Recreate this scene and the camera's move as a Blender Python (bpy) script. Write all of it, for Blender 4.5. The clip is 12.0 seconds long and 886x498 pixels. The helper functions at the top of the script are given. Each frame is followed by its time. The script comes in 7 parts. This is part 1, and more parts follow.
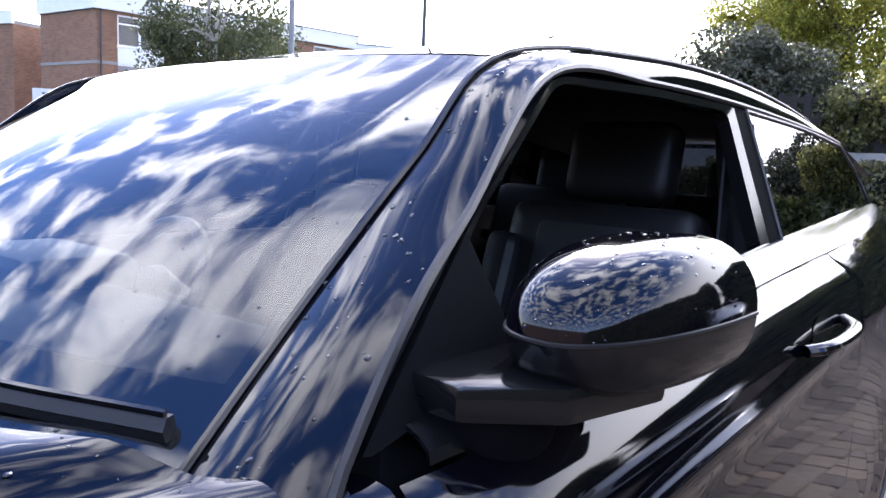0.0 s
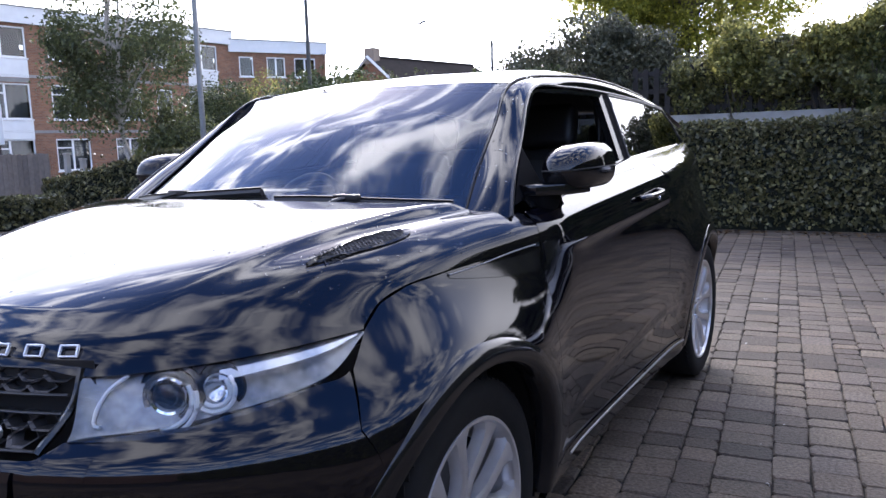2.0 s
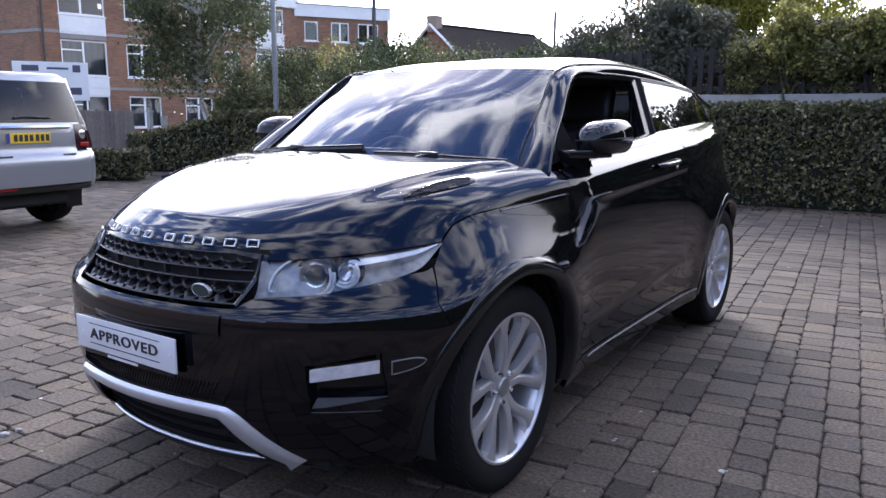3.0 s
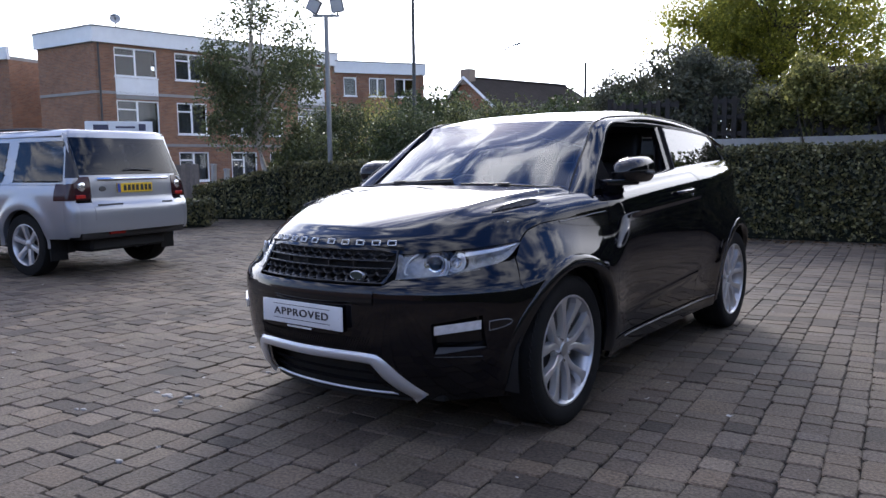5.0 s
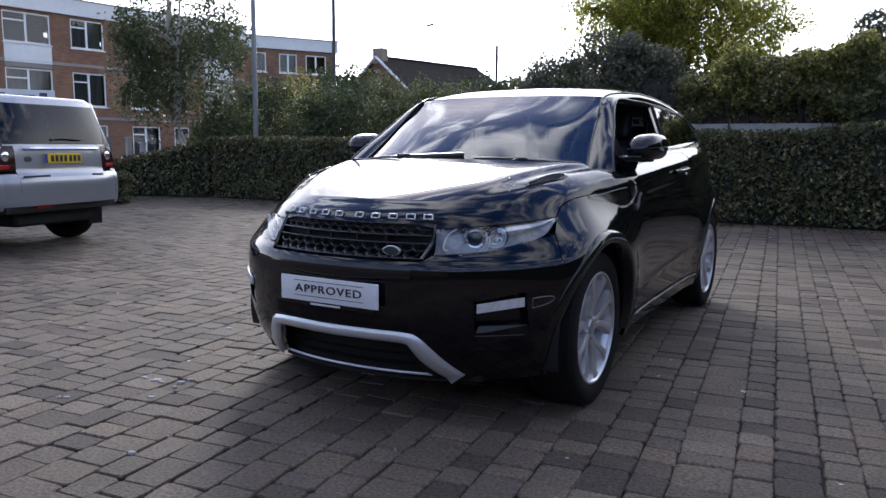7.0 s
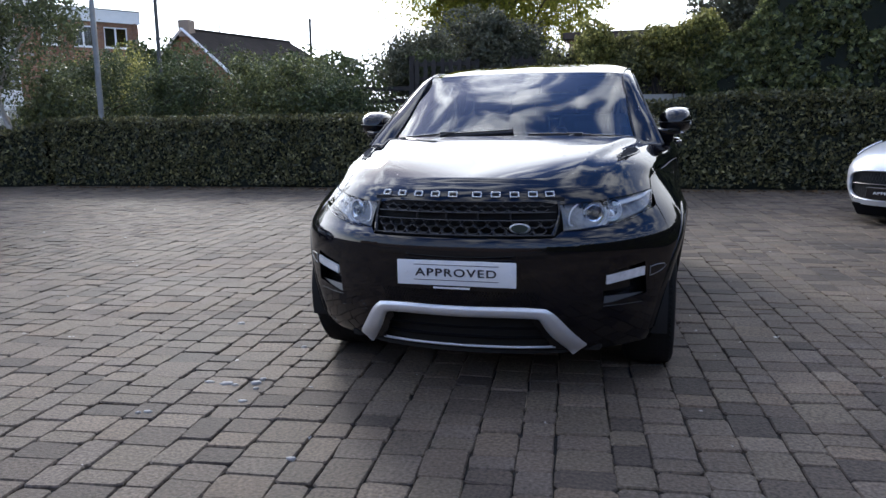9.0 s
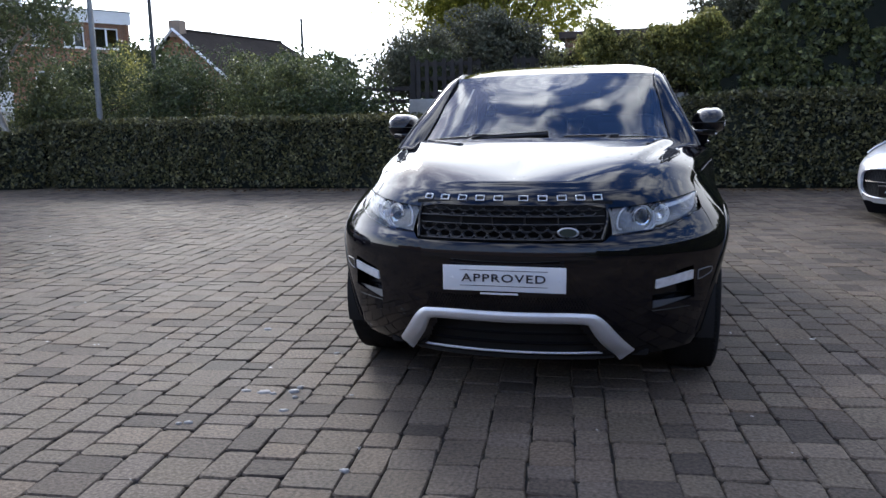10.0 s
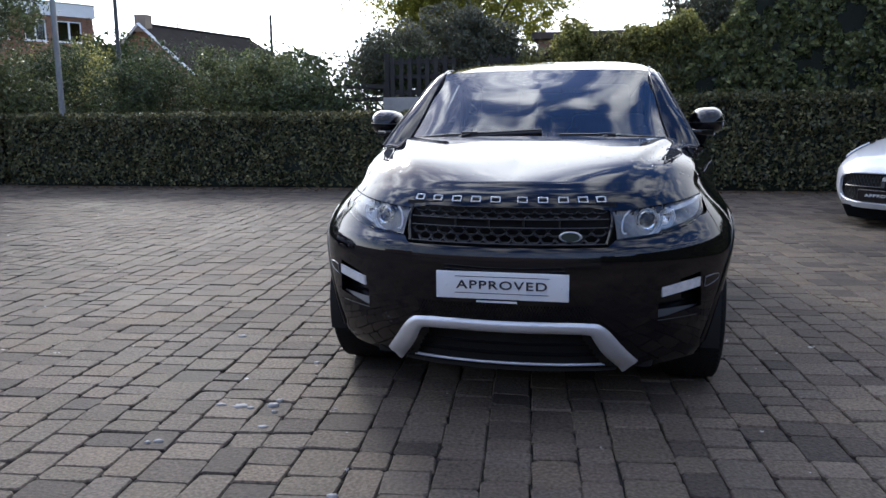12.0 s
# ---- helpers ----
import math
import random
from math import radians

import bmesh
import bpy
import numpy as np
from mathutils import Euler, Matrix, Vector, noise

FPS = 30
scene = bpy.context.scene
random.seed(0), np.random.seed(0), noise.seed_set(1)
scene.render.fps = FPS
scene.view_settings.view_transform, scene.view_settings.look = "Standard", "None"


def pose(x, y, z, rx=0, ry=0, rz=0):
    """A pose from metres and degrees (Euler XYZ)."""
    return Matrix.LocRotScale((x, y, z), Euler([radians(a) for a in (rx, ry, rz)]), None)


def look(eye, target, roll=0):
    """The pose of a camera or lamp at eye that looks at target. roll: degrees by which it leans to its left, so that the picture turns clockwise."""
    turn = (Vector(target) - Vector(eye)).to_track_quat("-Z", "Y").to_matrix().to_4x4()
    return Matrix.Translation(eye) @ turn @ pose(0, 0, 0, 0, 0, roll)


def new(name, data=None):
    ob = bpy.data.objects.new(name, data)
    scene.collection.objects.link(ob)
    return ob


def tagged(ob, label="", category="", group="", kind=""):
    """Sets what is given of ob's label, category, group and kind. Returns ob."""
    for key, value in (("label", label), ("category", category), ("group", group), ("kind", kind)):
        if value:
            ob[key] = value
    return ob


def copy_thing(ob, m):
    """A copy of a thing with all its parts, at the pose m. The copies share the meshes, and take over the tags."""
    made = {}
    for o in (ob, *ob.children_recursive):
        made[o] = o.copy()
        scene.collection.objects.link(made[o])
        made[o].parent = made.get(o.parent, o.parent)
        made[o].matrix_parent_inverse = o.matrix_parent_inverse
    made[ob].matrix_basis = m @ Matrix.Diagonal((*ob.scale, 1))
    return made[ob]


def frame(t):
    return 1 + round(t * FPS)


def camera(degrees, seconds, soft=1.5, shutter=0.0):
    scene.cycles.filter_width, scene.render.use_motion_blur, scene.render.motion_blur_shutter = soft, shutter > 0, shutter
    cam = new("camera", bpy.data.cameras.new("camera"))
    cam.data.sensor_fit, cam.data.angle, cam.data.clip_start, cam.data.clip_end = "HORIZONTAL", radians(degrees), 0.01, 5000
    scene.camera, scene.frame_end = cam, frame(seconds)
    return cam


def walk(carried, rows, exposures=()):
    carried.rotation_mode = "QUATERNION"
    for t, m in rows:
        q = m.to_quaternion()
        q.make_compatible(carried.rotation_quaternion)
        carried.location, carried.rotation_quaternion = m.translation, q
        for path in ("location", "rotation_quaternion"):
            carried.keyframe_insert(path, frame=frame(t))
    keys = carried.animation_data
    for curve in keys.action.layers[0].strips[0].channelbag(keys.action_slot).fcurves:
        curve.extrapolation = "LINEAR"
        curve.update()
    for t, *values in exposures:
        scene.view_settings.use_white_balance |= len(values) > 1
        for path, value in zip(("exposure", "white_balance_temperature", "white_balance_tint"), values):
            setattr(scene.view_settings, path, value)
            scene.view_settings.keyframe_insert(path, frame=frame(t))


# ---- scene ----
cam = camera(60.5, 12.0)
PATH = [
    (0, (1.23, 0.015, 1.354), (-0.017, 1.559, 1.114), 2.5),
    (0.5, (1.376, -0.33, 1.331), (0.096, 1.189, 1.097), 0.6),
    (1, (1.511, -0.776, 1.329), (0.43, 0.892, 1.105), 0.6),
    (1.5, (1.651, -1.125, 1.3), (0.626, 0.579, 1.091), -1.1),
    (2, (1.739, -1.543, 1.295), (0.739, 0.167, 1.021), -1.7),
    (2.5, (1.929, -1.854, 1.292), (0.873, -0.191, 0.949), -1.0),
    (3, (2.128, -2.216, 1.306), (1.017, -0.59, 0.955), 0.3),
    (3.2, (2.194, -2.358, 1.307), (1.065, -0.744, 0.956), 0.9),
    (4.8, (2.559, -3.179, 1.26), (1.384, -1.578, 1.022), -0.5),
    (5, (2.57, -3.219, 1.263), (1.377, -1.63, 1.04), -0.8),
    (5.5, (2.574, -3.247, 1.26), (1.383, -1.653, 1.065), -0.9),
    (6, (2.538, -3.274, 1.247), (1.375, -1.656, 1.073), -0.8),
    (6.5, (2.373, -3.32, 1.206), (1.249, -1.676, 1.017), -0.5),
    (7, (2.008, -3.415, 1.216), (1.027, -1.693, 0.945), 0.5),
    (7.2, (1.897, -3.474, 1.206), (0.971, -1.725, 0.919), 0.9),
    (8.8, (0.894, -3.896, 1.245), (0.352, -2.003, 0.898), -0.5),
    (9, (0.791, -3.939, 1.24), (0.266, -2.039, 0.902), -0.8),
    (9.5, (0.635, -3.955, 1.256), (0.094, -2.061, 0.909), -1.6),
    (10, (0.548, -3.939, 1.258), (0.046, -2.033, 0.918), -1.1),
    (10.5, (0.544, -3.91, 1.256), (0.138, -1.979, 0.931), -0.1),
    (11, (0.55, -3.882, 1.251), (0.189, -1.939, 0.94), 0.4),
    (11.5, (0.517, -3.848, 1.251), (0.086, -1.923, 0.925), 0.1),
    (12, (0.397, -3.75, 1.24), (-0.025, -1.825, 0.899), -0.4),
]
walk(cam, [(t, look(eye, target, roll)) for t, eye, target, roll in PATH],
     exposures=[(t, stops + 0.10, 6300, tint) for t, stops, tint in ((0, 1.54, 18), (0.5, 1.34, 18), (1.0, 1.22, 18), (2.0, 1.06, 18), (3.0, 0.97, 18), (5.0, 0.50, 15), (7.0, 0.28, 14), (9.0, 0.50, 11), (10.0, 0.49, 11), (11.0, 0.45, 11), (12.0, 0.45, 11))])


# ---- light ----
SUN_EL, SUN_AZ = 26.0, -34.0          # degrees; azimuth from +y towards +x
world = bpy.data.worlds.new("world")
scene.world = world
world.use_nodes = True
wt = world.node_tree
wn, wl = wt.nodes, wt.links
sky = wn.new("ShaderNodeTexSky")
sky.sky_type, sky.sun_disc = "NISHITA", False
sky.sun_elevation, sky.sun_rotation = radians(SUN_EL), radians(SUN_AZ)
sky.dust_density, sky.ozone_density = 1.0, 2.0
coord = wn.new("ShaderNodeTexCoord")
sep = wn.new("ShaderNodeSeparateXYZ")
wl.new(coord.outputs["Generated"], sep.inputs[0])


def wmath(op, a, b=None, clamp=False):
    n = wn.new("ShaderNodeMath")
    n.operation, n.use_clamp = op, clamp
    for k, v in enumerate((a, b)):
        if v is None:
            continue
        if isinstance(v, (int, float)):
            n.inputs[k].default_value = v
        else:
            wl.new(v, n.inputs[k])
    return n.outputs[0]


# clouds on a plane overhead: direction divided by its height
high = wmath("MAXIMUM", sep.outputs[2], 0.04)
flat = wn.new("ShaderNodeCombineXYZ")
wl.new(wmath("DIVIDE", sep.outputs[0], high), flat.inputs[0])
wl.new(wmath("DIVIDE", sep.outputs[1], high), flat.inputs[1])
cloud = wn.new("ShaderNodeTexNoise")
cloud.inputs["Scale"].default_value, cloud.inputs["Detail"].default_value = 4.2, 10.0
cloud.inputs["Roughness"].default_value, cloud.inputs["Distortion"].default_value = 0.58, 0.35
drift = wn.new("ShaderNodeVectorMath")
wl.new(flat.outputs[0], drift.inputs[0])
drift.inputs[1].default_value = (4.40, 1.2, 0.0)
wl.new(drift.outputs[0], cloud.inputs["Vector"])
cover = wn.new("ShaderNodeMapRange")
cover.interpolation_type = "SMOOTHSTEP"
cover.inputs["From Min"].default_value, cover.inputs["From Max"].default_value = 0.44, 0.655
wl.new(cloud.outputs["Fac"], cover.inputs["Value"])
# thin bright haze low down and towards the sun's side
low = wn.new("ShaderNodeMapRange")
low.interpolation_type = "SMOOTHSTEP"
low.inputs["From Min"].default_value, low.inputs["From Max"].default_value = 0.42, 0.02
wl.new(wmath("SUBTRACT", sep.outputs[2], wmath("MULTIPLY", sep.outputs[1], 0.45)), low.inputs["Value"])
veil = wmath("MAXIMUM", cover.outputs[0], wmath("MULTIPLY", low.outputs[0], 1.0), clamp=True)
SKY, CLOUD = 0.15, 1.38
clear = wn.new("ShaderNodeBackground")
clear.inputs["Strength"].default_value = SKY
deep = wn.new("ShaderNodeHueSaturation")
deep.inputs["Hue"].default_value = 0.515
deep.inputs["Saturation"].default_value, deep.inputs["Value"].default_value = 1.32, 1.35
wl.new(sky.outputs[0], deep.inputs["Color"])
wl.new(deep.outputs[0], clear.inputs["Color"])
white = wn.new("ShaderNodeBackground")
white.inputs["Color"].default_value = (0.93, 0.965, 1.02, 1)
# the veil is brightest round the sun
near = wn.new("ShaderNodeVectorMath")
near.operation = "DOT_PRODUCT"
wl.new(coord.outputs["Generated"], near.inputs[0])
near.inputs[1].default_value = (math.sin(radians(SUN_AZ)) * math.cos(radians(SUN_EL)), math.cos(radians(SUN_AZ)) * math.cos(radians(SUN_EL)), math.sin(radians(SUN_EL)))
glow = wmath("POWER", wmath("MAXIMUM", near.outputs["Value"], 0.0), 2.5)
wl.new(wmath("MULTIPLY", wmath("ADD", wmath("MULTIPLY", glow, 1.7), 1.0), CLOUD), white.inputs["Strength"])
sky_mix = wn.new("ShaderNodeMixShader")
wl.new(veil, sky_mix.inputs[0])
wl.new(clear.outputs[0], sky_mix.inputs[1])
wl.new(white.outputs[0], sky_mix.inputs[2])
wl.new(sky_mix.outputs[0], wn["World Output"].inputs[0])

sun = new("sun", bpy.data.lights.new("sun", "SUN"))
sun.data.energy, sun.data.angle, sun.data.color = 1.65, radians(13.0), (1.0, 0.95, 0.87)
sd = Vector((math.sin(radians(SUN_AZ)) * math.cos(radians(SUN_EL)), math.cos(radians(SUN_AZ)) * math.cos(radians(SUN_EL)), math.sin(radians(SUN_EL))))
sun.matrix_world = look(sd * 60, (0, 0, 0))

# ---- materials ----


def material(name, color, rough=0.5, metal=0.0, coat=0.0, spec=0.5, vary=0.0, scale=20.0, bump=0.0, bump_scale=60.0, each=0.0, sheen=0.0, transmission=0.0, emission=None):
    """A principled material with two scales of variation in colour and roughness, and fine relief."""
    m = bpy.data.materials.new(name)
    m.use_nodes = True
    nt = m.node_tree
    p = nt.nodes["Principled BSDF"]
    p.inputs["Base Color"].default_value = (*color, 1)
    p.inputs["Roughness"].default_value, p.inputs["Metallic"].default_value = rough, metal
    p.inputs["Coat Weight"].default_value, p.inputs["Coat Roughness"].default_value = coat, 0.02
    p.inputs["Specular IOR Level"].default_value = spec
    p.inputs["Transmission Weight"].default_value = transmission
    if emission:
        p.inputs["Emission Color"].default_value, p.inputs["Emission Strength"].default_value = (*emission[:3], 1), emission[3]
    if vary or each:
        tc = nt.nodes.new("ShaderNodeTexCoord")
        a, b = nt.nodes.new("ShaderNodeTexNoise"), nt.nodes.new("ShaderNodeTexNoise")
        a.inputs["Scale"].default_value, b.inputs["Scale"].default_value = scale, scale * 0.13
        a.inputs["Detail"].default_value = b.inputs["Detail"].default_value = 5
        nt.links.new(tc.outputs["Object"], a.inputs["Vector"])
        nt.links.new(tc.outputs["Object"], b.inputs["Vector"])
        add = nt.nodes.new("ShaderNodeMath")
        nt.links.new(a.outputs["Fac"], add.inputs[0])
        nt.links.new(b.outputs["Fac"], add.inputs[1])
        tone = nt.nodes.new("ShaderNodeMapRange")
        tone.inputs["From Min"].default_value, tone.inputs["From Max"].default_value = 0.6, 1.4
        tone.inputs["To Min"].default_value, tone.inputs["To Max"].default_value = 1 - vary, 1 + vary
        nt.links.new(add.outputs[0], tone.inputs["Value"])
        out = tone.outputs[0]
        if each:
            oi, ge = nt.nodes.new("ShaderNodeObjectInfo"), nt.nodes.new("ShaderNodeNewGeometry")
            su = nt.nodes.new("ShaderNodeMath")
            nt.links.new(oi.outputs["Random"], su.inputs[0])
            nt.links.new(ge.outputs["Random Per Island"], su.inputs[1])
            fr = nt.nodes.new("ShaderNodeMath")
            fr.operation = "FRACT"
            nt.links.new(su.outputs[0], fr.inputs[0])
            one = nt.nodes.new("ShaderNodeMapRange")
            one.inputs["To Min"].default_value, one.inputs["To Max"].default_value = 1 - each, 1 + each
            nt.links.new(fr.outputs[0], one.inputs["Value"])
            mu = nt.nodes.new("ShaderNodeMath")
            mu.operation = "MULTIPLY"
            nt.links.new(out, mu.inputs[0])
            nt.links.new(one.outputs[0], mu.inputs[1])
            out = mu.outputs[0]
        mix = nt.nodes.new("ShaderNodeVectorMath")
        mix.operation = "SCALE"
        mix.inputs[0].default_value = color
        nt.links.new(out, mix.inputs["Scale"])
        nt.links.new(mix.outputs[0], p.inputs["Base Color"])
    if bump:
        tc = nt.nodes.new("ShaderNodeTexCoord")
        n = nt.nodes.new("ShaderNodeTexNoise")
        n.inputs["Scale"].default_value, n.inputs["Detail"].default_value = bump_scale, 6
        nt.links.new(tc.outputs["Object"], n.inputs["Vector"])
        bu = nt.nodes.new("ShaderNodeBump")
        bu.inputs["Strength"].default_value, bu.inputs["Distance"].default_value = 1.0, bump
        nt.links.new(n.outputs["Fac"], bu.inputs["Height"])
        nt.links.new(bu.outputs[0], p.inputs["Normal"])
    return m


def glass(name, tint, gloss=1.0, ior=1.5):
    """A thin pane: clear to look through in its tint, with a mirror sheen that grows at grazing angles."""
    m = bpy.data.materials.new(name)
    m.use_nodes = True
    nt = m.node_tree
    nt.nodes.remove(nt.nodes["Principled BSDF"])
    tr, gl = nt.nodes.new("ShaderNodeBsdfTransparent"), nt.nodes.new("ShaderNodeBsdfGlossy")
    tr.inputs["Color"].default_value = (*tint, 1)
    gl.inputs["Roughness"].default_value = 0.0
    gl.inputs["Color"].default_value = (gloss, gloss, gloss, 1)
    fr = nt.nodes.new("ShaderNodeFresnel")
    fr.inputs["IOR"].default_value = ior
    mx = nt.nodes.new("ShaderNodeMixShader")
    nt.links.new(fr.outputs[0], mx.inputs[0])
    nt.links.new(tr.outputs[0], mx.inputs[1])
    nt.links.new(gl.outputs[0], mx.inputs[2])
    nt.links.new(mx.outputs[0], nt.nodes["Material Output"].inputs[0])
    return m


PAINT = material("black_paint", (0.002, 0.002, 0.004), 0.5, coat=1.0, spec=0.0)
PAINT.node_tree.nodes["Principled BSDF"].inputs["Coat Roughness"].default_value = 0.05
PAINT.node_tree.nodes["Principled BSDF"].inputs["Coat IOR"].default_value = 1.5
GLOSS = material("gloss_black_plastic", (0.008, 0.008, 0.009), 0.12, spec=0.5)
GRAINED = material("grained_black_plastic", (0.008, 0.008, 0.009), 0.85, spec=0.02)
SATIN = material("satin_black_plastic", (0.015, 0.015, 0.016), 0.42, vary=0.2, scale=40, bump=0.0004, bump_scale=400)
RUBBER = material("tyre_rubber", (0.010, 0.010, 0.010), 0.85, spec=0.2, vary=0.25, scale=30, bump=0.0006, bump_scale=200)
DARK = material("dark_cavity", (0.006, 0.006, 0.006), 0.8)
CHROME = material("chrome", (0.8, 0.81, 0.83), 0.08, 1.0)
ALLOY = material("machined_alloy", (0.60, 0.60, 0.61), 0.34, 0.72, vary=0.06, scale=60)
ALLOY_PAINT = material("silver_painted_alloy", (0.42, 0.43, 0.44), 0.3, 0.85, vary=0.06, scale=60)
SKID = material("brushed_silver_skid", (0.70, 0.71, 0.73), 0.38, 0.6, vary=0.06, scale=80)
LEATHER = material("black_leather", (0.012, 0.012, 0.014), 0.5, vary=0.15, scale=25, bump=0.0006, bump_scale=250)
TRIM = material("dark_cabin_trim", (0.016, 0.016, 0.018), 0.6, vary=0.15, scale=30, bump=0.0004, bump_scale=300)
LINER = material("grey_headliner", (0.10, 0.10, 0.105), 0.9, vary=0.1, scale=60)
SCREEN_GLASS = glass("windscreen_glass", (0.62, 0.68, 0.70), 1.0, 1.85)
PRIVACY = glass("privacy_glass", (0.10, 0.11, 0.12), 1.0, 1.6)
LENS = glass("lamp_lens", (0.92, 0.94, 0.95), 1.0, 1.45)
REFLECT = material("lamp_reflector", (0.75, 0.76, 0.78), 0.12, 0.9)
LAMP_WHITE = material("drl_white", (0.86, 0.87, 0.89), 0.3)
PLATE = material("white_plate", (0.72, 0.73, 0.74), 0.3, vary=0.03, scale=15)
INK = material("black_print", (0.02, 0.02, 0.025), 0.5)
SILVER = material("silver_paint", (0.32, 0.335, 0.36), 0.3, 0.55, coat=0.8, vary=0.02, scale=3)

STRIP = material("dull_grey_strip", (0.20, 0.20, 0.21), 0.4, 0.5)

# ---- building tools ----


def mesh_of(name, bm, mat, smooth=True):
    me = bpy.data.meshes.new(name)
    bmesh.ops.recalc_face_normals(bm, faces=bm.faces)
    bm.to_mesh(me)
    bm.free()
    if mat:
        me.materials.append(mat)
    if smooth:
        for p in me.polygons:
            p.use_smooth = True
    return me


def sharp(me, degrees=35):
    me.set_sharp_from_angle(angle=radians(degrees))
    return me


def thing(name, label, category, group="", kind="", at=None):
    ob = new(name)
    ob.empty_display_size = 0.1
    if at is not None:
        ob.matrix_world = at
    return tagged(ob, label, category, group, kind)


def part(name, bm, mat, parent, label="", smooth=True, angle=35, thick=0.0, at=None):
    """Links a bmesh as one mesh object under a thing or a part."""
    me = sharp(mesh_of(name, bm, mat, smooth), angle) if smooth else mesh_of(name, bm, mat, False)
    if thick and smooth:
        # open borders stay crisp when the sheet is thickened
        e = np.zeros(len(me.loops), np.int32)
        me.loops.foreach_get("edge_index", e)
        crisp = np.zeros(len(me.edges), bool)
        me.edges.foreach_get("use_edge_sharp", crisp)
        crisp |= np.bincount(e, minlength=len(me.edges)) == 1
        me.edges.foreach_set("use_edge_sharp", crisp)
    ob = new(name, me)
    ob.parent = parent
    if at is not None:
        ob.matrix_basis = at
    if label:
        ob["label"] = label
    if thick:
        so = ob.modifiers.new("solid", "SOLIDIFY")
        so.thickness, so.offset = abs(thick), -1 if thick > 0 else 1
    return ob


def curve(pts, n, mirror=False):
    """n + 1 points along a smooth line through pts, evenly spaced; mirror: it goes on reflected at x = 0."""
    pts = [Vector(p).to_3d() for p in pts]
    if len(pts) == 2:
        return [pts[0].lerp(pts[1], k / n) for k in range(n + 1)]
    ext = [Vector((-pts[1].x, pts[1].y, pts[1].z)) if mirror else 2 * pts[0] - pts[1], *pts, 2 * pts[-1] - pts[-2]]
    fine = []
    for i in range(1, len(ext) - 2):
        p0, p1, p2, p3 = ext[i - 1:i + 3]
        for k in range(16):
            t = k / 16
            fine.append(0.5 * ((2 * p1) + (p2 - p0) * t + (2 * p0 - 5 * p1 + 4 * p2 - p3) * t * t + (3 * p1 - p0 - 3 * p2 + p3) * t ** 3))
    fine.append(pts[-1])
    run = [0.0]
    for a, b in zip(fine, fine[1:]):
        run.append(run[-1] + (b - a).length)
    out, j = [], 0
    for k in range(n + 1):
        d = run[-1] * k / n
        while j < len(run) - 2 and run[j + 1] < d:
            j += 1
        f = (d - run[j]) / max(run[j + 1] - run[j], 1e-9)
        out.append(fine[j].lerp(fine[j + 1], min(max(f, 0), 1)))
    return out


def coons(c0, c1, d0, d1, nu, nv, mirror=False):
    """Rows of points that fill four border lines: c0 and c1 along u, d0 (u = 0) and d1 (u = 1) along v."""
    c0, c1, d0, d1 = curve(c0, nu, mirror), curve(c1, nu, mirror), curve(d0, nv), curve(d1, nv)
    rows = []
    for j in range(nv + 1):
        v, row = j / nv, []
        for i in range(nu + 1):
            u = i / nu
            p = c0[i] * (1 - v) + c1[i] * v + d0[j] * (1 - u) + d1[j] * u
            p -= c0[0] * (1 - u) * (1 - v) + c0[-1] * u * (1 - v) + c1[0] * (1 - u) * v + c1[-1] * u * v
            row.append(p)
        rows.append(row)
    return rows


def sheet(rows, bm=None, skip=None, flip=1):
    """A grid of faces over rows of points; flip -1 mirrors it in x."""
    bm = bm or bmesh.new()
    vs = [[bm.verts.new((flip * p[0], p[1], p[2])) for p in row] for row in rows]
    for j in range(len(rows) - 1):
        for i in range(len(rows[0]) - 1):
            if skip and skip(i, j):
                continue
            q = [vs[j][i], vs[j][i + 1], vs[j + 1][i + 1], vs[j + 1][i]]
            bm.faces.new(q if flip > 0 else q[::-1])
    return bm


def block(x0, x1, y0, y1, z0, z1, bev=0.0, seg=2, bm=None, m=None):
    bm2 = bmesh.new()
    bmesh.ops.create_cube(bm2, size=1)
    for v in bm2.verts:
        v.co = Vector(((x0 + x1) / 2 + v.co.x * (x1 - x0), (y0 + y1) / 2 + v.co.y * (y1 - y0), (z0 + z1) / 2 + v.co.z * (z1 - z0)))
    if bev:
        bmesh.ops.bevel(bm2, geom=bm2.edges[:], offset=bev, segments=seg, profile=0.6, affect="EDGES")
    if m is not None:
        bmesh.ops.transform(bm2, matrix=m, verts=bm2.verts)
    return bm2 if bm is None else merge(bm, bm2)


def merge(bm, other):
    me = bpy.data.meshes.new("tmp")
    other.to_mesh(me)
    other.free()
    bm.from_mesh(me)
    bpy.data.meshes.remove(me)
    return bm


def lathe(profile, n=48, m=None, close=False, cap=True):
    """Turns (radius, height) pairs round the z axis."""
    bm = bmesh.new()
    rings = [[bm.verts.new((r * math.cos(2 * math.pi * k / n), r * math.sin(2 * math.pi * k / n), h)) for k in range(n)] for r, h in profile]
    pairs = list(zip(rings, rings[1:])) + ([(rings[-1], rings[0])] if close else [])
    for a, b in pairs:
        for k in range(n):
            bm.faces.new((a[k], a[(k + 1) % n], b[(k + 1) % n], b[k]))
    if not close and cap:
        for ring, (r, h) in ((rings[0], profile[0]), (rings[-1], profile[-1])):
            if r > 1e-4:
                bm.faces.new(ring)
    if m is not None:
        bmesh.ops.transform(bm, matrix=m, verts=bm.verts)
    return bm


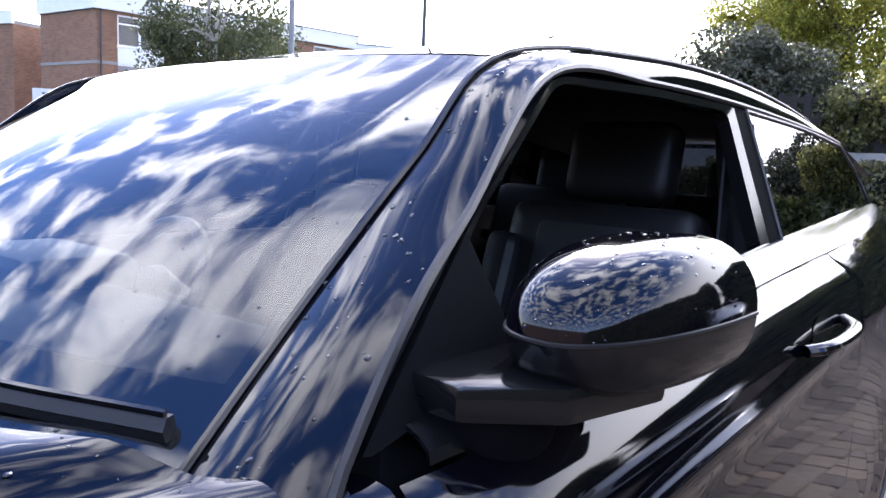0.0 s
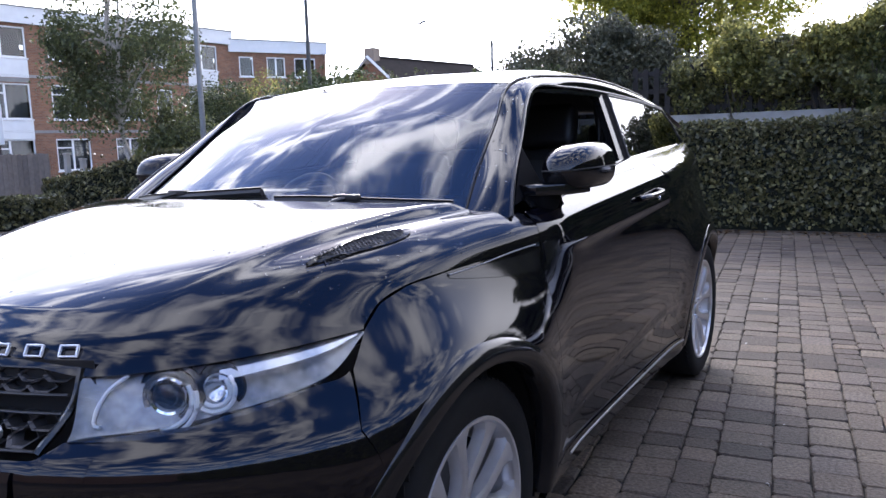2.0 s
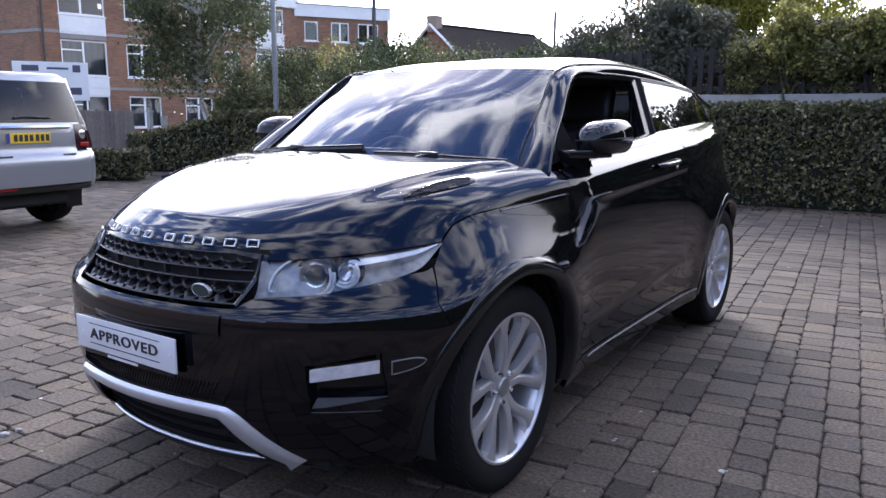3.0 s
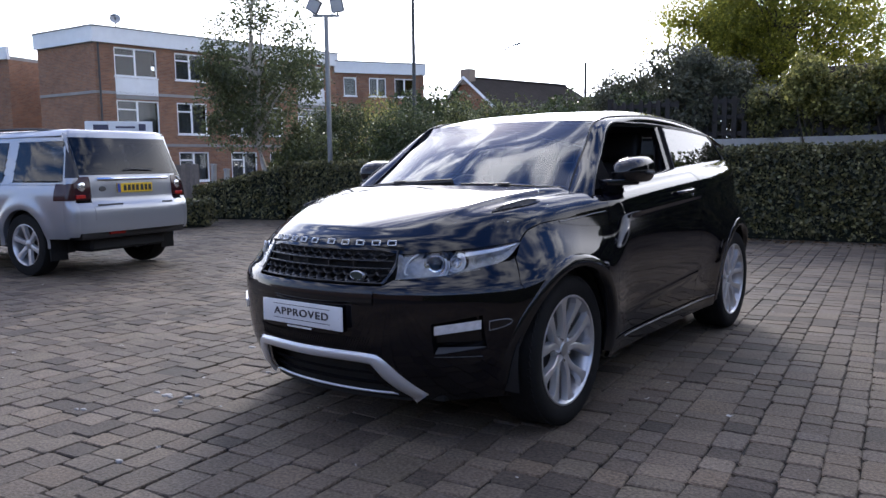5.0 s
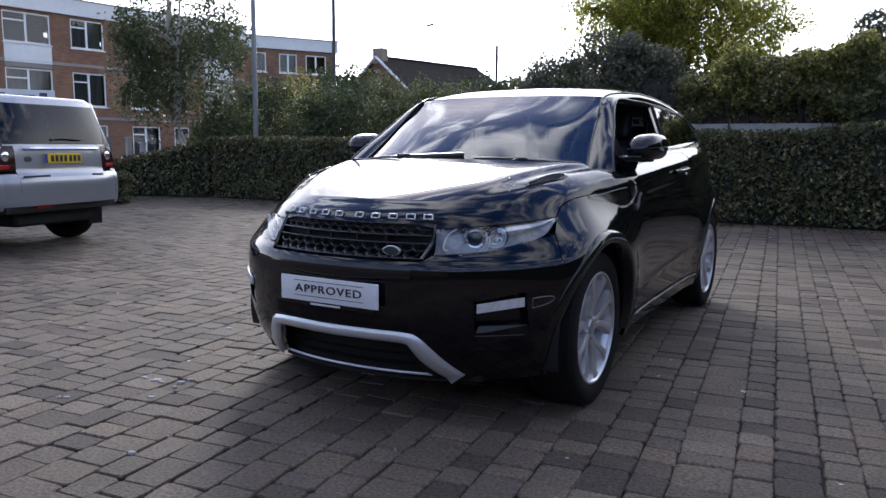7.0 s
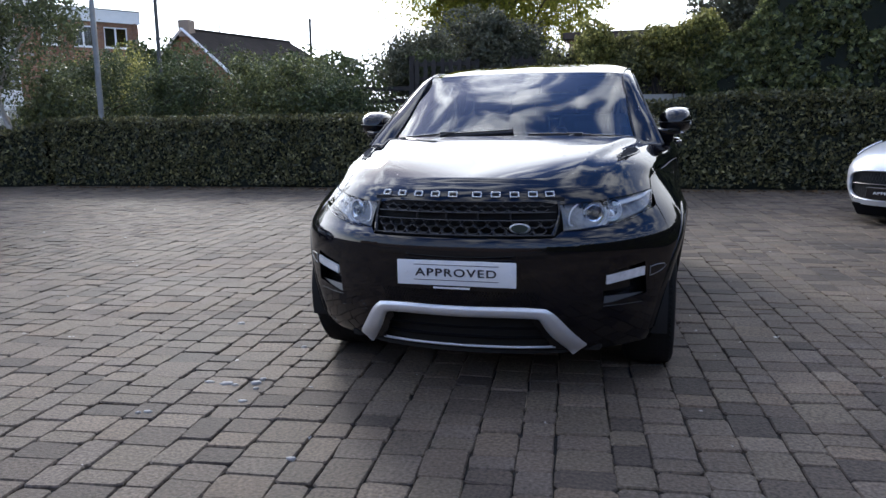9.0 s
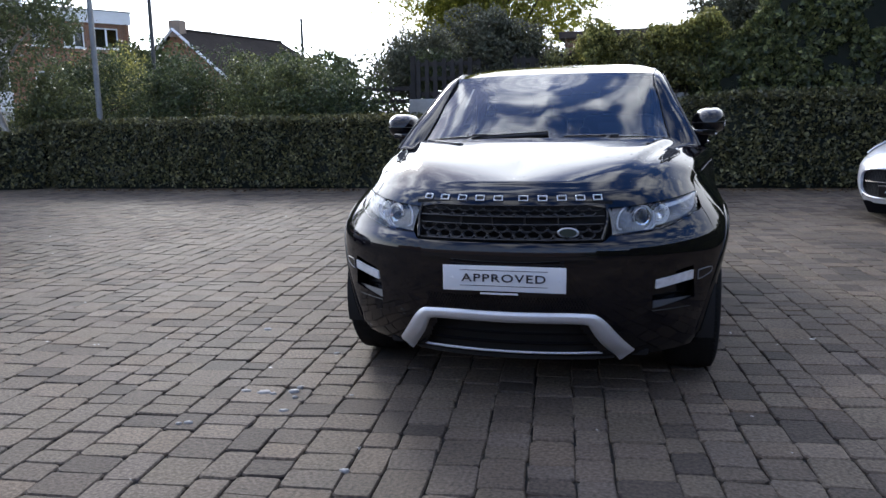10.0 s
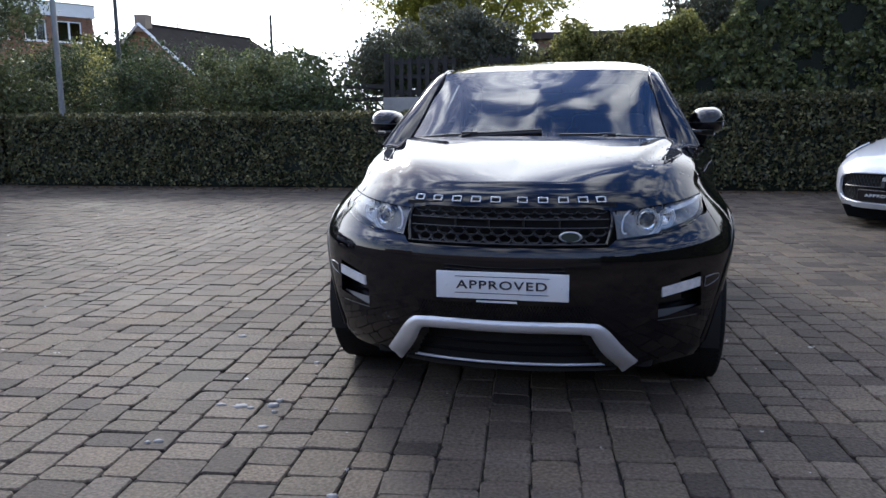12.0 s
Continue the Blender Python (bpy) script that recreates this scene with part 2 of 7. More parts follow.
def tube(pts, radius, n=8, smooth=0, squash=1.0, taper=None):
    """A rod along a line; radius tapers to `taper` if given."""
    pts = curve(pts, smooth) if smooth else [Vector(p) for p in pts]
    bm, rings = bmesh.new(), []
    for i, p in enumerate(pts):
        d = (pts[min(i + 1, len(pts) - 1)] - pts[max(i - 1, 0)]).normalized()
        up = Vector((0, 0, 1)) if abs(d.z) < 0.95 else Vector((0, 1, 0))
        a = d.cross(up).normalized()
        b = a.cross(d)
        r = radius if taper is None else radius + (taper - radius) * i / (len(pts) - 1)
        rings.append([bm.verts.new(p + a * (r * math.cos(2 * math.pi * k / n)) + b * (r * squash * math.sin(2 * math.pi * k / n))) for k in range(n)])
    for r0, r1 in zip(rings, rings[1:]):
        for k in range(n):
            bm.faces.new((r0[k], r0[(k + 1) % n], r1[(k + 1) % n], r1[k]))
    bm.faces.new(rings[0])
    bm.faces.new(rings[-1][::-1])
    return bm


def prism(poly, depth, bev=0.0, m=None):
    """A flat outline in the xy plane, given thickness along z."""
    bm = bmesh.new()
    f = bm.faces.new([bm.verts.new((x, y, 0)) for x, y in poly])
    r = bmesh.ops.extrude_face_region(bm, geom=[f])
    bmesh.ops.translate(bm, vec=(0, 0, depth), verts=[g for g in r["geom"] if isinstance(g, bmesh.types.BMVert)])
    if bev:
        bmesh.ops.bevel(bm, geom=bm.edges[:], offset=bev, segments=2, profile=0.6, affect="EDGES")
    if m is not None:
        bmesh.ops.transform(bm, matrix=m, verts=bm.verts)
    return bm


def lerp_table(table, x):
    """Smoothed look-up in a table of (x, value)."""
    if x <= table[0][0]:
        return table[0][1]
    for (a, va), (b, vb) in zip(table, table[1:]):
        if x <= b:
            return va + (vb - va) * (x - a) / (b - a)
    return table[-1][1]


def cubic_table(table, x):
    """Smooth look-up in a table of (x, value), with slopes that never overshoot."""
    if x <= table[0][0]:
        return table[0][1]
    if x >= table[-1][0]:
        return table[-1][1]
    n = len(table)
    d = [(table[k + 1][1] - table[k][1]) / (table[k + 1][0] - table[k][0]) for k in range(n - 1)]
    k = 0
    while table[k + 1][0] < x:
        k += 1

    def slope(j):
        if j == 0 or j == n - 1:
            return d[0] if j == 0 else d[-1]
        return 0.0 if d[j - 1] * d[j] <= 0 else 2 * d[j - 1] * d[j] / (d[j - 1] + d[j])
    h = table[k + 1][0] - table[k][0]
    t = (x - table[k][0]) / h
    return table[k][1] * (2 * t ** 3 - 3 * t * t + 1) + slope(k) * h * (t ** 3 - 2 * t * t + t) + table[k + 1][1] * (3 * t * t - 2 * t ** 3) + slope(k + 1) * h * (t ** 3 - t * t)


def soft_table(table, x, w):
    return sum(cubic_table(table, x + w * k) * q for k, q in ((-1, 0.25), (0, 0.5), (1, 0.25)))


def step(a, b, x):
    t = min(max((x - a) / (b - a), 0), 1)
    return t * t * (3 - 2 * t)


def lettering(name, text, size, mat, parent, at, depth=0.002):
    cu = bpy.data.curves.new(name, "FONT")
    cu.body, cu.size, cu.extrude, cu.align_x, cu.align_y = text, size, depth, "CENTER", "CENTER"
    cu.space_character, cu.offset = 1.15, size * 0.012
    tmp = bpy.data.objects.new("tmp", cu)
    me = bpy.data.meshes.new_from_object(tmp)
    bpy.data.objects.remove(tmp)
    me.materials.clear()
    me.materials.append(mat)
    ob = new(name, me)
    ob.parent = parent
    ob.matrix_basis = at
    return ob

# ---- the black coupe: front axle at y = 0, nose towards -y, its left side towards +x ----
HW = [(0.80, 0.935), (0.86, 0.935), (0.97, 0.932), (1.045, 0.921), (1.082, 0.896), (1.10, 0.860), (1.13, 0.836), (1.30, 0.826)]
YF = [(0.18, -0.66), (0.23, -0.74), (0.30, -0.80), (0.40, -0.845), (0.50, -0.862), (0.62, -0.866), (0.70, -0.864), (0.728, -0.856), (0.745, -0.836), (0.762, -0.805), (0.86, -0.765), (0.90, -0.742), (0.94, -0.700), (0.97, -0.640)]
BOW = 2.12
WHEEL_Y, WHEEL_R = (0.0, 2.66), 0.365


def hw_at(y, z):
    rise = 0.058 * max(0.0, min(y, 2.9) - 0.42) * step(0.8, 1.08, z)
    taper = max(0.0, y - 1.75) ** 2 * (0.018 + 0.062 * step(0.70, 1.05, z))
    tuck = 0.110 * step(0.74, 1.02, z) * (1 - step(0.0, 0.60, y)) + 0.018 * (1 - step(-0.3, 0.4, y))
    return soft_table(HW, z - rise, 0.025) - 0.16 * max(0.0, 0.86 - z + rise) ** 2 - taper - tuck


def yf_at(z):
    return soft_table(YF, z, 0.012)


def y0_at(z):
    return -0.1 + 0.25 * step(0.66, 0.96, z)


def flare(y, z):
    f = 0.0
    for yc in WHEEL_Y:
        r = math.hypot(y - yc, z - WHEEL_R)
        f += (0.042 if yc == 0 else 0.033) / (1 + ((r - 0.45) / (0.15 if r > 0.45 and yc == 0 else 0.13)) ** 2) * step(0.1, 0.3, z)
    on = step(0.5, 0.75, y) * (1 - step(2.0, 2.4, y))
    f += on * (0.007 * math.exp(-((z - 0.985 - 0.045 * (y - 0.5)) / 0.020) ** 2) + 0.006 * math.exp(-((z - 0.455 - 0.05 * (y - 0.5)) / 0.018) ** 2))
    return f


def side(y, z):
    """The body's left flank at (y, z)."""
    y0, yf, hw = y0_at(z), yf_at(z), hw_at(y, z)
    if y < y0:
        k = min((y0 - y) / (y0 - yf), 0.9999)
        hw *= (1 - k ** BOW) ** (1 / BOW)
    elif y > 2.7:
        k = min((y - 2.7) / 0.80, 0.999)
        hw *= (1 - k ** 2.6) ** (1 / 2.6)
    return Vector((hw + flare(y, z), y, z))


def nose(th, z):
    """The body round the nose: th runs from 0 at the centre to 90 at the flank."""
    y0, yf, a = y0_at(z), yf_at(z), radians(th)
    y = y0 - (y0 - yf) * max(math.cos(a), 0) ** (2 / BOW)
    return Vector((hw_at(y, z) * math.sin(a) ** (2 / BOW) + flare(y, z) * step(20, 60, th), y, z))


def th_x(x, z):
    return math.degrees(math.asin(min((x / hw_at(-0.5, z)) ** (BOW / 2), 1)))


def th_y(y, z):
    y0, yf = y0_at(z), yf_at(z)
    return math.degrees(math.acos(min(max((y0 - y) / (y0 - yf), 0), 1) ** (BOW / 2)))


def front(x, z):
    return nose(th_x(abs(x), z), z).y


def cabin(y, z):
    """The side of the glasshouse."""
    return Vector((0.832 - 0.46 * (z - 1.11) - 0.03 * max(0, (y - 1) / 1.9) ** 2, y, z))


def poly(pts, n):
    """n + 1 evenly spaced points along a broken line."""
    pts = [Vector(p).to_3d() for p in pts]
    run = [0.0]
    for a, b in zip(pts, pts[1:]):
        run.append(run[-1] + (b - a).length)
    out = []
    for k in range(n + 1):
        d, j = run[-1] * k / n, 0
        while j < len(run) - 2 and run[j + 1] < d:
            j += 1
        out.append(pts[j].lerp(pts[j + 1], (d - run[j]) / (run[j + 1] - run[j])))
    return out


def flank(c0, c1, d0, d1, nu, nv, lift, out=0.0):
    rows = coons([(*p, 0) for p in c0], [(*p, 0) for p in c1], [(*p, 0) for p in d0], [(*p, 0) for p in d1], nu, nv)
    res = []
    for r in rows:
        res.append([lift(p.x, p.y) + Vector((out, 0, 0)) for p in r])
    return res


car = thing("car", "glossy black three-door coupe SUV with rain beads, on block paving", "car")

# bonnet: nose band and top in one panel
TIP = (-0.26, 0.910)
th_tip = th_y(*TIP)
fold = [(0, 0.977), (th_x(0.42, 0.958), 0.968), (th_x(0.62, 0.94), 0.948), (th_tip, 0.911)]
lip = [(0, 0.888), (th_x(0.30, 0.885), 0.886), (th_x(0.42, 0.868), 0.870), (th_x(0.60, 0.875), 0.882), (th_tip, 0.9085)]
DOOR_FRONT = [(p.x, p.y) for p in curve([(0.470, 0.335, 0), (0.451, 0.60, 0), (0.409, 0.93, 0), (0.412, 1.00, 0), (0.439, 1.098, 0)], 40)]
gap = [TIP, (-0.19, 0.952), (-0.10, 0.978), (0.03, 0.990), (0.20, 1.000), (0.33, 1.010), (0.4125, 1.017)]
band = []
for j in range(9):
    row = []
    for i in range(49):
        th = th_tip * i / 48
        a, b = soft_table(lip, th, 1.5), soft_table(fold, th, 4)
        row.append(nose(th, a + (b - a) * j / 8))
    band.append(row)
side_line = [side(y, z) for y, z in gap]
side_line[0] = band[-1][-1]
rear_line = [(0, 0.13, 1.118), (0.30, 0.145, 1.1165), (0.55, 0.20, 1.112), (0.74, 0.325, 1.105), (0.825, 0.432, 1.100), tuple(side(0.4245, 1.060)), tuple(side_line[-1])]
top = coons([tuple(p) for p in band[-1]], rear_line, [tuple(band[-1][0]), (0, -0.575, 0.9905), (0, -0.46, 1.012), (0, -0.25, 1.052), (0, 0, 1.096), rear_line[0]], [tuple(p) for p in side_line], 48, 44, True)
for j, row in enumerate(top):
    v = j / 44
    for i, p in enumerate(row):
        u = i / 48
        p.z += 0.030 * math.sin(math.pi * v) ** 0.8 * (u * u * (1 - u ** 3)) * 2.7
        c = 0.43 + (p.y + 0.55) * 0.31
        p.z += 0.026 * (1 - step(c, c + 0.050, p.x)) * min(v / 0.85, 1)


def both(rows):
    bm = sheet(rows)
    sheet(rows, bm, flip=-1)
    bmesh.ops.remove_doubles(bm, verts=bm.verts, dist=0.0006)
    return bm


bon = both(band[:-1] + top)
bonnet = part("bonnet", bon, PAINT, car, "glossy black clamshell bonnet with rain beads", thick=0.004, angle=60)


def bonnet_z(x, y):
    best = min((p for row in top for p in row), key=lambda p: (p.x - abs(x)) ** 2 + (p.y - y) ** 2)
    return best.z


# bonnet vents
for s in (1, -1):
    f, r = Vector((0.635, -0.26, 0)), Vector((0.715, 0.045, 0))
    ax = (r - f).normalized()
    nx = Vector((ax.y, -ax.x, 0))
    ring = []
    for k in range(40):
        a = 2 * math.pi * k / 40
        p = f.lerp(r, 0.5 + 0.5 * math.cos(a)) + nx * 0.040 * (0.65 + 0.35 * math.cos(a)) * math.sin(a)
        ring.append(p)
    bm = bmesh.new()
    cen = f.lerp(r, 0.5)
    loops = []
    for sc, dz in ((1.0, 0.001), (1.0, 0.006), (0.86, 0.007), (0.82, 0.0015)):
        lp = []
        for p in ring:
            q = cen + (p - cen) * sc
            lp.append(bm.verts.new((s * q.x, q.y, bonnet_z(q.x, q.y) + dz)))
        loops.append(lp)
    for a, b in zip(loops, loops[1:]):
        for k in range(40):
            bm.faces.new((a[k], a[(k + 1) % 40], b[(k + 1) % 40], b[k]))
    vent = part("bonnet_vent", bm, GLOSS, bonnet, "gloss black oval vent surround")
    bm = bmesh.new()
    bm.faces.new([bm.verts.new((v.x * s, v.y, bonnet_z(v.x, v.y) + 0.0015)) for v in (cen + (p - cen) * 0.84 for p in ring)])
    part("vent_floor", bm, DARK, vent)
    bm = bmesh.new()
    for k in range(-16, 17):
        for tilt in (1, -1):
            c = cen + ax * (k * 0.010)
            d = (ax * 0.35 + nx * tilt).normalized()
            ends = [c + d * 0.024, c - d * 0.024]
            inside = [abs((e - f).dot(ax) / (r - f).length - 0.5) < 0.40 for e in ends]
            if all(inside):
                merge(bm, tube([(s * e.x, e.y, bonnet_z(e.x, e.y) + 0.004) for e in ends], 0.0014, 4))
    part("vent_mesh", bm, SATIN, vent, "black wire mesh of the vent")

# bumper
DRL = material("daytime_lamp_lens", (0.74, 0.755, 0.78), 0.15, 0.3, vary=0.22, scale=60)
Y_OUT = [(0.20, -0.40), (0.30, -0.422), (0.45, -0.418), (0.55, -0.388), (0.61, -0.352), (0.74, -0.395), (0.84, -0.345)]
Z_TOP = [(0.0, 0.737), (0.40, 0.737), (0.43, 0.762), (0.63, 0.783), (0.765, 0.828), (0.84, 0.842)]
NU, NV, INNER = 78, 54, 60


def bumper_point(i, b):
    xi = 0.78 * min(i / INNER, 1)
    zt = lerp_table(Z_TOP, xi if i <= INNER else 0.78 + 0.06 * (i - INNER) / (NU - INNER))
    zb = 0.205 + 0.02 * step(0.5, 0.8, xi)
    z = zb + (zt - zb) * b
    th = th_x(xi, z)
    if i > INNER:
        th += (th_y(lerp_table(Y_OUT, z), z) - th) * (i - INNER) / (NU - INNER)
    return nose(th, z)


brows = [[bumper_point(i, j / NV) for i in range(NU + 1)] for j in range(NV + 1)]


def in_fog(i, j):
    xi = 0.78 * min((i + 0.5) / INNER, 1)
    return 0.592 < xi < 0.755 and 22 <= j < 35 and i < INNER


def in_intake(i, j):
    p = brows[j][i] + brows[j + 1][i + 1]
    xi = 0.78 * (i + 0.5) / INNER
    return 0.237 < p.z / 2 < 0.392 and xi < 0.30 + 0.09 * (0.40 - p.z / 2) / 0.16


bm = sheet(brows, skip=lambda i, j: in_fog(i, j) or in_intake(i, j))
sheet(brows, bm, skip=lambda i, j: in_fog(i, j) or in_intake(i, j), flip=-1)
bmesh.ops.remove_doubles(bm, verts=bm.verts, dist=0.0006)
bumper = part("front_bumper", bm, PAINT, car, "gloss black front bumper", thick=0.004, angle=60)
for s in (1, -1):
    cells = [(i, j) for i in range(NU) for j in range(NV) if in_fog(i, j)]
    i0, i1 = min(c[0] for c in cells), max(c[0] for c in cells) + 1
    j0, j1 = min(c[1] for c in cells), max(c[1] for c in cells) + 1
    back = Vector((-0.02, 0.06, 0))
    bm = sheet([[brows[j][i] + back for i in range(i0, i1 + 1)] for j in range(j0, j1 + 1)], flip=s)
    rim = [(i, j0) for i in range(i0, i1)] + [(i1, j) for j in range(j0, j1)] + [(i, j1) for i in range(i1, i0, -1)] + [(i0, j) for j in range(j1, j0, -1)] + [(i0, j0)]
    sheet([[brows[j][i] for i, j in rim], [brows[j][i] + back for i, j in rim]], bm, flip=s)
    rec = part("fog_recess", bm, GLOSS, bumper, "black recess round the daytime lamp")
    # daytime running lamp across the recess
    bm = bmesh.new()
    rows = []
    for z in (0.531, 0.539, 0.561, 0.569):
        rows.append([nose(th_x(0.610 + 0.138 * k / 14, 0.55), z + 0.024 * k / 14) + Vector((0.003, -0.004 - 0.005 * (0.53 < z < 0.57), 0)) for k in range(15)])
    drl = part("daytime_lamp", sheet(rows, flip=s), DRL, bumper, "clear daytime lamp bar", thick=0.008)
    # almond side marker beyond the lamp
    t0, t1 = th_x(0.768, 0.57), th_y(-0.445, 0.58)
    edge_of = lambda sg: [nose(t0 + (t1 - t0) * f, 0.566 + 0.016 * f + sg * 0.020 * (1 - f ** 2.2) ** 0.5) + Vector((0.002, -0.002, 0)) for f in np.linspace(0, 1, 11)]
    up, dn = edge_of(1), edge_of(-1)
    part("side_marker", sheet([dn, up], flip=s), GLOSS, bumper, "almond side marker", thick=0.002)
    part("marker_rim", tube([Vector((s * p.x, p.y, p.z)) for p in up + dn[-2::-1] + up[:1]], 0.0022, 5), STRIP, bumper, "thin bright outline of the marker")
    # gloss lid at the foot of the recess
    rows = [[nose(th_x(0.60 + 0.14 * k / 8, 0.45), z) + Vector((0.0, 0.035 * w - 0.002, 0)) for k in range(9)] for z, w in ((0.430, 0.0), (0.452, 0.4), (0.470, 0.95))]
    part("recess_lid", sheet(rows, flip=s), SATIN, bumper, thick=0.004)
    # jet washer cap beside the grille
    rows = [[nose(th_x(x, z), z) + Vector((0, -0.001, 0)) for x in (0.425, 0.445, 0.465, 0.485, 0.505)] for z in (0.705, 0.717, 0.729, 0.741)]
    part("washer_cap", sheet(rows, flip=s), PAINT, bumper, thick=0.001)

# lower intake behind the skid plate
bm = sheet([[Vector((x, front(x, 0.32) + 0.09, z)) for x in np.linspace(-0.45, 0.45, 13)] for z in (0.2, 0.42)])
part("intake_back", bm, DARK, bumper)
for z, w in ((0.335, 0.006), (0.285, 0.008)):
    bm = tube([(x, front(x, z) + 0.03, z) for x in np.linspace(-0.37, 0.37, 15)], w, 6)
    part("intake_bar", bm, GRAINED, bumper)
bm = tube([(x, front(x, 0.235) + 0.004, 0.236) for x in np.linspace(-0.40, 0.40, 17)], 0.007, 6, squash=0.8)
part("intake_lip", bm, SKID, bumper, "thin silver lower lip")
# mesh strip between the plate and the skid plate
bm = bmesh.new()
for k in range(52):
    x = -0.34 + 0.68 * k / 51
    for tl in (-1, 1):
        a, b = (x - 0.016 * tl, 0.452), (x + 0.016 * tl, 0.512)
        merge(bm, tube([(a[0], front(a[0], a[1]) - 0.001, a[1]), (b[0], front(b[0], b[1]) - 0.001, b[1])], 0.0014, 4))
part("bumper_mesh", bm, GRAINED, bumper, "black diamond mesh strip")

# skid plate
skid_c = [(0.0, 0.421), (0.20, 0.421), (0.335, 0.414), (0.375, 0.395), (0.43, 0.315), (0.505, 0.218)]
rows = []
for w in range(7):
    off = (w / 6 - 0.5)
    row = []
    line = curve([(x, 0, z) for x, z in skid_c], 40)
    for k, p in enumerate(line):
        d = (line[min(k + 1, 40)] - line[max(k - 1, 0)]).normalized()
        wid = 0.050 + 0.030 * step(0.33, 0.42, p.x)
        q = p + Vector((-d.z, 0, d.x)) * wid * off
        q.y = front(q.x, max(q.z, 0.22)) - 0.016 * (1 - (2 * off) ** 4) - 0.004
        row.append(q)
    rows.append(row)
part("skid_plate", both(rows), SKID, car, "brushed silver skid plate under the nose", thick=0.008, angle=50)

# ledge above the number plate
rows = [[Vector((x, front(x, 0.69) - o, z)) for x in np.linspace(-0.375, 0.375, 31)] for z, o in ((0.655, 0.001), (0.662, 0.007), (0.675, 0.010), (0.705, 0.006), (0.722, 0.0))]
part("bumper_ledge", sheet(rows), GLOSS, bumper, "gloss black ledge above the plate", thick=0.002)

# front plate
plate = part("number_plate", block(-0.260, 0.260, -0.883, -0.876, 0.538, 0.646, 0.003, 2), PLATE, car, "white dealer plate lettered APPROVED")
lettering("plate_lettering", "APPROVED", 0.056, INK, plate, pose(0, -0.8840, 0.593, 90) @ Matrix.Diagonal((1.16, 0.84, 1, 1)))
for z in (0.627, 0.561):
    part("plate_rule", block(-0.185, 0.185, -0.8845, -0.8825, z - 0.0012, z + 0.0012), INK, plate)
for x in (-0.22, 0.235):
    part("plate_screw", lathe([(0.006, 0), (0.006, 0.003), (0.001, 0.004)], 12, pose(x, -0.883, 0.592, 90)), PLATE, plate)
part("plate_backing", block(-0.235, 0.235, -0.876, -0.862, 0.520, 0.646, 0.004, 2), GLOSS, plate)
part("web_line", block(-0.10, 0.06, -0.8785, -0.876, 0.523, 0.531), PLATE, plate, "line of small white print")

# grille
grille = part("grille", sheet([[Vector((x, front(x, 0.80) + 0.05, z)) for x in np.linspace(-0.43, 0.43, 15)] for z in (0.71, 0.90)]), DARK, car, "black honeycomb grille")
GUN = material("gunmetal_grille", (0.05, 0.05, 0.053), 0.4, 0.5)


def gy(x, z, o):
    return front(x, z) + o


for z0, z1 in ((0.842, 0.880), (0.752, 0.802)):
    bm = bmesh.new()
    zm, hz = (z0 + z1) / 2, (z1 - z0) / 2
    for half in (0, 1):
        for k in range(-8, 9):
            cx = (k + 0.5 * half) * 0.056
            cz = zm + (hz * 0.5 if half else -hz * 0.5)
            if abs(cx) > 0.385:
                continue
            outer, inner = [], []
            for a in range(6):
                an = math.pi / 3 * a
                ox, oz = 0.034 * math.cos(an), hz * 0.70 * math.sin(an)
                for lst, sc, o in ((outer, 1.0, 0.008), (inner, 0.80, 0.012)):
                    x, z = cx + ox * sc, cz + oz * sc
                    lst.append((x, gy(x, z, o), z))
            deep = [(x, y + 0.025, z) for x, y, z in inner]
            for A, B in ((outer, inner), (inner, deep)):
                va, vb = [bm.verts.new(p) for p in A], [bm.verts.new(p) for p in B]
                for a in range(6):
                    bm.faces.new((va[a], va[(a + 1) % 6], vb[(a + 1) % 6], vb[a]))
    part("honeycomb", bm, GUN, grille, "dark gunmetal honeycomb", smooth=False)
    for z in (z0 - 0.004, z1 + 0.004):
        part("grille_bar", tube([(x, gy(x, z, 0.004), z) for x in np.linspace(-0.40, 0.40, 21)], 0.0045, 6, squash=0.7), SATIN, grille)
for x in (-0.21, -0.07, 0.07, 0.21):
    part("grille_stay", block(x - 0.003, x + 0.003, gy(x, 0.82, 0.012), gy(x, 0.82, 0.03), 0.808, 0.838), GUN, grille)
for s in (1, -1):
    part("grille_end", tube([(s * 0.405, gy(0.405, 0.88, 0.004), 0.884), (s * 0.412, gy(0.41, 0.82, 0.004), 0.815), (s * 0.395, gy(0.395, 0.745, 0.004), 0.745)], 0.008, 6, smooth=8), GLOSS, grille)
bm = lathe([(0.0, 0.004), (0.030, 0.004), (0.034, 0.006), (0.040, 0.002), (0.040, -0.004)], 32, pose(0.256, gy(0.256, 0.775, -0.002), 0.775, 90) @ Matrix.Diagonal((1.15, 0.56, 1, 1)))
badge = part("badge", bm, ALLOY_PAINT, grille, "small oval badge with a silver rim")
part("badge_field", lathe([(0.0, 0.0065), (0.031, 0.0062), (0.031, 0.003)], 32, pose(0.256, gy(0.256, 0.775, -0.002), 0.775, 90) @ Matrix.Diagonal((1.15, 0.56, 1, 1))), material("dark_enamel", (0.03, 0.045, 0.038), 0.3), badge)

MARK = material("satin_chrome", (0.78, 0.79, 0.81), 0.35, 0.4)
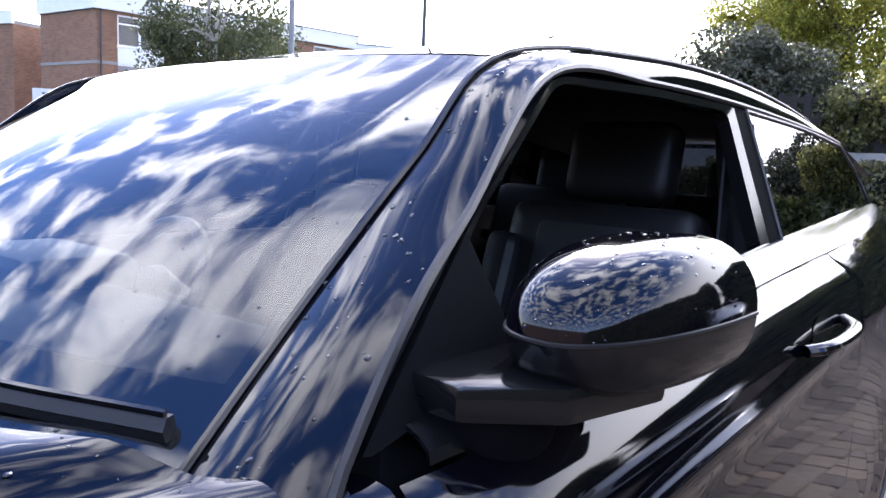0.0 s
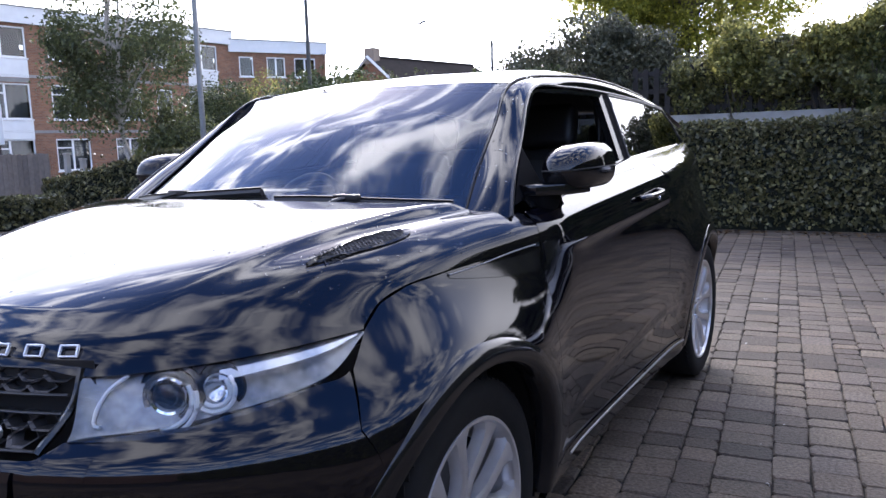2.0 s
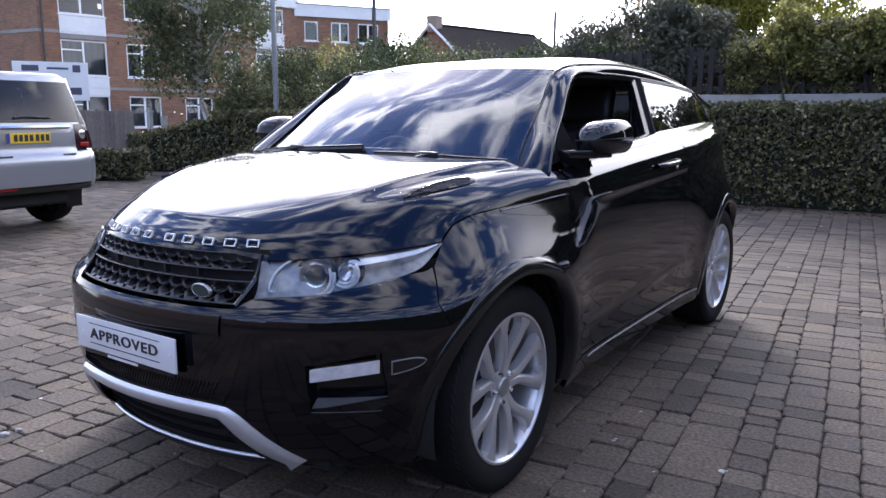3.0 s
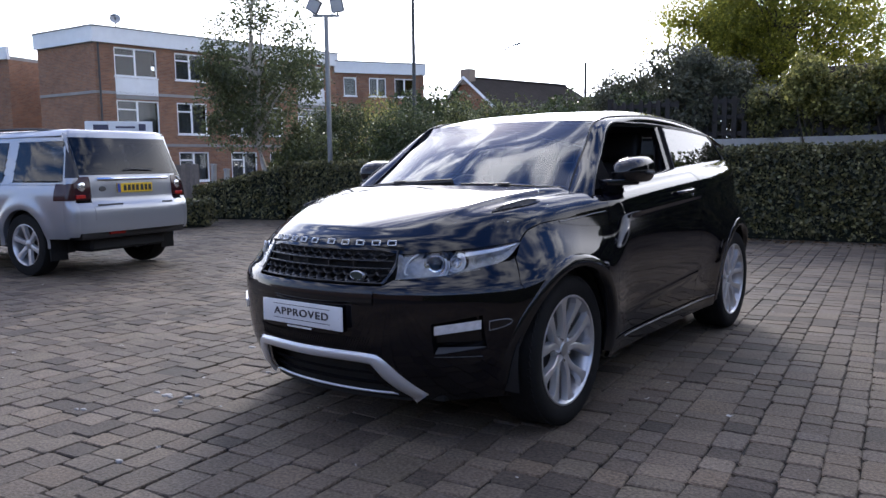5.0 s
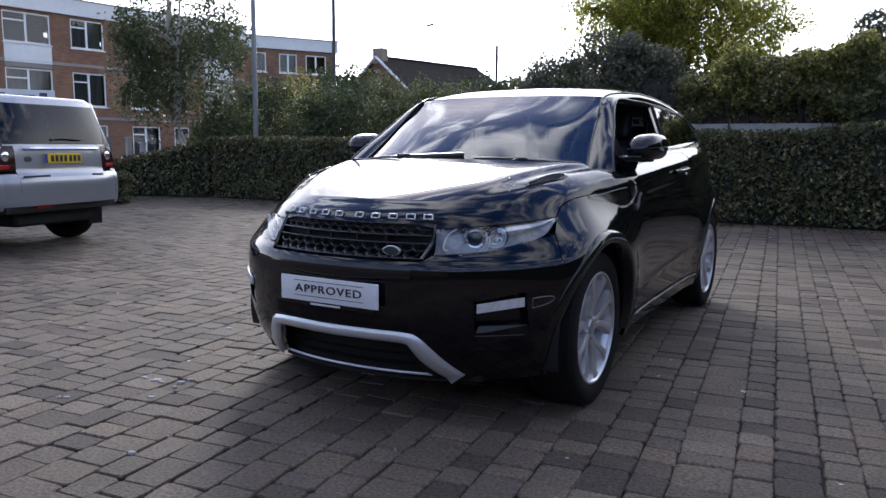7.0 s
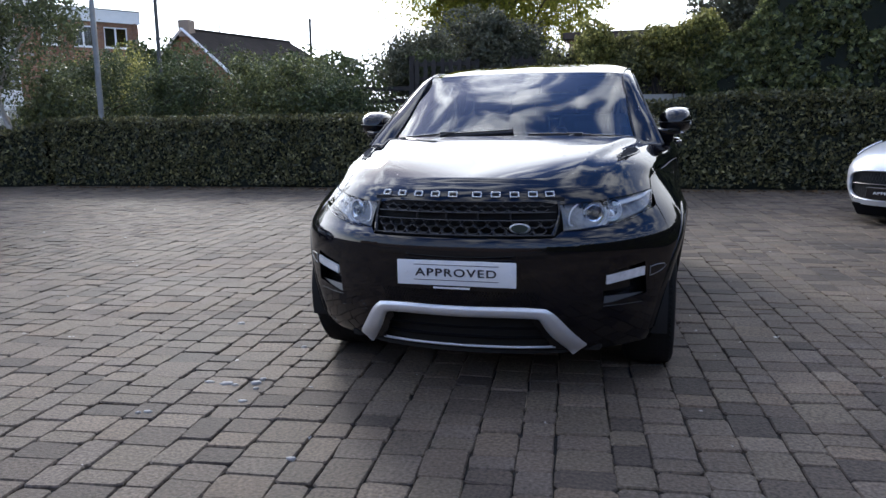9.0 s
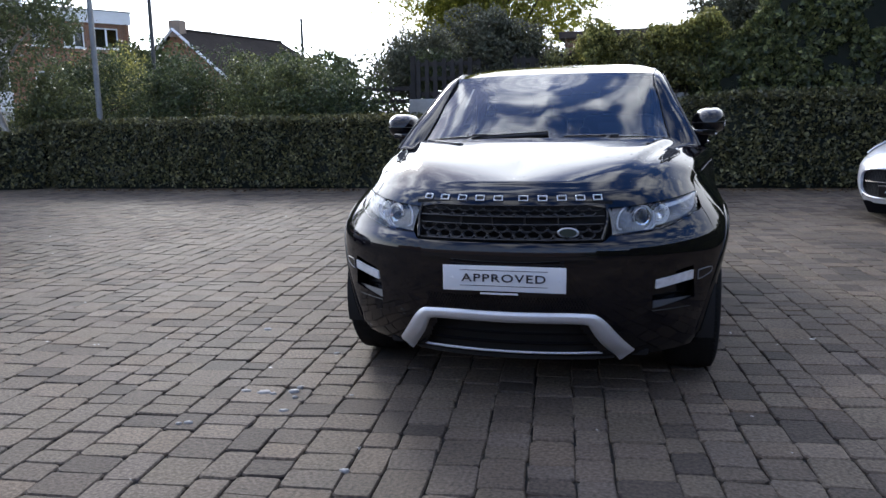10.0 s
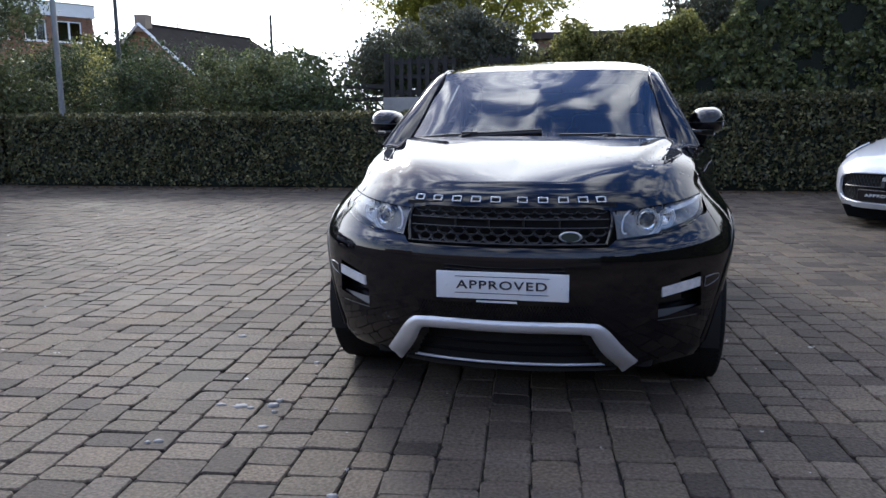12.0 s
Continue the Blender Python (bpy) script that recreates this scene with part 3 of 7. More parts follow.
# chrome marks along the bonnet's edge: ten plain open blocks
for k, x in enumerate([-0.374, -0.292, -0.208, -0.127, -0.046, 0.062, 0.143, 0.222, 0.298, 0.368]):
    zc = 0.914
    yc = nose(th_x(abs(x), zc), zc).y
    dy = nose(th_x(abs(x) + 0.02, zc), zc).y - nose(th_x(max(abs(x) - 0.02, 0), zc), zc).y
    yaw = math.degrees(math.atan2(dy * (1 if x > 0 else -1), 0.04))
    bm = bmesh.new()
    w, h, t = 0.020, 0.0130, 0.0036
    for a in (block(-w, w, -0.003, 0.003, h - t, h, 0.001, 1), block(-w, w, -0.003, 0.003, -h, -h + t, 0.001, 1), block(-w, -w + t, -0.003, 0.003, -h + t, h - t), block(w - t, w, -0.003, 0.003, -h + t, h - t)):
        merge(bm, a)
    part("chrome_mark", bm, MARK, bonnet, at=pose(x, yc - 0.008, zc, -32, 0, yaw), smooth=False)

# headlamps
for s in (1, -1):
    low = [(th_x(0.425, 0.766), 0.762), (th_x(0.55, 0.77), 0.766), (th_x(0.64, 0.787), 0.782), (th_x(0.76, 0.835), 0.830), (th_tip, 0.9035)]
    t0 = th_x(0.425, 0.82)
    rows, deep = [], []
    for j in range(9):
        row, row2 = [], []
        for i in range(33):
            th = t0 + (th_tip - t0) * i / 32
            a, b = soft_table(low, th, 1.0), soft_table(lip, th, 1.5) - 0.004
            p = nose(th, a + (b - a) * j / 8)
            row.append(p)
            e = math.sin(math.pi * i / 32) ** 0.5
            row[-1] = p + Vector((0.002, -0.003, 0))
            row2.append(p + Vector((-0.02 * e, 0.055 * e, 0)))
        rows.append(row)
        deep.append(row2)
    lamp = part("headlamp", sheet(deep, flip=s), material("lamp_housing", (0.27, 0.27, 0.275), 0.30, 0.35, vary=0.55, scale=45), car, "clear headlamp with a round projector and curved light strips", angle=50)
    bm = sheet(rows, flip=s)
    part("lens", bm, LENS, lamp).visible_shadow = False
    def eye_at(x, z, push):
        p = nose(th_x(x, z), z)
        return pose(s * (p.x - 0.01), p.y + push, p.z, 90, 0, s * 28)
    m = eye_at(0.555, 0.824, 0.040)
    part("projector", lathe([(0.0, 0.022), (0.018, 0.018), (0.029, 0.006), (0.030, 0.0)], 32, m), glass("projector_lens", (0.55, 0.58, 0.62), 1.0, 1.8), lamp, "round glass projector")
    part("projector_bezel", lathe([(0.041, -0.012), (0.041, 0.008), (0.050, 0.010), (0.052, -0.012)], 32, m, cap=False), REFLECT, lamp)
    part("projector_back", lathe([(0.0, -0.004), (0.028, -0.004)], 32, m), material("projector_core", (0.05, 0.055, 0.06), 0.2, 0.6), lamp)
    part("projector_ring", lathe([(0.031, -0.01), (0.031, 0.010), (0.036, 0.012), (0.041, 0.006), (0.041, -0.01)], 32, m, cap=False), CHROME, lamp, "chrome ring")
    part("projector_surround", lathe([(0.052, -0.014), (0.064, -0.010), (0.067, -0.016)], 36, m, cap=False), GLOSS, lamp, "dark ring round the projector")
    m2 = eye_at(0.628, 0.833, 0.034) @ Matrix.Diagonal((1.08, 1.08, 1, 1))
    part("small_surround", lathe([(0.029, -0.012), (0.044, -0.008), (0.046, -0.014)], 32, m2, cap=False), GLOSS, lamp)
    part("small_lamp", lathe([(0.0, -0.018), (0.014, -0.012), (0.026, 0.004), (0.029, 0.004), (0.029, -0.012)], 32, m2, cap=False), REFLECT, lamp, "small reflector lamp")
    for (x, z, r, push, a0, a1) in ((0.555, 0.824, 0.060, 0.020, 265, 385), (0.555, 0.824, 0.073, 0.016, 262, 372), (0.628, 0.833, 0.044, 0.016, 235, 400), (0.628, 0.833, 0.033, 0.018, 235, 400)):
        mm = eye_at(x, z, push)
        arc = [mm @ Vector((r * math.cos(radians(a)) * s, r * math.sin(radians(a)), 0)) for a in np.linspace(a0, a1, 14)]
        part("light_strip", tube(arc, 0.0050, 6), LAMP_WHITE, lamp, "curved white light strip")
    arc = [Vector((s * p.x, p.y, p.z)) for p in (nose(th_x(x, z), z) + Vector((-0.003, 0.014, 0)) for x, z in ((0.485, 0.868), (0.464, 0.845), (0.455, 0.815), (0.458, 0.785), (0.472, 0.781)))]
    part("light_strip", tube(arc, 0.004, 6, smooth=12), LAMP_WHITE, lamp, "curved white light strip")
    rows = []
    for j in (0.70, 0.79, 0.88):
        row = []
        for i in range(15, 32):
            th = t0 + (th_tip - t0) * i / 32
            a, b = soft_table(low, th, 1.0), soft_table(lip, th, 1.5) - 0.004
            row.append(nose(th, a + (b - a) * j) + Vector((-0.004, 0.008, 0)))
        rows.append(row)
    part("turn_lamp", sheet(rows, flip=s), DRL, lamp, "white reflector tapering to the lamp's tip", thick=0.003)

# fenders, doors, quarters, sills
R_ARCH = 0.425


def arc(yc, a0, a1, n=40, r=R_ARCH):
    return [(yc + r * math.cos(radians(a0 + (a1 - a0) * k / n)), WHEEL_R + r * math.sin(radians(a0 + (a1 - a0) * k / n))) for k in range(n + 1)]


BELT = [(0.44, 1.101), (1.00, 1.143), (1.60, 1.180), (2.20, 1.208), (2.92, 1.236)]
for s, nm in ((1, "left"), (-1, "right")):
    outer = [(y - 0.0025, z) for y, z in DOOR_FRONT if z < 1.012] + [(y, z - 0.003) for y, z in gap[::-1][1:]] + [(-0.338, 0.842), (-0.392, 0.742)]
    n = 110
    rows = flank(poly(arc(0, -5, 146), n), poly(outer, n), [arc(0, -5, 0)[0], outer[0]], [arc(0, 146, 0)[0], outer[-1]], n, 16, side)
    fender = part("front_fender", sheet(rows, flip=s), PAINT, car, thick=0.003, angle=60)
    rows = flank([(0.470, 0.335), (1.0, 0.335), (1.785, 0.335)], [(0.439, 1.098), *BELT[1:2], (1.60, 1.179), (1.765, 1.187)],
                 DOOR_FRONT, [(1.785, 0.335), (1.80, 0.75), (1.765, 1.187)], 44, 96, side)
    door = part("door", sheet(rows, flip=s), PAINT, car, "black door with its window lowered" if s > 0 else "black door", thick=0.003, angle=60)
    outer = [(1.790, 0.335), (1.805, 0.75), (1.769, 1.187), (2.20, 1.208), (2.92, 1.236), (3.15, 1.22), (3.28, 1.0), (3.32, 0.75), (3.30, 0.45), (3.24, 0.30)]
    n = 90
    rows = flank(poly(arc(2.66, 185, 5), n), poly(outer, n), [arc(2.66, 185, 0)[0], outer[0]], [arc(2.66, 5, 0)[0], outer[-1]], n, 18, side)
    part("rear_quarter", sheet(rows, flip=s), PAINT, car, thick=0.003, angle=60)
    rows = flank([(0.43, 0.235), (2.22, 0.235)], [(0.43, 0.328), (2.22, 0.328)], [(0.43, 0.235), (0.43, 0.328)], [(2.22, 0.235), (2.22, 0.328)], 40, 6, side)
    part("sill", sheet(rows, flip=s), PAINT, car, thick=0.02)
    bm = tube([side(y, 0.318) * 1 + Vector((0.012, 0, 0)) if s > 0 else Vector((-side(y, 0.318).x - 0.012, y, 0.318)) for y in np.linspace(0.62, 2.14, 30)], 0.0035, 8, squash=1.2)
    part("sill_strip", bm, STRIP, car, "dull grey strip along the sill")
    # wheel-arch lips
    for yc, a0, a1 in ((0.0, -12, 190), (2.66, -10, 192)):
        rows = []
        for r, o in ((0.405, -0.05), (0.408, 0.002), (0.416, 0.007), (0.445, 0.007), (0.466, 0.003), (0.468, -0.004)):
            rows.append([side(y, max(z, 0.2)) + Vector((o, 0, 0)) for y, z in arc(yc, a0, a1, 48, r)])
        part("arch_lip", sheet(rows, flip=s), GLOSS, car, "gloss black wheel-arch lip", angle=60)
        well = []
        for x in (0.60, 0.75, 0.88):
            well.append([Vector((x, y, z)) for y, z in arc(yc, -15, 195, 30, 0.435)])
        part("wheel_well", sheet(well, flip=s), DARK, car)
    # side vent
    rows = []
    for w in range(4):
        rows.append([side(y, z) + Vector((0.002, 0, 0)) for y, z in [(0.03 + 0.36 * k / 20, 0.972 - 0.03 * math.sin(math.pi * min(k / 20, 1) * 0.55) + (0.006 + 0.038 * (k / 20) ** 0.8 + 0.010) * w / 3) for k in range(21)]])
    sv = part("side_vent", sheet(rows, flip=s), GLOSS, fender, "gloss black slotted vent in the fender", thick=0.002)
    rows = []
    for w in range(4):
        rows.append([side(y, z) + Vector((0.002, 0, 0)) for y, z in [(0.425 + 0.075 * k / 8, 0.955 + 0.012 * k / 8 + 0.056 * w / 3 * (1 - 0.35 * (k / 8) ** 3)) for k in range(9)]])
    part("vent_tail", sheet(rows, flip=s), GLOSS, door, thick=0.002)
    part("vent_bead", tube([Vector((s * (side(y, z).x + 0.004), y, z)) for y, z in ((0.03, 0.980), (0.15, 0.988), (0.28, 1.003), (0.385, 1.012))], 0.0022, 6, smooth=20), STRIP, sv, "thin bright bead")
    # door handle
    hp = [side(1.33, 1.066) + Vector((0.006, 0, 0)), side(1.37, 1.072) + Vector((0.034, 0, 0)), side(1.46, 1.076) + Vector((0.042, 0, 0)), side(1.55, 1.080) + Vector((0.036, 0, 0)), side(1.60, 1.082) + Vector((0.006, 0, 0))]
    handle = part("door_handle", tube([Vector((s * p.x, p.y, p.z)) for p in hp], 0.013, 10, smooth=24, squash=0.8), PAINT, door, "black pull handle")
    rows = [[side(1.39 + 0.15 * u / 8, 1.072 + 0.034 * v * math.sin(math.pi * u / 8) ** 0.5) + Vector((0.002, 0, 0)) for u in range(9)] for v in (-1, -0.5, 0, 0.5, 1)]
    part("handle_cup", sheet(rows, flip=s), GLOSS, door)
    part("key_lock", lathe([(0.0, 0.003), (0.010, 0.003), (0.011, 0)], 16, pose(s * (side(1.62, 1.05).x + 0.001), 1.615, 1.045, 0, s * 90, 0)), CHROME, door)
    # belt trim
    rows = []
    for k, (dz, w) in enumerate(((-0.004, 0.0), (0.006, 0.008), (0.014, 0.006), (0.020, -0.008))):
        rows.append([side(p.x, p.y) * (1 - k / 3) + cabin(p.x, p.y + 0.016) * (k / 3) + Vector((w, 0, dz * 0.6)) for p in curve([(max(a, 0.475), b + 0.002 + (0.003 if a < 0.5 else 0), 0) for a, b in BELT], 44)])
    part("belt_trim", sheet(rows, flip=s), GLOSS, car, "gloss black strip below the windows", thick=0.004)

    # glasshouse: pillar and roof rail in one piece
    inner = [(0.728, 0.290, 1.052), (0.708, 0.330, 1.083), (0.662, 0.520, 1.222), (0.634, 0.690, 1.350), (0.600, 0.905, 1.497), (0.625, 1.30, 1.541), (0.630, 1.75, 1.548), (0.618, 2.30, 1.522), (0.595, 2.80, 1.470), (0.56, 3.16, 1.415)]
    out2 = [(0.372, 1.088), (0.405, 1.120), (0.520, 1.212), (0.650, 1.296), (0.940, 1.476), (1.30, 1.498), (1.75, 1.498), (2.30, 1.480), (2.76, 1.448), (3.10, 1.36)]
    outer3 = [tuple(cabin(y, z)) for y, z in out2]
    rows = []
    a, b = curve(inner, 70), curve(outer3, 70)
    for w in range(7):
        t = w / 6
        rows.append([p.lerp(q, t) + Vector((0.006, -0.005, 0.007)) * math.sin(math.pi * t) for p, q in zip(a, b)])
    pillar_rows = rows
    part("roof_rail", sheet(rows, flip=s), PAINT, car, "black windscreen pillar and roof rail", thick=0.02, angle=60)
    part("screen_bead", tube([Vector((s * (p.x + 0.004), p.y, p.z + 0.004)) for p in a[:24]], 0.0045, 6), GLOSS, car)
    part("gutter", tube([Vector((s * p.x, p.y, p.z + 0.003)) for p in a[22:]], 0.005, 6), SATIN, car)
    part("pillar_bead", tube([Vector((s * (p.x + 0.002), p.y, p.z)) for p in b[:62]], 0.006, 6), SATIN, car, "black rubber seal")
    # door window frame
    open_line = [(0.50, 1.158), (0.68, 1.292), (0.940, 1.455), (0.980, 1.466), (1.30, 1.476), (1.650, 1.477), (1.672, 1.464), (1.570, 1.200)]
    hug = [(0.445, 1.128), (0.645, 1.281), (0.925, 1.462), (0.975, 1.476), (1.30, 1.490), (1.680, 1.491), (1.715, 1.486), (1.610, 1.196)]
    a2, b2 = poly(hug, 60), poly(open_line, 60)
    rows = [[cabin(p.x, p.y) + Vector((0.0 - 0.006 * t, 0, 0)) for p, q in zip(a2, b2)] if t == 0 else [cabin(p.lerp(q, t).x, p.lerp(q, t).y) - Vector((0.006 * t, 0, 0)) for p, q in zip(a2, b2)] for t in (0, 0.5, 1)]
    wf = part("window_frame", sheet(rows, flip=s), GLOSS, door, "gloss black door window frame", thick=0.03)
    rows = [[cabin(0.42 + (0.636 - 0.42) * k / 10, 1.120 + (1.278 - 1.120) * k / 10) * (1 - t) + cabin(0.43 + 0.235 * k / 10, 1.118 + 0.040 * k / 10) * t + Vector((0.004, 0, 0)) for k in range(11)] for t in (0, 0.25, 0.5, 0.75, 1)]
    part("mirror_sail", sheet(rows, flip=s), GRAINED, door, "black triangle at the foot of the pillar", thick=0.02)
    rows = flank([(1.615, 1.196), (1.690, 1.200)], [(1.720, 1.488), (1.790, 1.488)], [(1.615, 1.196), (1.720, 1.488)], [(1.690, 1.200), (1.790, 1.488)], 4, 12, cabin)
    part("centre_pillar", sheet(rows, flip=s), GRAINED, car, "gloss black centre pillar", thick=0.03)
    rows = flank([(1.697, 1.202), (2.30, 1.227), (2.885, 1.252)], [(1.797, 1.486), (2.30, 1.472), (2.74, 1.445)], [(1.697, 1.202), (1.797, 1.486)], [(2.885, 1.252), (2.84, 1.36), (2.74, 1.445)], 24, 10, cabin)
    qg = part("quarter_window", sheet(rows, flip=s), PRIVACY, car, "dark tinted rear side window")
    ring = [rows[0][i] for i in range(25)] + [rows[j][24] for j in range(1, 11)] + [rows[10][i] for i in range(23, -1, -1)] + [rows[j][0] for j in range(9, -1, -1)]
    part("window_seal", tube([Vector((s * p.x, p.y, p.z)) for p in ring], 0.006, 6), SATIN, qg)
    if s < 0:
        rows = flank([(0.53, 1.150), (1.60, 1.197)], [(0.95, 1.44), (1.68, 1.465)], [(0.53, 1.150), (0.70, 1.29), (0.95, 1.44)], [(1.60, 1.197), (1.68, 1.465)], 16, 10, cabin)
        part("door_glass", sheet(rows, flip=s), SCREEN_GLASS, door).visible_shadow = False
    # rear pillar
    a, b = curve([tuple(cabin(2.885, 1.255)), tuple(cabin(2.85, 1.36)), tuple(cabin(2.76, 1.448))], 10), curve([(0.66, 3.22, 1.225), (0.62, 3.20, 1.32), (0.562, 3.15, 1.415)], 10)
    part("rear_pillar", sheet([a, [p.lerp(q, 0.5) + Vector((0.008, 0, 0)) for p, q in zip(a, b)], b], flip=s), PAINT, car, thick=0.02)

# roof
zr = [(0.862, 1.512), (1.1, 1.560), (1.4, 1.596), (1.75, 1.606), (2.1, 1.600), (2.5, 1.580), (2.9, 1.548), (3.22, 1.505)]
edge = [(0.600, 0.906, 1.499), (0.625, 1.30, 1.543), (0.630, 1.75, 1.550), (0.618, 2.30, 1.524), (0.595, 2.80, 1.472), (0.56, 3.16, 1.417)]
rows = coons([(0, 0.862, 1.512), (0.30, 0.872, 1.510), (0.50, 0.889, 1.505), edge[0]], [(0, 3.25, 1.500), (0.30, 3.24, 1.488), (0.48, 3.20, 1.455), edge[-1]], [(0, y, z) for y, z in zr[:-1]] + [(0, 3.25, 1.500)], edge, 24, 60, True)
for j, row in enumerate(rows):
    for i, p in enumerate(row):
        u = i / 24
        p.z += 0.030 * math.sin(math.pi * j / 60) ** 0.7 * u * u * (1 - u ** 4) * 1.5
part("roof", both(rows), PAINT, car, "black roof panel", thick=0.012, angle=60)
inner_roof = [[p - Vector((0.02 * (p.x > 0.3), 0, 0.035)) for p in row] for row in rows]
part("headliner", both(inner_roof), LINER, car, "grey cloth headliner")

# windscreen
base = [(0, 0.150, 1.092), (0.35, 0.188, 1.090), (0.58, 0.260, 1.086), (0.706, 0.330, 1.080)]
head = [(0, 0.858, 1.510), (0.30, 0.868, 1.508), (0.50, 0.886, 1.502), (0.598, 0.902, 1.496)]
ws = coons(base, head, [(0, 0.150, 1.092), (0, 0.50, 1.322), (0, 0.858, 1.510)], [(0.706, 0.330, 1.080), (0.660, 0.520, 1.220), (0.632, 0.690, 1.348), (0.598, 0.902, 1.496)], 32, 32, True)
for j, row in enumerate(ws):
    for i, p in enumerate(row):
        u, v = i / 32, j / 32
        q = 0.010 * math.sin(math.pi * v) * (1 - u * u)
        p += Vector((0, -0.5 * q, 0.86 * q))
screen = part("windscreen", both(ws), SCREEN_GLASS, car, "raked windscreen reflecting blue sky and cloud")
screen.visible_shadow = False
bm = bmesh.new()
frit = [[p + Vector((0, 0.003, -0.004)) for p in row] for row in ws]
keep = lambda i, j: i < 31 and 4 < j < 31
sheet(frit, bm, skip=keep)
sheet(frit, bm, skip=keep, flip=-1)
part("screen_border", bm, GLOSS, screen, "black printed border of the windscreen")
part("mirror_mount", block(-0.06, 0.06, 0.84, 0.90, 1.425, 1.465, 0.01, 2), SATIN, screen)
cowl = [[Vector(p) + Vector((0, 0.01, -0.02)) for p in curve(rear_line, 32)], [Vector(p) + Vector((0, 0.03, -0.012)) for p in curve(base, 32)]]
part("cowl", both(cowl), SATIN, car)

# wipers
for pts, mount in (([(0.672, 0.352, 1.118), (0.50, 0.270, 1.128), (0.30, 0.215, 1.138), (0.14, 0.195, 1.138)], (0.34, 0.14, 1.110)), ([(0.05, 0.232, 1.162), (-0.18, 0.222, 1.150), (-0.42, 0.245, 1.138), (-0.64, 0.322, 1.120)], (-0.42, 0.16, 1.108))):
    wp = part("wiper", tube(pts, 0.010, 6, smooth=24, squash=1.3), SATIN, car, "black wiper blade resting at the foot of the windscreen")
    part("wiper_spine", tube([Vector(p) + Vector((0, -0.004, 0.014)) for p in pts], 0.004, 5, smooth=24), GLOSS, wp)
    mid = Vector(pts[1]) if mount[0] > 0 else Vector(pts[2])
    mid2 = Vector(pts[2]).lerp(Vector(pts[1]), 0.4)
    part("wiper_arm", tube([mount, Vector(mount).lerp(mid2, 0.5) + Vector((0, 0, 0.016)), mid2 + Vector((0, -0.006, 0.014))], 0.009, 6, smooth=8, squash=0.7), SATIN, wp)
    part("arm_clip", block(-0.045, 0.045, -0.012, 0.012, -0.008, 0.014, 0.005, 2, m=Matrix.Translation(mid2 + Vector((0, -0.004, 0.010)))), SATIN, wp)

# rear end
rows = []
for z, y in ((0.24, 3.36), (0.35, 3.44), (0.50, 3.475), (0.62, 3.48), (0.80, 3.46), (1.0, 3.43), (1.14, 3.36), (1.225, 3.30)):
    e = side(min(3.30, 3.24 + 0.1 * (z - 0.3)), z)
    rows.append([Vector((e.x * k / 12, y - (y - e.y) * (k / 12) ** 4, z)) for k in range(13)])
part("rear_bumper", both(rows[:4]), PAINT, car, thick=0.012)
part("tailgate", both(rows[3:]), PAINT, car, thick=0.012)
rows = [[Vector((x * k / 10, y - 0.05 * (k / 10) ** 3, z)) for k in range(11)] for x, y, z in ((0.66, 3.30, 1.228), (0.61, 3.26, 1.34), (0.55, 3.21, 1.455))]
part("rear_window", both(rows), PRIVACY, car)
part("underbody", block(-0.60, 0.60, -0.60, 3.25, 0.20, 0.42, 0.03, 2), DARK, car)
part("bulkhead", block(-0.80, 0.80, 0.20, 0.30, 0.42, 1.06, 0.02, 2), DARK, car)

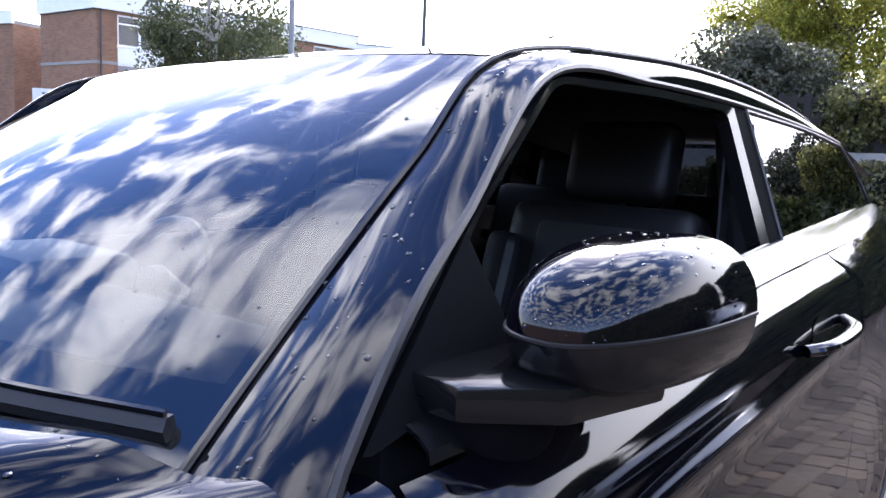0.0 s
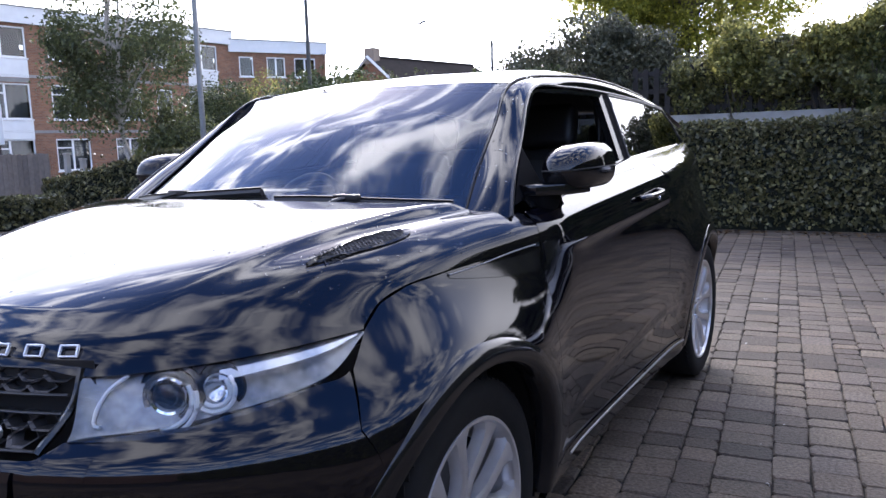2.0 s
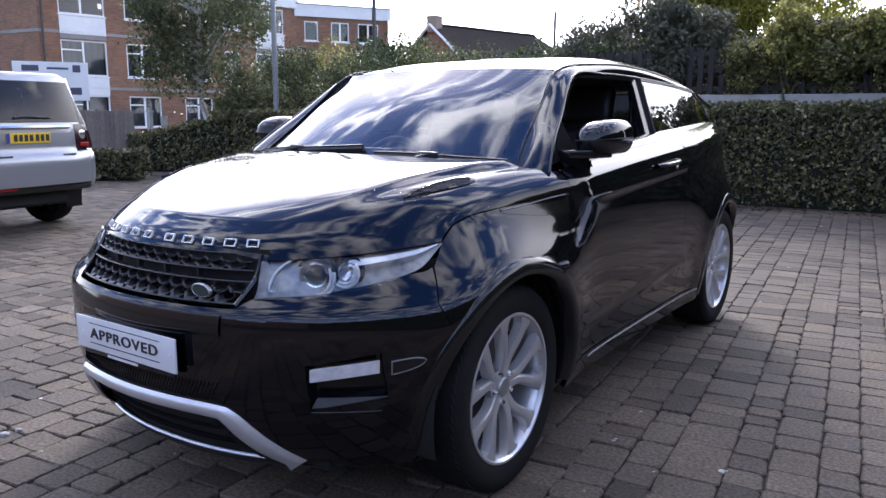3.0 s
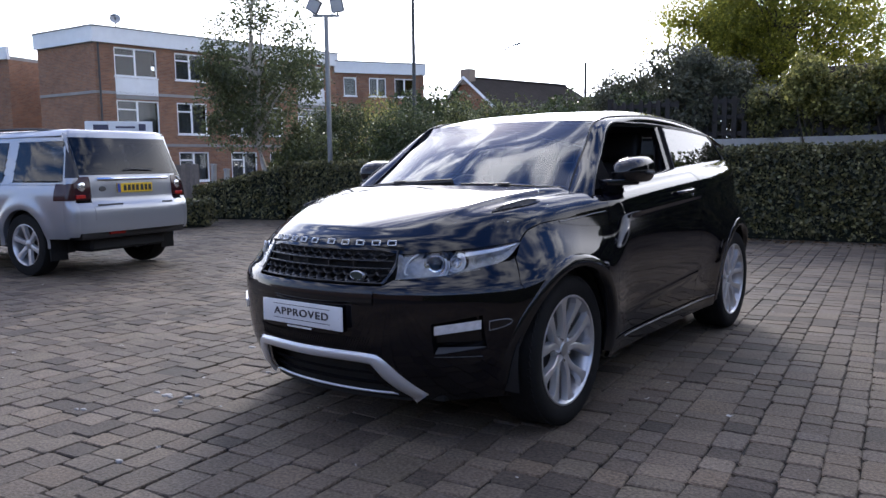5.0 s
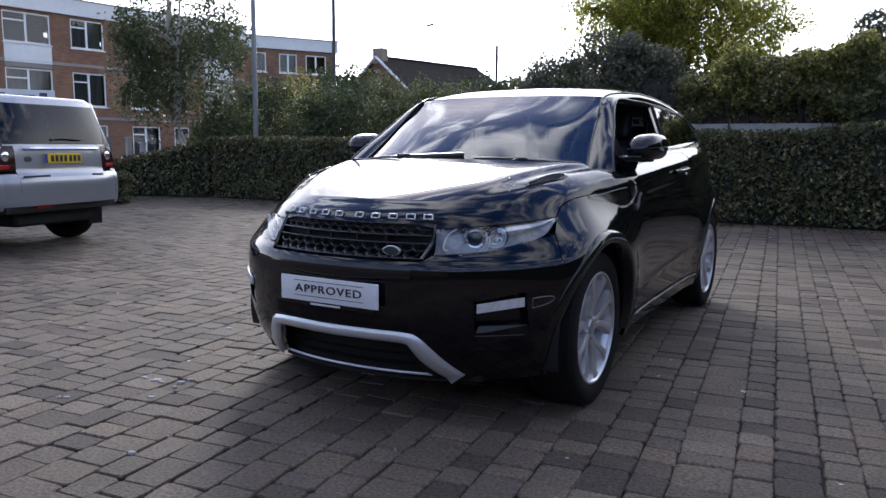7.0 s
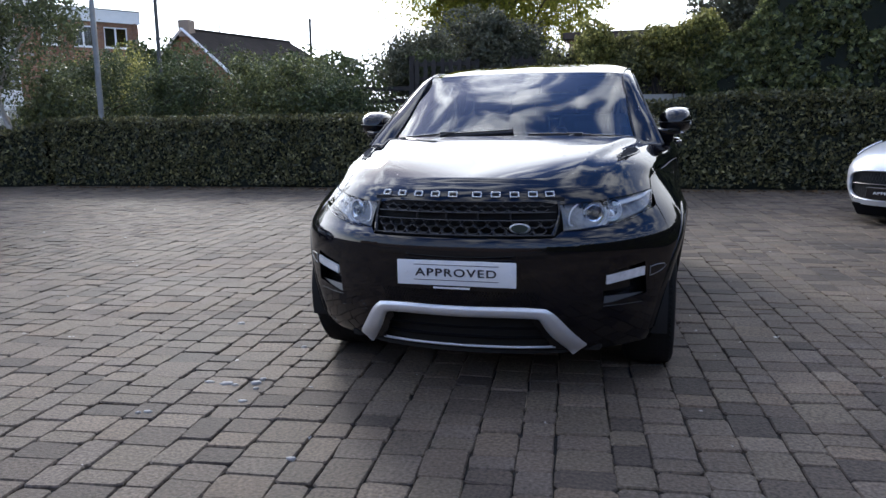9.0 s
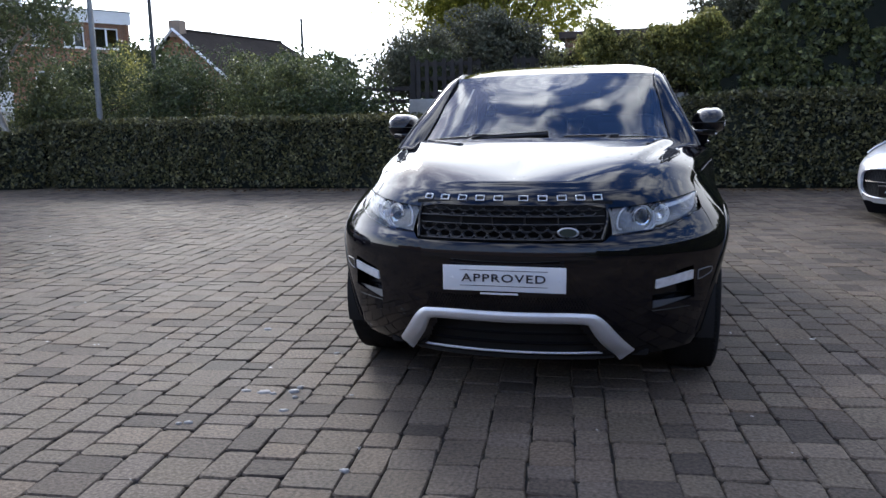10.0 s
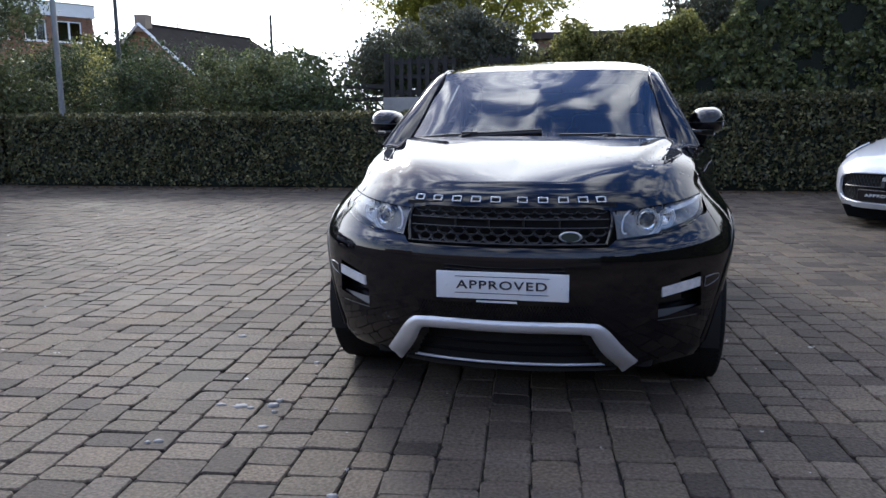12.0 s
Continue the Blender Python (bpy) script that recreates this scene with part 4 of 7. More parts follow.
# door mirrors
for s in (1, -1):
    mir = part("wing_mirror", bmesh.new(), GLOSS, car, "gloss black wing mirror on a short arm")
    rings_cap, rings_low = [], []
    heart = Vector((0.915, 0.752, 0))
    rim_line = []
    for a in np.linspace(0, math.pi, 33):
        c, q = math.cos(a), math.sin(a)
        rim_line.append(Vector((0.915 + 0.094 * math.copysign(abs(c) ** 0.8, c), 0.752 - 0.205 * q ** 0.72 + 0.035 * max(c, 0) ** 2, 0.010 * max(c, 0))))
    for k in range(13):
        v = k / 12 * math.pi / 2
        rings_cap.append([heart + (p - heart) * math.cos(v) ** 0.7 + Vector((0, 0, 1.207 + 0.080 * math.sin(v))) for p in rim_line])
        rings_low.append([heart + (p - heart) * (0.25 + 0.75 * math.cos(v) ** 0.5) + Vector((0, 0, 1.204 - 0.060 * math.sin(v))) for p in rim_line])
    if s > 0:
        left_cap = rings_cap
    part("mirror_cap", sheet(rings_cap, flip=s), PAINT, mir, "gloss black mirror cap with rain beads", angle=70, thick=0.004)
    part("mirror_shell", sheet(rings_low, flip=s), GLOSS, mir, angle=70, thick=0.004)
    part("cap_seam", tube([Vector((s * p.x, p.y - 0.001, p.z - 0.002)) for p in rings_cap[0]], 0.0022, 5), SATIN, mir)
    last = [r[0] for r in rings_cap] + [r[-1] for r in rings_cap[-2::-1]] + [r[-1] for r in rings_low] + [r[0] for r in rings_low[-2::-1]]
    bm = bmesh.new()
    bm.faces.new([bm.verts.new((s * (p.x - 0.92) * 0.94 + s * 0.92, 0.745 + 0.2 * (p.x - 0.92), (p.z - 1.21) * 0.94 + 1.21)) for p in last[:-1]])
    part("mirror_glass", bm, CHROME, mir, "mirror glass")
    plan = [(0.80, 0.50), (0.865, 0.492), (0.935, 0.555), (0.965, 0.68), (0.93, 0.73), (0.80, 0.66)]
    part("mirror_arm", prism([(s * x, y) for x, y in plan], 0.034, 0.008, m=pose(0, 0, 1.136)), GLOSS, mir, "broad flat gloss black mirror arm")
    foot = []
    for z, x1, y0, y1 in ((1.150, 0.905, 0.495, 0.67), (1.13, 0.902, 0.50, 0.66), (1.10, 0.895, 0.515, 0.645), (1.075, 0.885, 0.54, 0.62), (1.055, 0.870, 0.56, 0.605)):
        foot.append([Vector((0.78 + (x1 - 0.78) * math.sin(a) ** 0.45, (y0 + y1) / 2 - (y1 - y0) / 2 * math.cos(a), z)) for a in np.linspace(0, math.pi, 17)])
    part("mirror_foot", sheet(foot, flip=s), GRAINED, mir, "chunky gloss black mirror foot", angle=70)

# wheels


def spoke(bm, pts, depth):
    """A tapering bar in the wheel's plane; pts are (radius, degrees, half width, height)."""
    line = [(Vector((r * math.cos(radians(a)), r * math.sin(radians(a)), 0)), w, h) for r, a, w, h in pts]
    rings = []
    for k, (p, w, h) in enumerate(line):
        d = (line[min(k + 1, len(line) - 1)][0] - line[max(k - 1, 0)][0]).normalized()
        q = Vector((-d.y, d.x, 0))
        rings.append([bm.verts.new(p + q * u * w + Vector((0, 0, z))) for u, z in ((-1.25, h - depth), (-1.0, h - 0.004), (-0.55, h), (0.55, h), (1.0, h - 0.004), (1.25, h - depth))])
    for a, b in zip(rings, rings[1:]):
        for k in range(5):
            bm.faces.new((a[k], a[k + 1], b[k + 1], b[k]))


def build_wheel():
    w = part("wheel", bmesh.new(), None, car, "alloy wheel with split silver spokes")
    R = WHEEL_R
    part("tyre", lathe([(0.262, -0.105), (0.285, -0.118), (0.325, -0.122), (0.350, -0.112), (0.362, -0.095), (R, -0.06), (R, 0.06), (0.362, 0.095), (0.350, 0.112), (0.325, 0.121), (0.285, 0.117), (0.266, 0.108), (0.262, 0.10)], 72, cap=False), RUBBER, w, "black tyre")
    bm = bmesh.new()
    for k in range(72):
        a = 2 * math.pi * k / 72
        for z, sk in ((0.085, 0.10), (-0.085, -0.10), (0.03, 0.06), (-0.03, -0.06)):
            merge(bm, block(-0.004, 0.0015, -0.011, 0.011, -0.017, 0.017, m=Matrix.Rotation(a + sk * 0.3, 4, "Z") @ pose(R if abs(z) < 0.05 else R - 0.0035, 0, z, 20 * sk / 0.1)))
    part("tread", bm, RUBBER, w, smooth=False)["kind"] = "stuff"
    part("rim", lathe([(0.200, -0.10), (0.240, -0.06), (0.246, 0.06), (0.254, 0.088), (0.262, 0.100), (0.268, 0.106), (0.266, 0.112), (0.258, 0.112), (0.250, 0.100)], 72, cap=False), ALLOY, w, "polished rim")
    part("brake_disc", lathe([(0.06, 0.0), (0.06, 0.012), (0.165, 0.012), (0.165, -0.01)], 48), material("brake_iron", (0.07, 0.07, 0.072), 0.5, 0.6), w)
    part("wheel_back", lathe([(0.02, -0.03), (0.245, -0.03)], 36), DARK, w)
    for k in range(5):
        a = 90 + 72 * k
        bm = bmesh.new()
        for q in (-1, 1):
            spoke(bm, [(0.035, a + q * 16, 0.018, 0.078), (0.070, a + q * 10, 0.0175, 0.082), (0.100, a + q * 9, 0.0165, 0.086), (0.130, a + q * 11.5, 0.0165, 0.091), (0.165, a + q * 15.5, 0.0175, 0.096), (0.200, a + q * 18.0, 0.0195, 0.100), (0.228, a + q * 18.5, 0.0245, 0.103), (0.246, a + q * 18.3, 0.035, 0.104), (0.258, a + q * 18, 0.052, 0.104)], 0.035)
        part("spoke", bm, ALLOY, w, "silver split spoke", angle=25)
    part("hub", lathe([(0.0, 0.086), (0.030, 0.085), (0.034, 0.080), (0.036, 0.074), (0.070, 0.070), (0.074, 0.045)], 32, cap=False), ALLOY_PAINT, w, "wheel hub with a centre cap")
    for k in range(5):
        a = radians(54 + 72 * k)
        part("wheel_bolt", lathe([(0.0, 0.088), (0.008, 0.088), (0.010, 0.070)], 6, pose(0.054 * math.cos(a), 0.054 * math.sin(a), 0)), CHROME, w)
    return w


wheel0 = build_wheel()
placed = []
for s in (1, -1):
    for yc, spin in ((0.0, 8), (2.66, 30)):
        m = pose(s * 0.795, yc, WHEEL_R, 0, s * 90, 0) @ pose(0, 0, 0, 0, 0, spin * s)
        if not placed:
            wheel0.matrix_basis = m
            placed.append(wheel0)
        else:
            placed.append(copy_thing(wheel0, m))

# cabin
part("dashboard", block(-0.74, 0.74, 0.36, 0.80, 0.80, 1.075, 0.06, 4), TRIM, car, "dark dashboard")
part("dash_top", block(-0.73, 0.73, 0.28, 0.62, 1.02, 1.085, 0.025, 3), TRIM, car)
part("instrument_hood", block(-0.56, -0.20, 0.58, 0.82, 1.05, 1.135, 0.04, 3), TRIM, car)
part("cabin_floor", block(-0.78, 0.78, 0.45, 3.0, 0.40, 0.46, 0.01, 1), TRIM, car)
part("console", block(-0.14, 0.14, 0.70, 1.75, 0.46, 0.80, 0.04, 3), TRIM, car)
sw = pose(-0.38, 0.93, 1.01, 62)
wheel_rim = part("steering_wheel", lathe([(0.185 + 0.017 * math.cos(a), 0.017 * math.sin(a)) for a in np.linspace(0, 2 * math.pi, 11)[:-1]], 40, sw, close=True), LEATHER, car, "black steering wheel")
part("steering_hub", lathe([(0.0, 0.03), (0.06, 0.025), (0.075, 0.0), (0.06, -0.06), (0.03, -0.20)], 24, sw), TRIM, wheel_rim)
for a in (0, 180, 270):
    part("steering_spoke", block(0.05, 0.18, -0.016, 0.016, -0.008, 0.008, 0.005, 2, m=sw @ pose(0, 0, 0, 0, 0, a)), SATIN, wheel_rim, "grey spoke")


def seat(x, y, w=0.50, rear=False):
    sq = block(-w / 2, w / 2, -0.02, 0.52, 0.0, 0.17, 0.06, 4, m=pose(x, y, 0.58, 6))
    ob = part("seat", sq, LEATHER, car, "black leather seat")
    part("backrest", block(-w / 2, w / 2, -0.07, 0.07, 0.0, 0.62, 0.06, 4, m=pose(x, y + 0.50, 0.66, -18)), LEATHER, ob)
    if not rear:
        for q in (-1, 1):
            part("bolster", block(-0.045, 0.045, -0.10, 0.05, 0.05, 0.52, 0.04, 3, m=pose(x + q * (w / 2 - 0.02), y + 0.49, 0.66, -18)), LEATHER, ob)
        part("seat_panel", block(-w * 0.3, w * 0.3, -0.076, -0.05, 0.06, 0.56, 0.02, 2, m=pose(x, y + 0.50, 0.66, -18)), material("grey_stitch_leather", (0.03, 0.03, 0.032), 0.6), ob)
        for q in (-0.07, 0.07):
            part("headrest_post", tube([(x + q, y + 0.70, 1.24), (x + q, y + 0.74, 1.36)], 0.007, 6), CHROME, ob)
    part("headrest", block(-0.14, 0.14, -0.05, 0.05, -0.10, 0.10, 0.045, 4, m=pose(x, y + 0.745, 1.36 if not rear else 1.28, -12)), LEATHER, ob, "black headrest")
    return ob


seat(0.38, 1.02)
seat(-0.38, 1.02)
seat(0.36, 2.05, 0.56, True)
seat(-0.36, 2.05, 0.56, True)
part("parcel_shelf", block(-0.68, 0.68, 2.62, 3.2, 1.02, 1.06, 0.01, 1), TRIM, car)
for s in (1, -1):
    part("door_card", block(s * 0.765 - 0.03, s * 0.765 + 0.03, 0.48, 1.72, 0.45, 1.10, 0.02, 2), TRIM, car)
    part("rear_card", block(s * 0.745 - 0.03, s * 0.745 + 0.03, 1.74, 3.0, 0.45, 1.15, 0.02, 2), TRIM, car)
    part("belt_webbing", block(s * 0.655 - 0.003, s * 0.655 + 0.003, 1.68, 1.73, 0.70, 1.42, m=None), material("belt_grey", (0.07, 0.07, 0.075), 0.7), car, "dark seat belt")
    part("inner_pillar", tube([(s * 0.70, 1.76, 1.05), (s * 0.63, 1.80, 1.45)], 0.045, 8), TRIM, car)
    part("sun_visor", block(s * 0.34 - 0.19, s * 0.34 + 0.19, -0.07, 0.07, -0.008, 0.008, 0.006, 2, m=pose(0, 0.985, 1.497, 16)), LINER, car)
part("rear_view_mirror", block(-0.12, 0.12, 0.79, 0.82, 1.375, 1.44, 0.012, 3), SATIN, car, "black rear-view mirror")

# rain beads on the upper panels
br = random.Random(3)
bead_v, bead_f = [], []


def bead(p, n, r):
    n = Vector(n).normalized()
    a = n.cross(Vector((0.3, 1, 0.2))).normalized()
    b = n.cross(a)
    k = len(bead_v)
    for rr, h in ((1.0, -0.1), (0.8, 0.45)):
        for j in range(6):
            an = math.pi / 3 * j
            bead_v.append(tuple(Vector(p) + a * (r * rr * math.cos(an)) + b * (r * rr * math.sin(an) * 1.25) + n * (r * h)))
    bead_v.append(tuple(Vector(p) + n * r * 0.62))
    for j in range(6):
        bead_f.append((k + j, k + (j + 1) % 6, k + 6 + (j + 1) % 6, k + 6 + j))
        bead_f.append((k + 6 + j, k + 6 + (j + 1) % 6, k + 12))


def bead_on(rows_, count, r0, r1, s=1, keep=None):
    for _ in range(count):
        j, i = br.randrange(len(rows_) - 1), br.randrange(len(rows_[0]) - 1)
        u, v = br.random(), br.random()
        p = (rows_[j][i] * (1 - u) + rows_[j][i + 1] * u) * (1 - v) + (rows_[j + 1][i] * (1 - u) + rows_[j + 1][i + 1] * u) * v
        n = (rows_[j][i + 1] - rows_[j][i]).cross(rows_[j + 1][i] - rows_[j][i])
        if n.z < 0:
            n.negate()
        if keep and not keep(p):
            continue
        bead(Vector((s * p.x, p.y, p.z)), (s * n.x, n.y, n.z), br.uniform(r0, r1) * (0.6 if br.random() < 0.6 else 1))


bead_on(top, 520, 0.0010, 0.0030, keep=lambda p: p.x > 0.35 and p.y > -0.35)
bead_on(top, 120, 0.0010, 0.0026)
bead_on(top, 160, 0.0010, 0.0026, -1)
bead_on(pillar_rows, 420, 0.0012, 0.0032, keep=lambda p: p.y < 1.0)
bead_on(ws, 160, 0.0012, 0.0030, keep=lambda p: p.x > 0.5)
bead_on(left_cap, 110, 0.0010, 0.0022)
me = bpy.data.meshes.new("rain_beads")
me.from_pydata(bead_v, [], bead_f)
for q in me.polygons:
    q.use_smooth = True
me.materials.append(glass("water_bead", (0.55, 0.58, 0.62), 1.0, 1.6))
drops = new("rain_bead", me)
drops.parent = car
tagged(drops, "clear rain beads on the wet paint", kind="stuff")

# ---- trees, hedges and leaves ----


def leaf_material(name, dark, light, rough=0.42, through_=0.3):
    m = bpy.data.materials.new(name)
    m.use_nodes = True
    nt = m.node_tree
    p = nt.nodes["Principled BSDF"]
    p.inputs["Roughness"].default_value = rough
    ge = nt.nodes.new("ShaderNodeNewGeometry")
    ramp = nt.nodes.new("ShaderNodeValToRGB")
    ramp.color_ramp.elements[0].color, ramp.color_ramp.elements[1].color = (*dark, 1), (*light, 1)
    mid = ramp.color_ramp.elements.new(0.8)
    mid.color = (*[(a * 1.6 + b) / 2.6 for a, b in zip(dark, light)], 1)
    nt.links.new(ge.outputs["Random Per Island"], ramp.inputs[0])
    nt.links.new(ramp.outputs[0], p.inputs["Base Color"])
    tl = nt.nodes.new("ShaderNodeBsdfTranslucent")
    nt.links.new(ramp.outputs[0], tl.inputs["Color"])
    mx = nt.nodes.new("ShaderNodeMixShader")
    mx.inputs[0].default_value = through_
    nt.links.new(p.outputs[0], mx.inputs[1])
    nt.links.new(tl.outputs[0], mx.inputs[2])
    nt.links.new(mx.outputs[0], nt.nodes["Material Output"].inputs[0])
    return m


HEDGE_LEAF = leaf_material("hedge_leaf", (0.030, 0.035, 0.013), (0.31, 0.285, 0.120), 0.36)
IVY_LEAF = leaf_material("ivy_leaf", (0.032, 0.047, 0.016), (0.30, 0.31, 0.11), 0.38)
SHRUB_LEAF = leaf_material("shrub_leaf", (0.026, 0.042, 0.014), (0.15, 0.175, 0.06), 0.45, 0.28)
GREY_LEAF = leaf_material("grey_leaf", (0.045, 0.052, 0.030), (0.21, 0.205, 0.13), through_=0.35)
YELLOW_LEAF = leaf_material("yellow_leaf", (0.08, 0.09, 0.025), (0.62, 0.57, 0.17), through_=0.55)
OLIVE_LEAF = leaf_material("olive_leaf", (0.055, 0.062, 0.022), (0.46, 0.43, 0.15), through_=0.5)
LIME_LEAF = leaf_material("lime_leaf", (0.15, 0.17, 0.03), (0.64, 0.58, 0.09), through_=0.72)
BIRCH_LEAF = leaf_material("birch_leaf", (0.05, 0.065, 0.028), (0.17, 0.19, 0.08), through_=0.45)
BARK = material("brown_bark", (0.07, 0.055, 0.04), 0.9, vary=0.4, scale=12, bump=0.01, bump_scale=25)
BIRCH = material("pale_birch_bark", (0.42, 0.38, 0.33), 0.8, vary=0.35, scale=14, bump=0.004, bump_scale=40)
# near-black that stands for the shade behind the hedge leaves
HEDGE_SHADE = material("hedge_shade_core", (0.010, 0.013, 0.007), 0.95, vary=0.4, scale=6)
rng = np.random.default_rng(7)


def leaves(name, centres, out, size, mat, parent, spread=0.9, label="", long=1.6):
    """Folded four-point leaves at the given places, facing roughly outwards."""
    n = len(centres)
    d = out + rng.normal(0, spread, (n, 3))
    d /= np.linalg.norm(d, axis=1, keepdims=True) + 1e-9
    t = np.cross(d, rng.normal(0, 1, (n, 3)))
    t /= np.linalg.norm(t, axis=1, keepdims=True) + 1e-9
    b = np.cross(d, t)
    s = size * rng.uniform(0.6, 1.25, (n, 1))
    fold = rng.uniform(0.1, 0.35, (n, 1))
    v = np.stack([centres - t * s * long / 2, centres + b * s * 0.5 + d * s * fold * 0.6, centres + t * s * long / 2 - d * s * 0.2, centres - b * s * 0.5 + d * s * fold * 0.6], 1).reshape(-1, 3)
    me = bpy.data.meshes.new(name)
    k = np.arange(n) * 4
    f = np.concatenate([np.stack([k, k + 1, k + 2], 1), np.stack([k, k + 2, k + 3], 1)])
    me.vertices.add(len(v))
    me.vertices.foreach_set("co", v.ravel())
    me.loops.add(len(f) * 3)
    me.loops.foreach_set("vertex_index", f.ravel().astype(np.int32))
    me.polygons.add(len(f))
    me.polygons.foreach_set("loop_start", np.arange(len(f), dtype=np.int32) * 3)
    me.update(calc_edges=True)
    me.materials.append(mat)
    ob = new(name, me)
    ob.parent = parent
    ob["kind"] = "stuff"
    if label:
        ob["label"] = label
    return ob


def wobble(p, scale, amount):
    return np.array([noise.noise(Vector(q) * scale) for q in p]) * amount


def hedge(name, label, a, b, depth, height, mat, density=900, size=0.05, lift=lambda u: 0.0, rough=0.09, at_back=False):
    """A clipped hedge whose front foot runs from a to b; lift adds to the height along it."""
    hd = thing(name, label, "hedge")
    a, b = Vector((*a, 0)), Vector((*b, 0))
    run, ln = (b - a).normalized(), (b - a).length
    back = Vector((-run.y, run.x, 0))
    na, nb = np.array(run), np.array(back)
    faces = [("front", ln, height + 0.2, 1.0), ("top", ln, depth, 1.0), ("end", depth, height, 0.8), ("end2", depth, height, 0.8)] + ([("rear", ln, height, 0.5)] if at_back else [])
    P, N = [], []
    for kind, w, h, dens in faces:
        k = int(w * h * density * dens)
        u, v = rng.uniform(0, 1, k), rng.uniform(0, 1, k)
        if kind in ("front", "rear"):
            H = height + np.array([lift(q) for q in u])
            pos = np.array(a) + np.outer(u * ln, na) + np.outer(0.03 + 0 * v, nb)
            pos[:, 2] = 0.04 + v * H
            nrm = np.tile(-nb, (k, 1))
            if kind == "rear":
                pos += nb * depth
                nrm = -nrm
        elif kind == "top":
            H = height + np.array([lift(q) for q in u])
            pos = np.array(a) + np.outer(u * ln, na) + np.outer(v * depth, nb)
            pos[:, 2] = H - 0.10 * np.abs(2 * v - 1) ** 6
            nrm = np.tile((0, 0, 1.0), (k, 1))
        else:
            e = 0.0 if kind == "end" else 1.0
            pos = np.array(a) + np.outer(np.full(k, e * ln), na) + np.outer(u * depth, nb)
            pos[:, 2] = 0.04 + v * (height + lift(e))
            nrm = np.tile(na * (1 if e else -1), (k, 1))
        pos += nrm * (wobble(pos, 2.2, rough) + wobble(pos, 7.0, rough * 0.5) - rng.exponential(0.03, k))[:, None]
        low = np.clip(0.25 - pos[:, 2], 0, 1)
        keep = rng.uniform(0, 1, k) > low * 2.2
        P.append(pos[keep])
        N.append(nrm[keep])
    leaves("foliage", np.concatenate(P), np.concatenate(N), size, mat, hd, 0.75, "small dense evergreen leaves")
    # near-black core with an uneven skin; the depth's shade is in its colour
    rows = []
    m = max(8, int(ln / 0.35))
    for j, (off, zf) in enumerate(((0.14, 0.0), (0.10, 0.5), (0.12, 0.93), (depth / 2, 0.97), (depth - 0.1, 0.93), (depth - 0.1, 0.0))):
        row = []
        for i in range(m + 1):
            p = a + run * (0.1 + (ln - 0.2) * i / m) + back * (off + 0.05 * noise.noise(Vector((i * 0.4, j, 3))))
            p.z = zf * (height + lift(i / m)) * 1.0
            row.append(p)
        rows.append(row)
    part("hedge_shade_core", sheet(rows), HEDGE_SHADE, hd, thick=0.02)
    bm = bmesh.new()
    for k in range(int(ln / 0.45)):
        p = a + run * (0.25 + 0.45 * k + rng.uniform(-0.1, 0.1)) + back * rng.uniform(0.15, 0.4)
        merge(bm, tube([p, p + Vector((rng.uniform(-0.08, 0.08), -0.02, 0.45))], 0.014, 5, taper=0.008))
    st = part("stems", bm, BARK, hd)
    st["kind"] = "stuff"
    return hd


def bush(name, label, centre, radii, mat, count, size, category="shrub", lumps=9, trunk=None, seed=0, limbs=7, gap=0.0, hollow=0.6, bark=None, clump=(0.30, 0.52)):
    """A shrub or tree: tapered stems, limbs, and a crown of clumps of small leaves with gaps between them."""
    r = np.random.default_rng(100 + seed)
    tr = thing(name, label, category, at=pose(centre[0], centre[1], 0))
    c = np.array((0, 0, centre[2]))
    rad = np.array(radii)
    clumps = []
    for k in range(lumps):
        v = r.normal(0, 1, 3)
        v /= np.linalg.norm(v)
        f = r.uniform(0.35, 0.85)
        clumps.append((c + v * rad * f, r.uniform(*clump)))
    P, N = [], []
    per = count // lumps
    for q, s in clumps:
        v = r.normal(0, 1, (per, 3))
        v /= np.linalg.norm(v, axis=1, keepdims=True)
        k = r.uniform(hollow, 1.0, (per, 1)) ** 0.6
        pos = q + v * k * rad * s
        pos += v * (wobble(pos + seed * 7.3, 3.0 / rad.mean(), rad.mean() * 0.22) + wobble(pos + seed, 9.0 / rad.mean(), rad.mean() * 0.10))[:, None]
        keep = (wobble(pos + 11.1 + seed, 5.0 / rad.mean(), 1.0) > -0.5 + gap) & (pos[:, 2] > 0.05)
        P.append(pos[keep])
        N.append(v[keep])
    leaves("crown", np.concatenate(P), np.concatenate(N), size, mat, tr, 0.9)
    bk = bark or BARK
    foot = trunk or [(0, 0, 0), (0.05, 0, centre[2] * 0.5), (0, 0, centre[2])]
    part("trunk", tube(foot, 0.035 * rad.mean() + 0.025, 8, smooth=10, taper=0.02), bk, tr)
    for k in range(limbs):
        q, s = clumps[k % lumps]
        t = r.uniform(0.35, 0.85)
        base = Vector(foot[0]).lerp(Vector(foot[-1]), t) if len(foot) == 2 else curve(foot, 20)[int(20 * t)]
        mid = base.lerp(Vector(q), 0.5) + Vector((0, 0, 0.12 * rad[2]))
        part("limb", tube([base, mid, Vector(q)], 0.018 * rad.mean() + 0.008, 6, smooth=6, taper=0.006), bk, tr)
    return tr


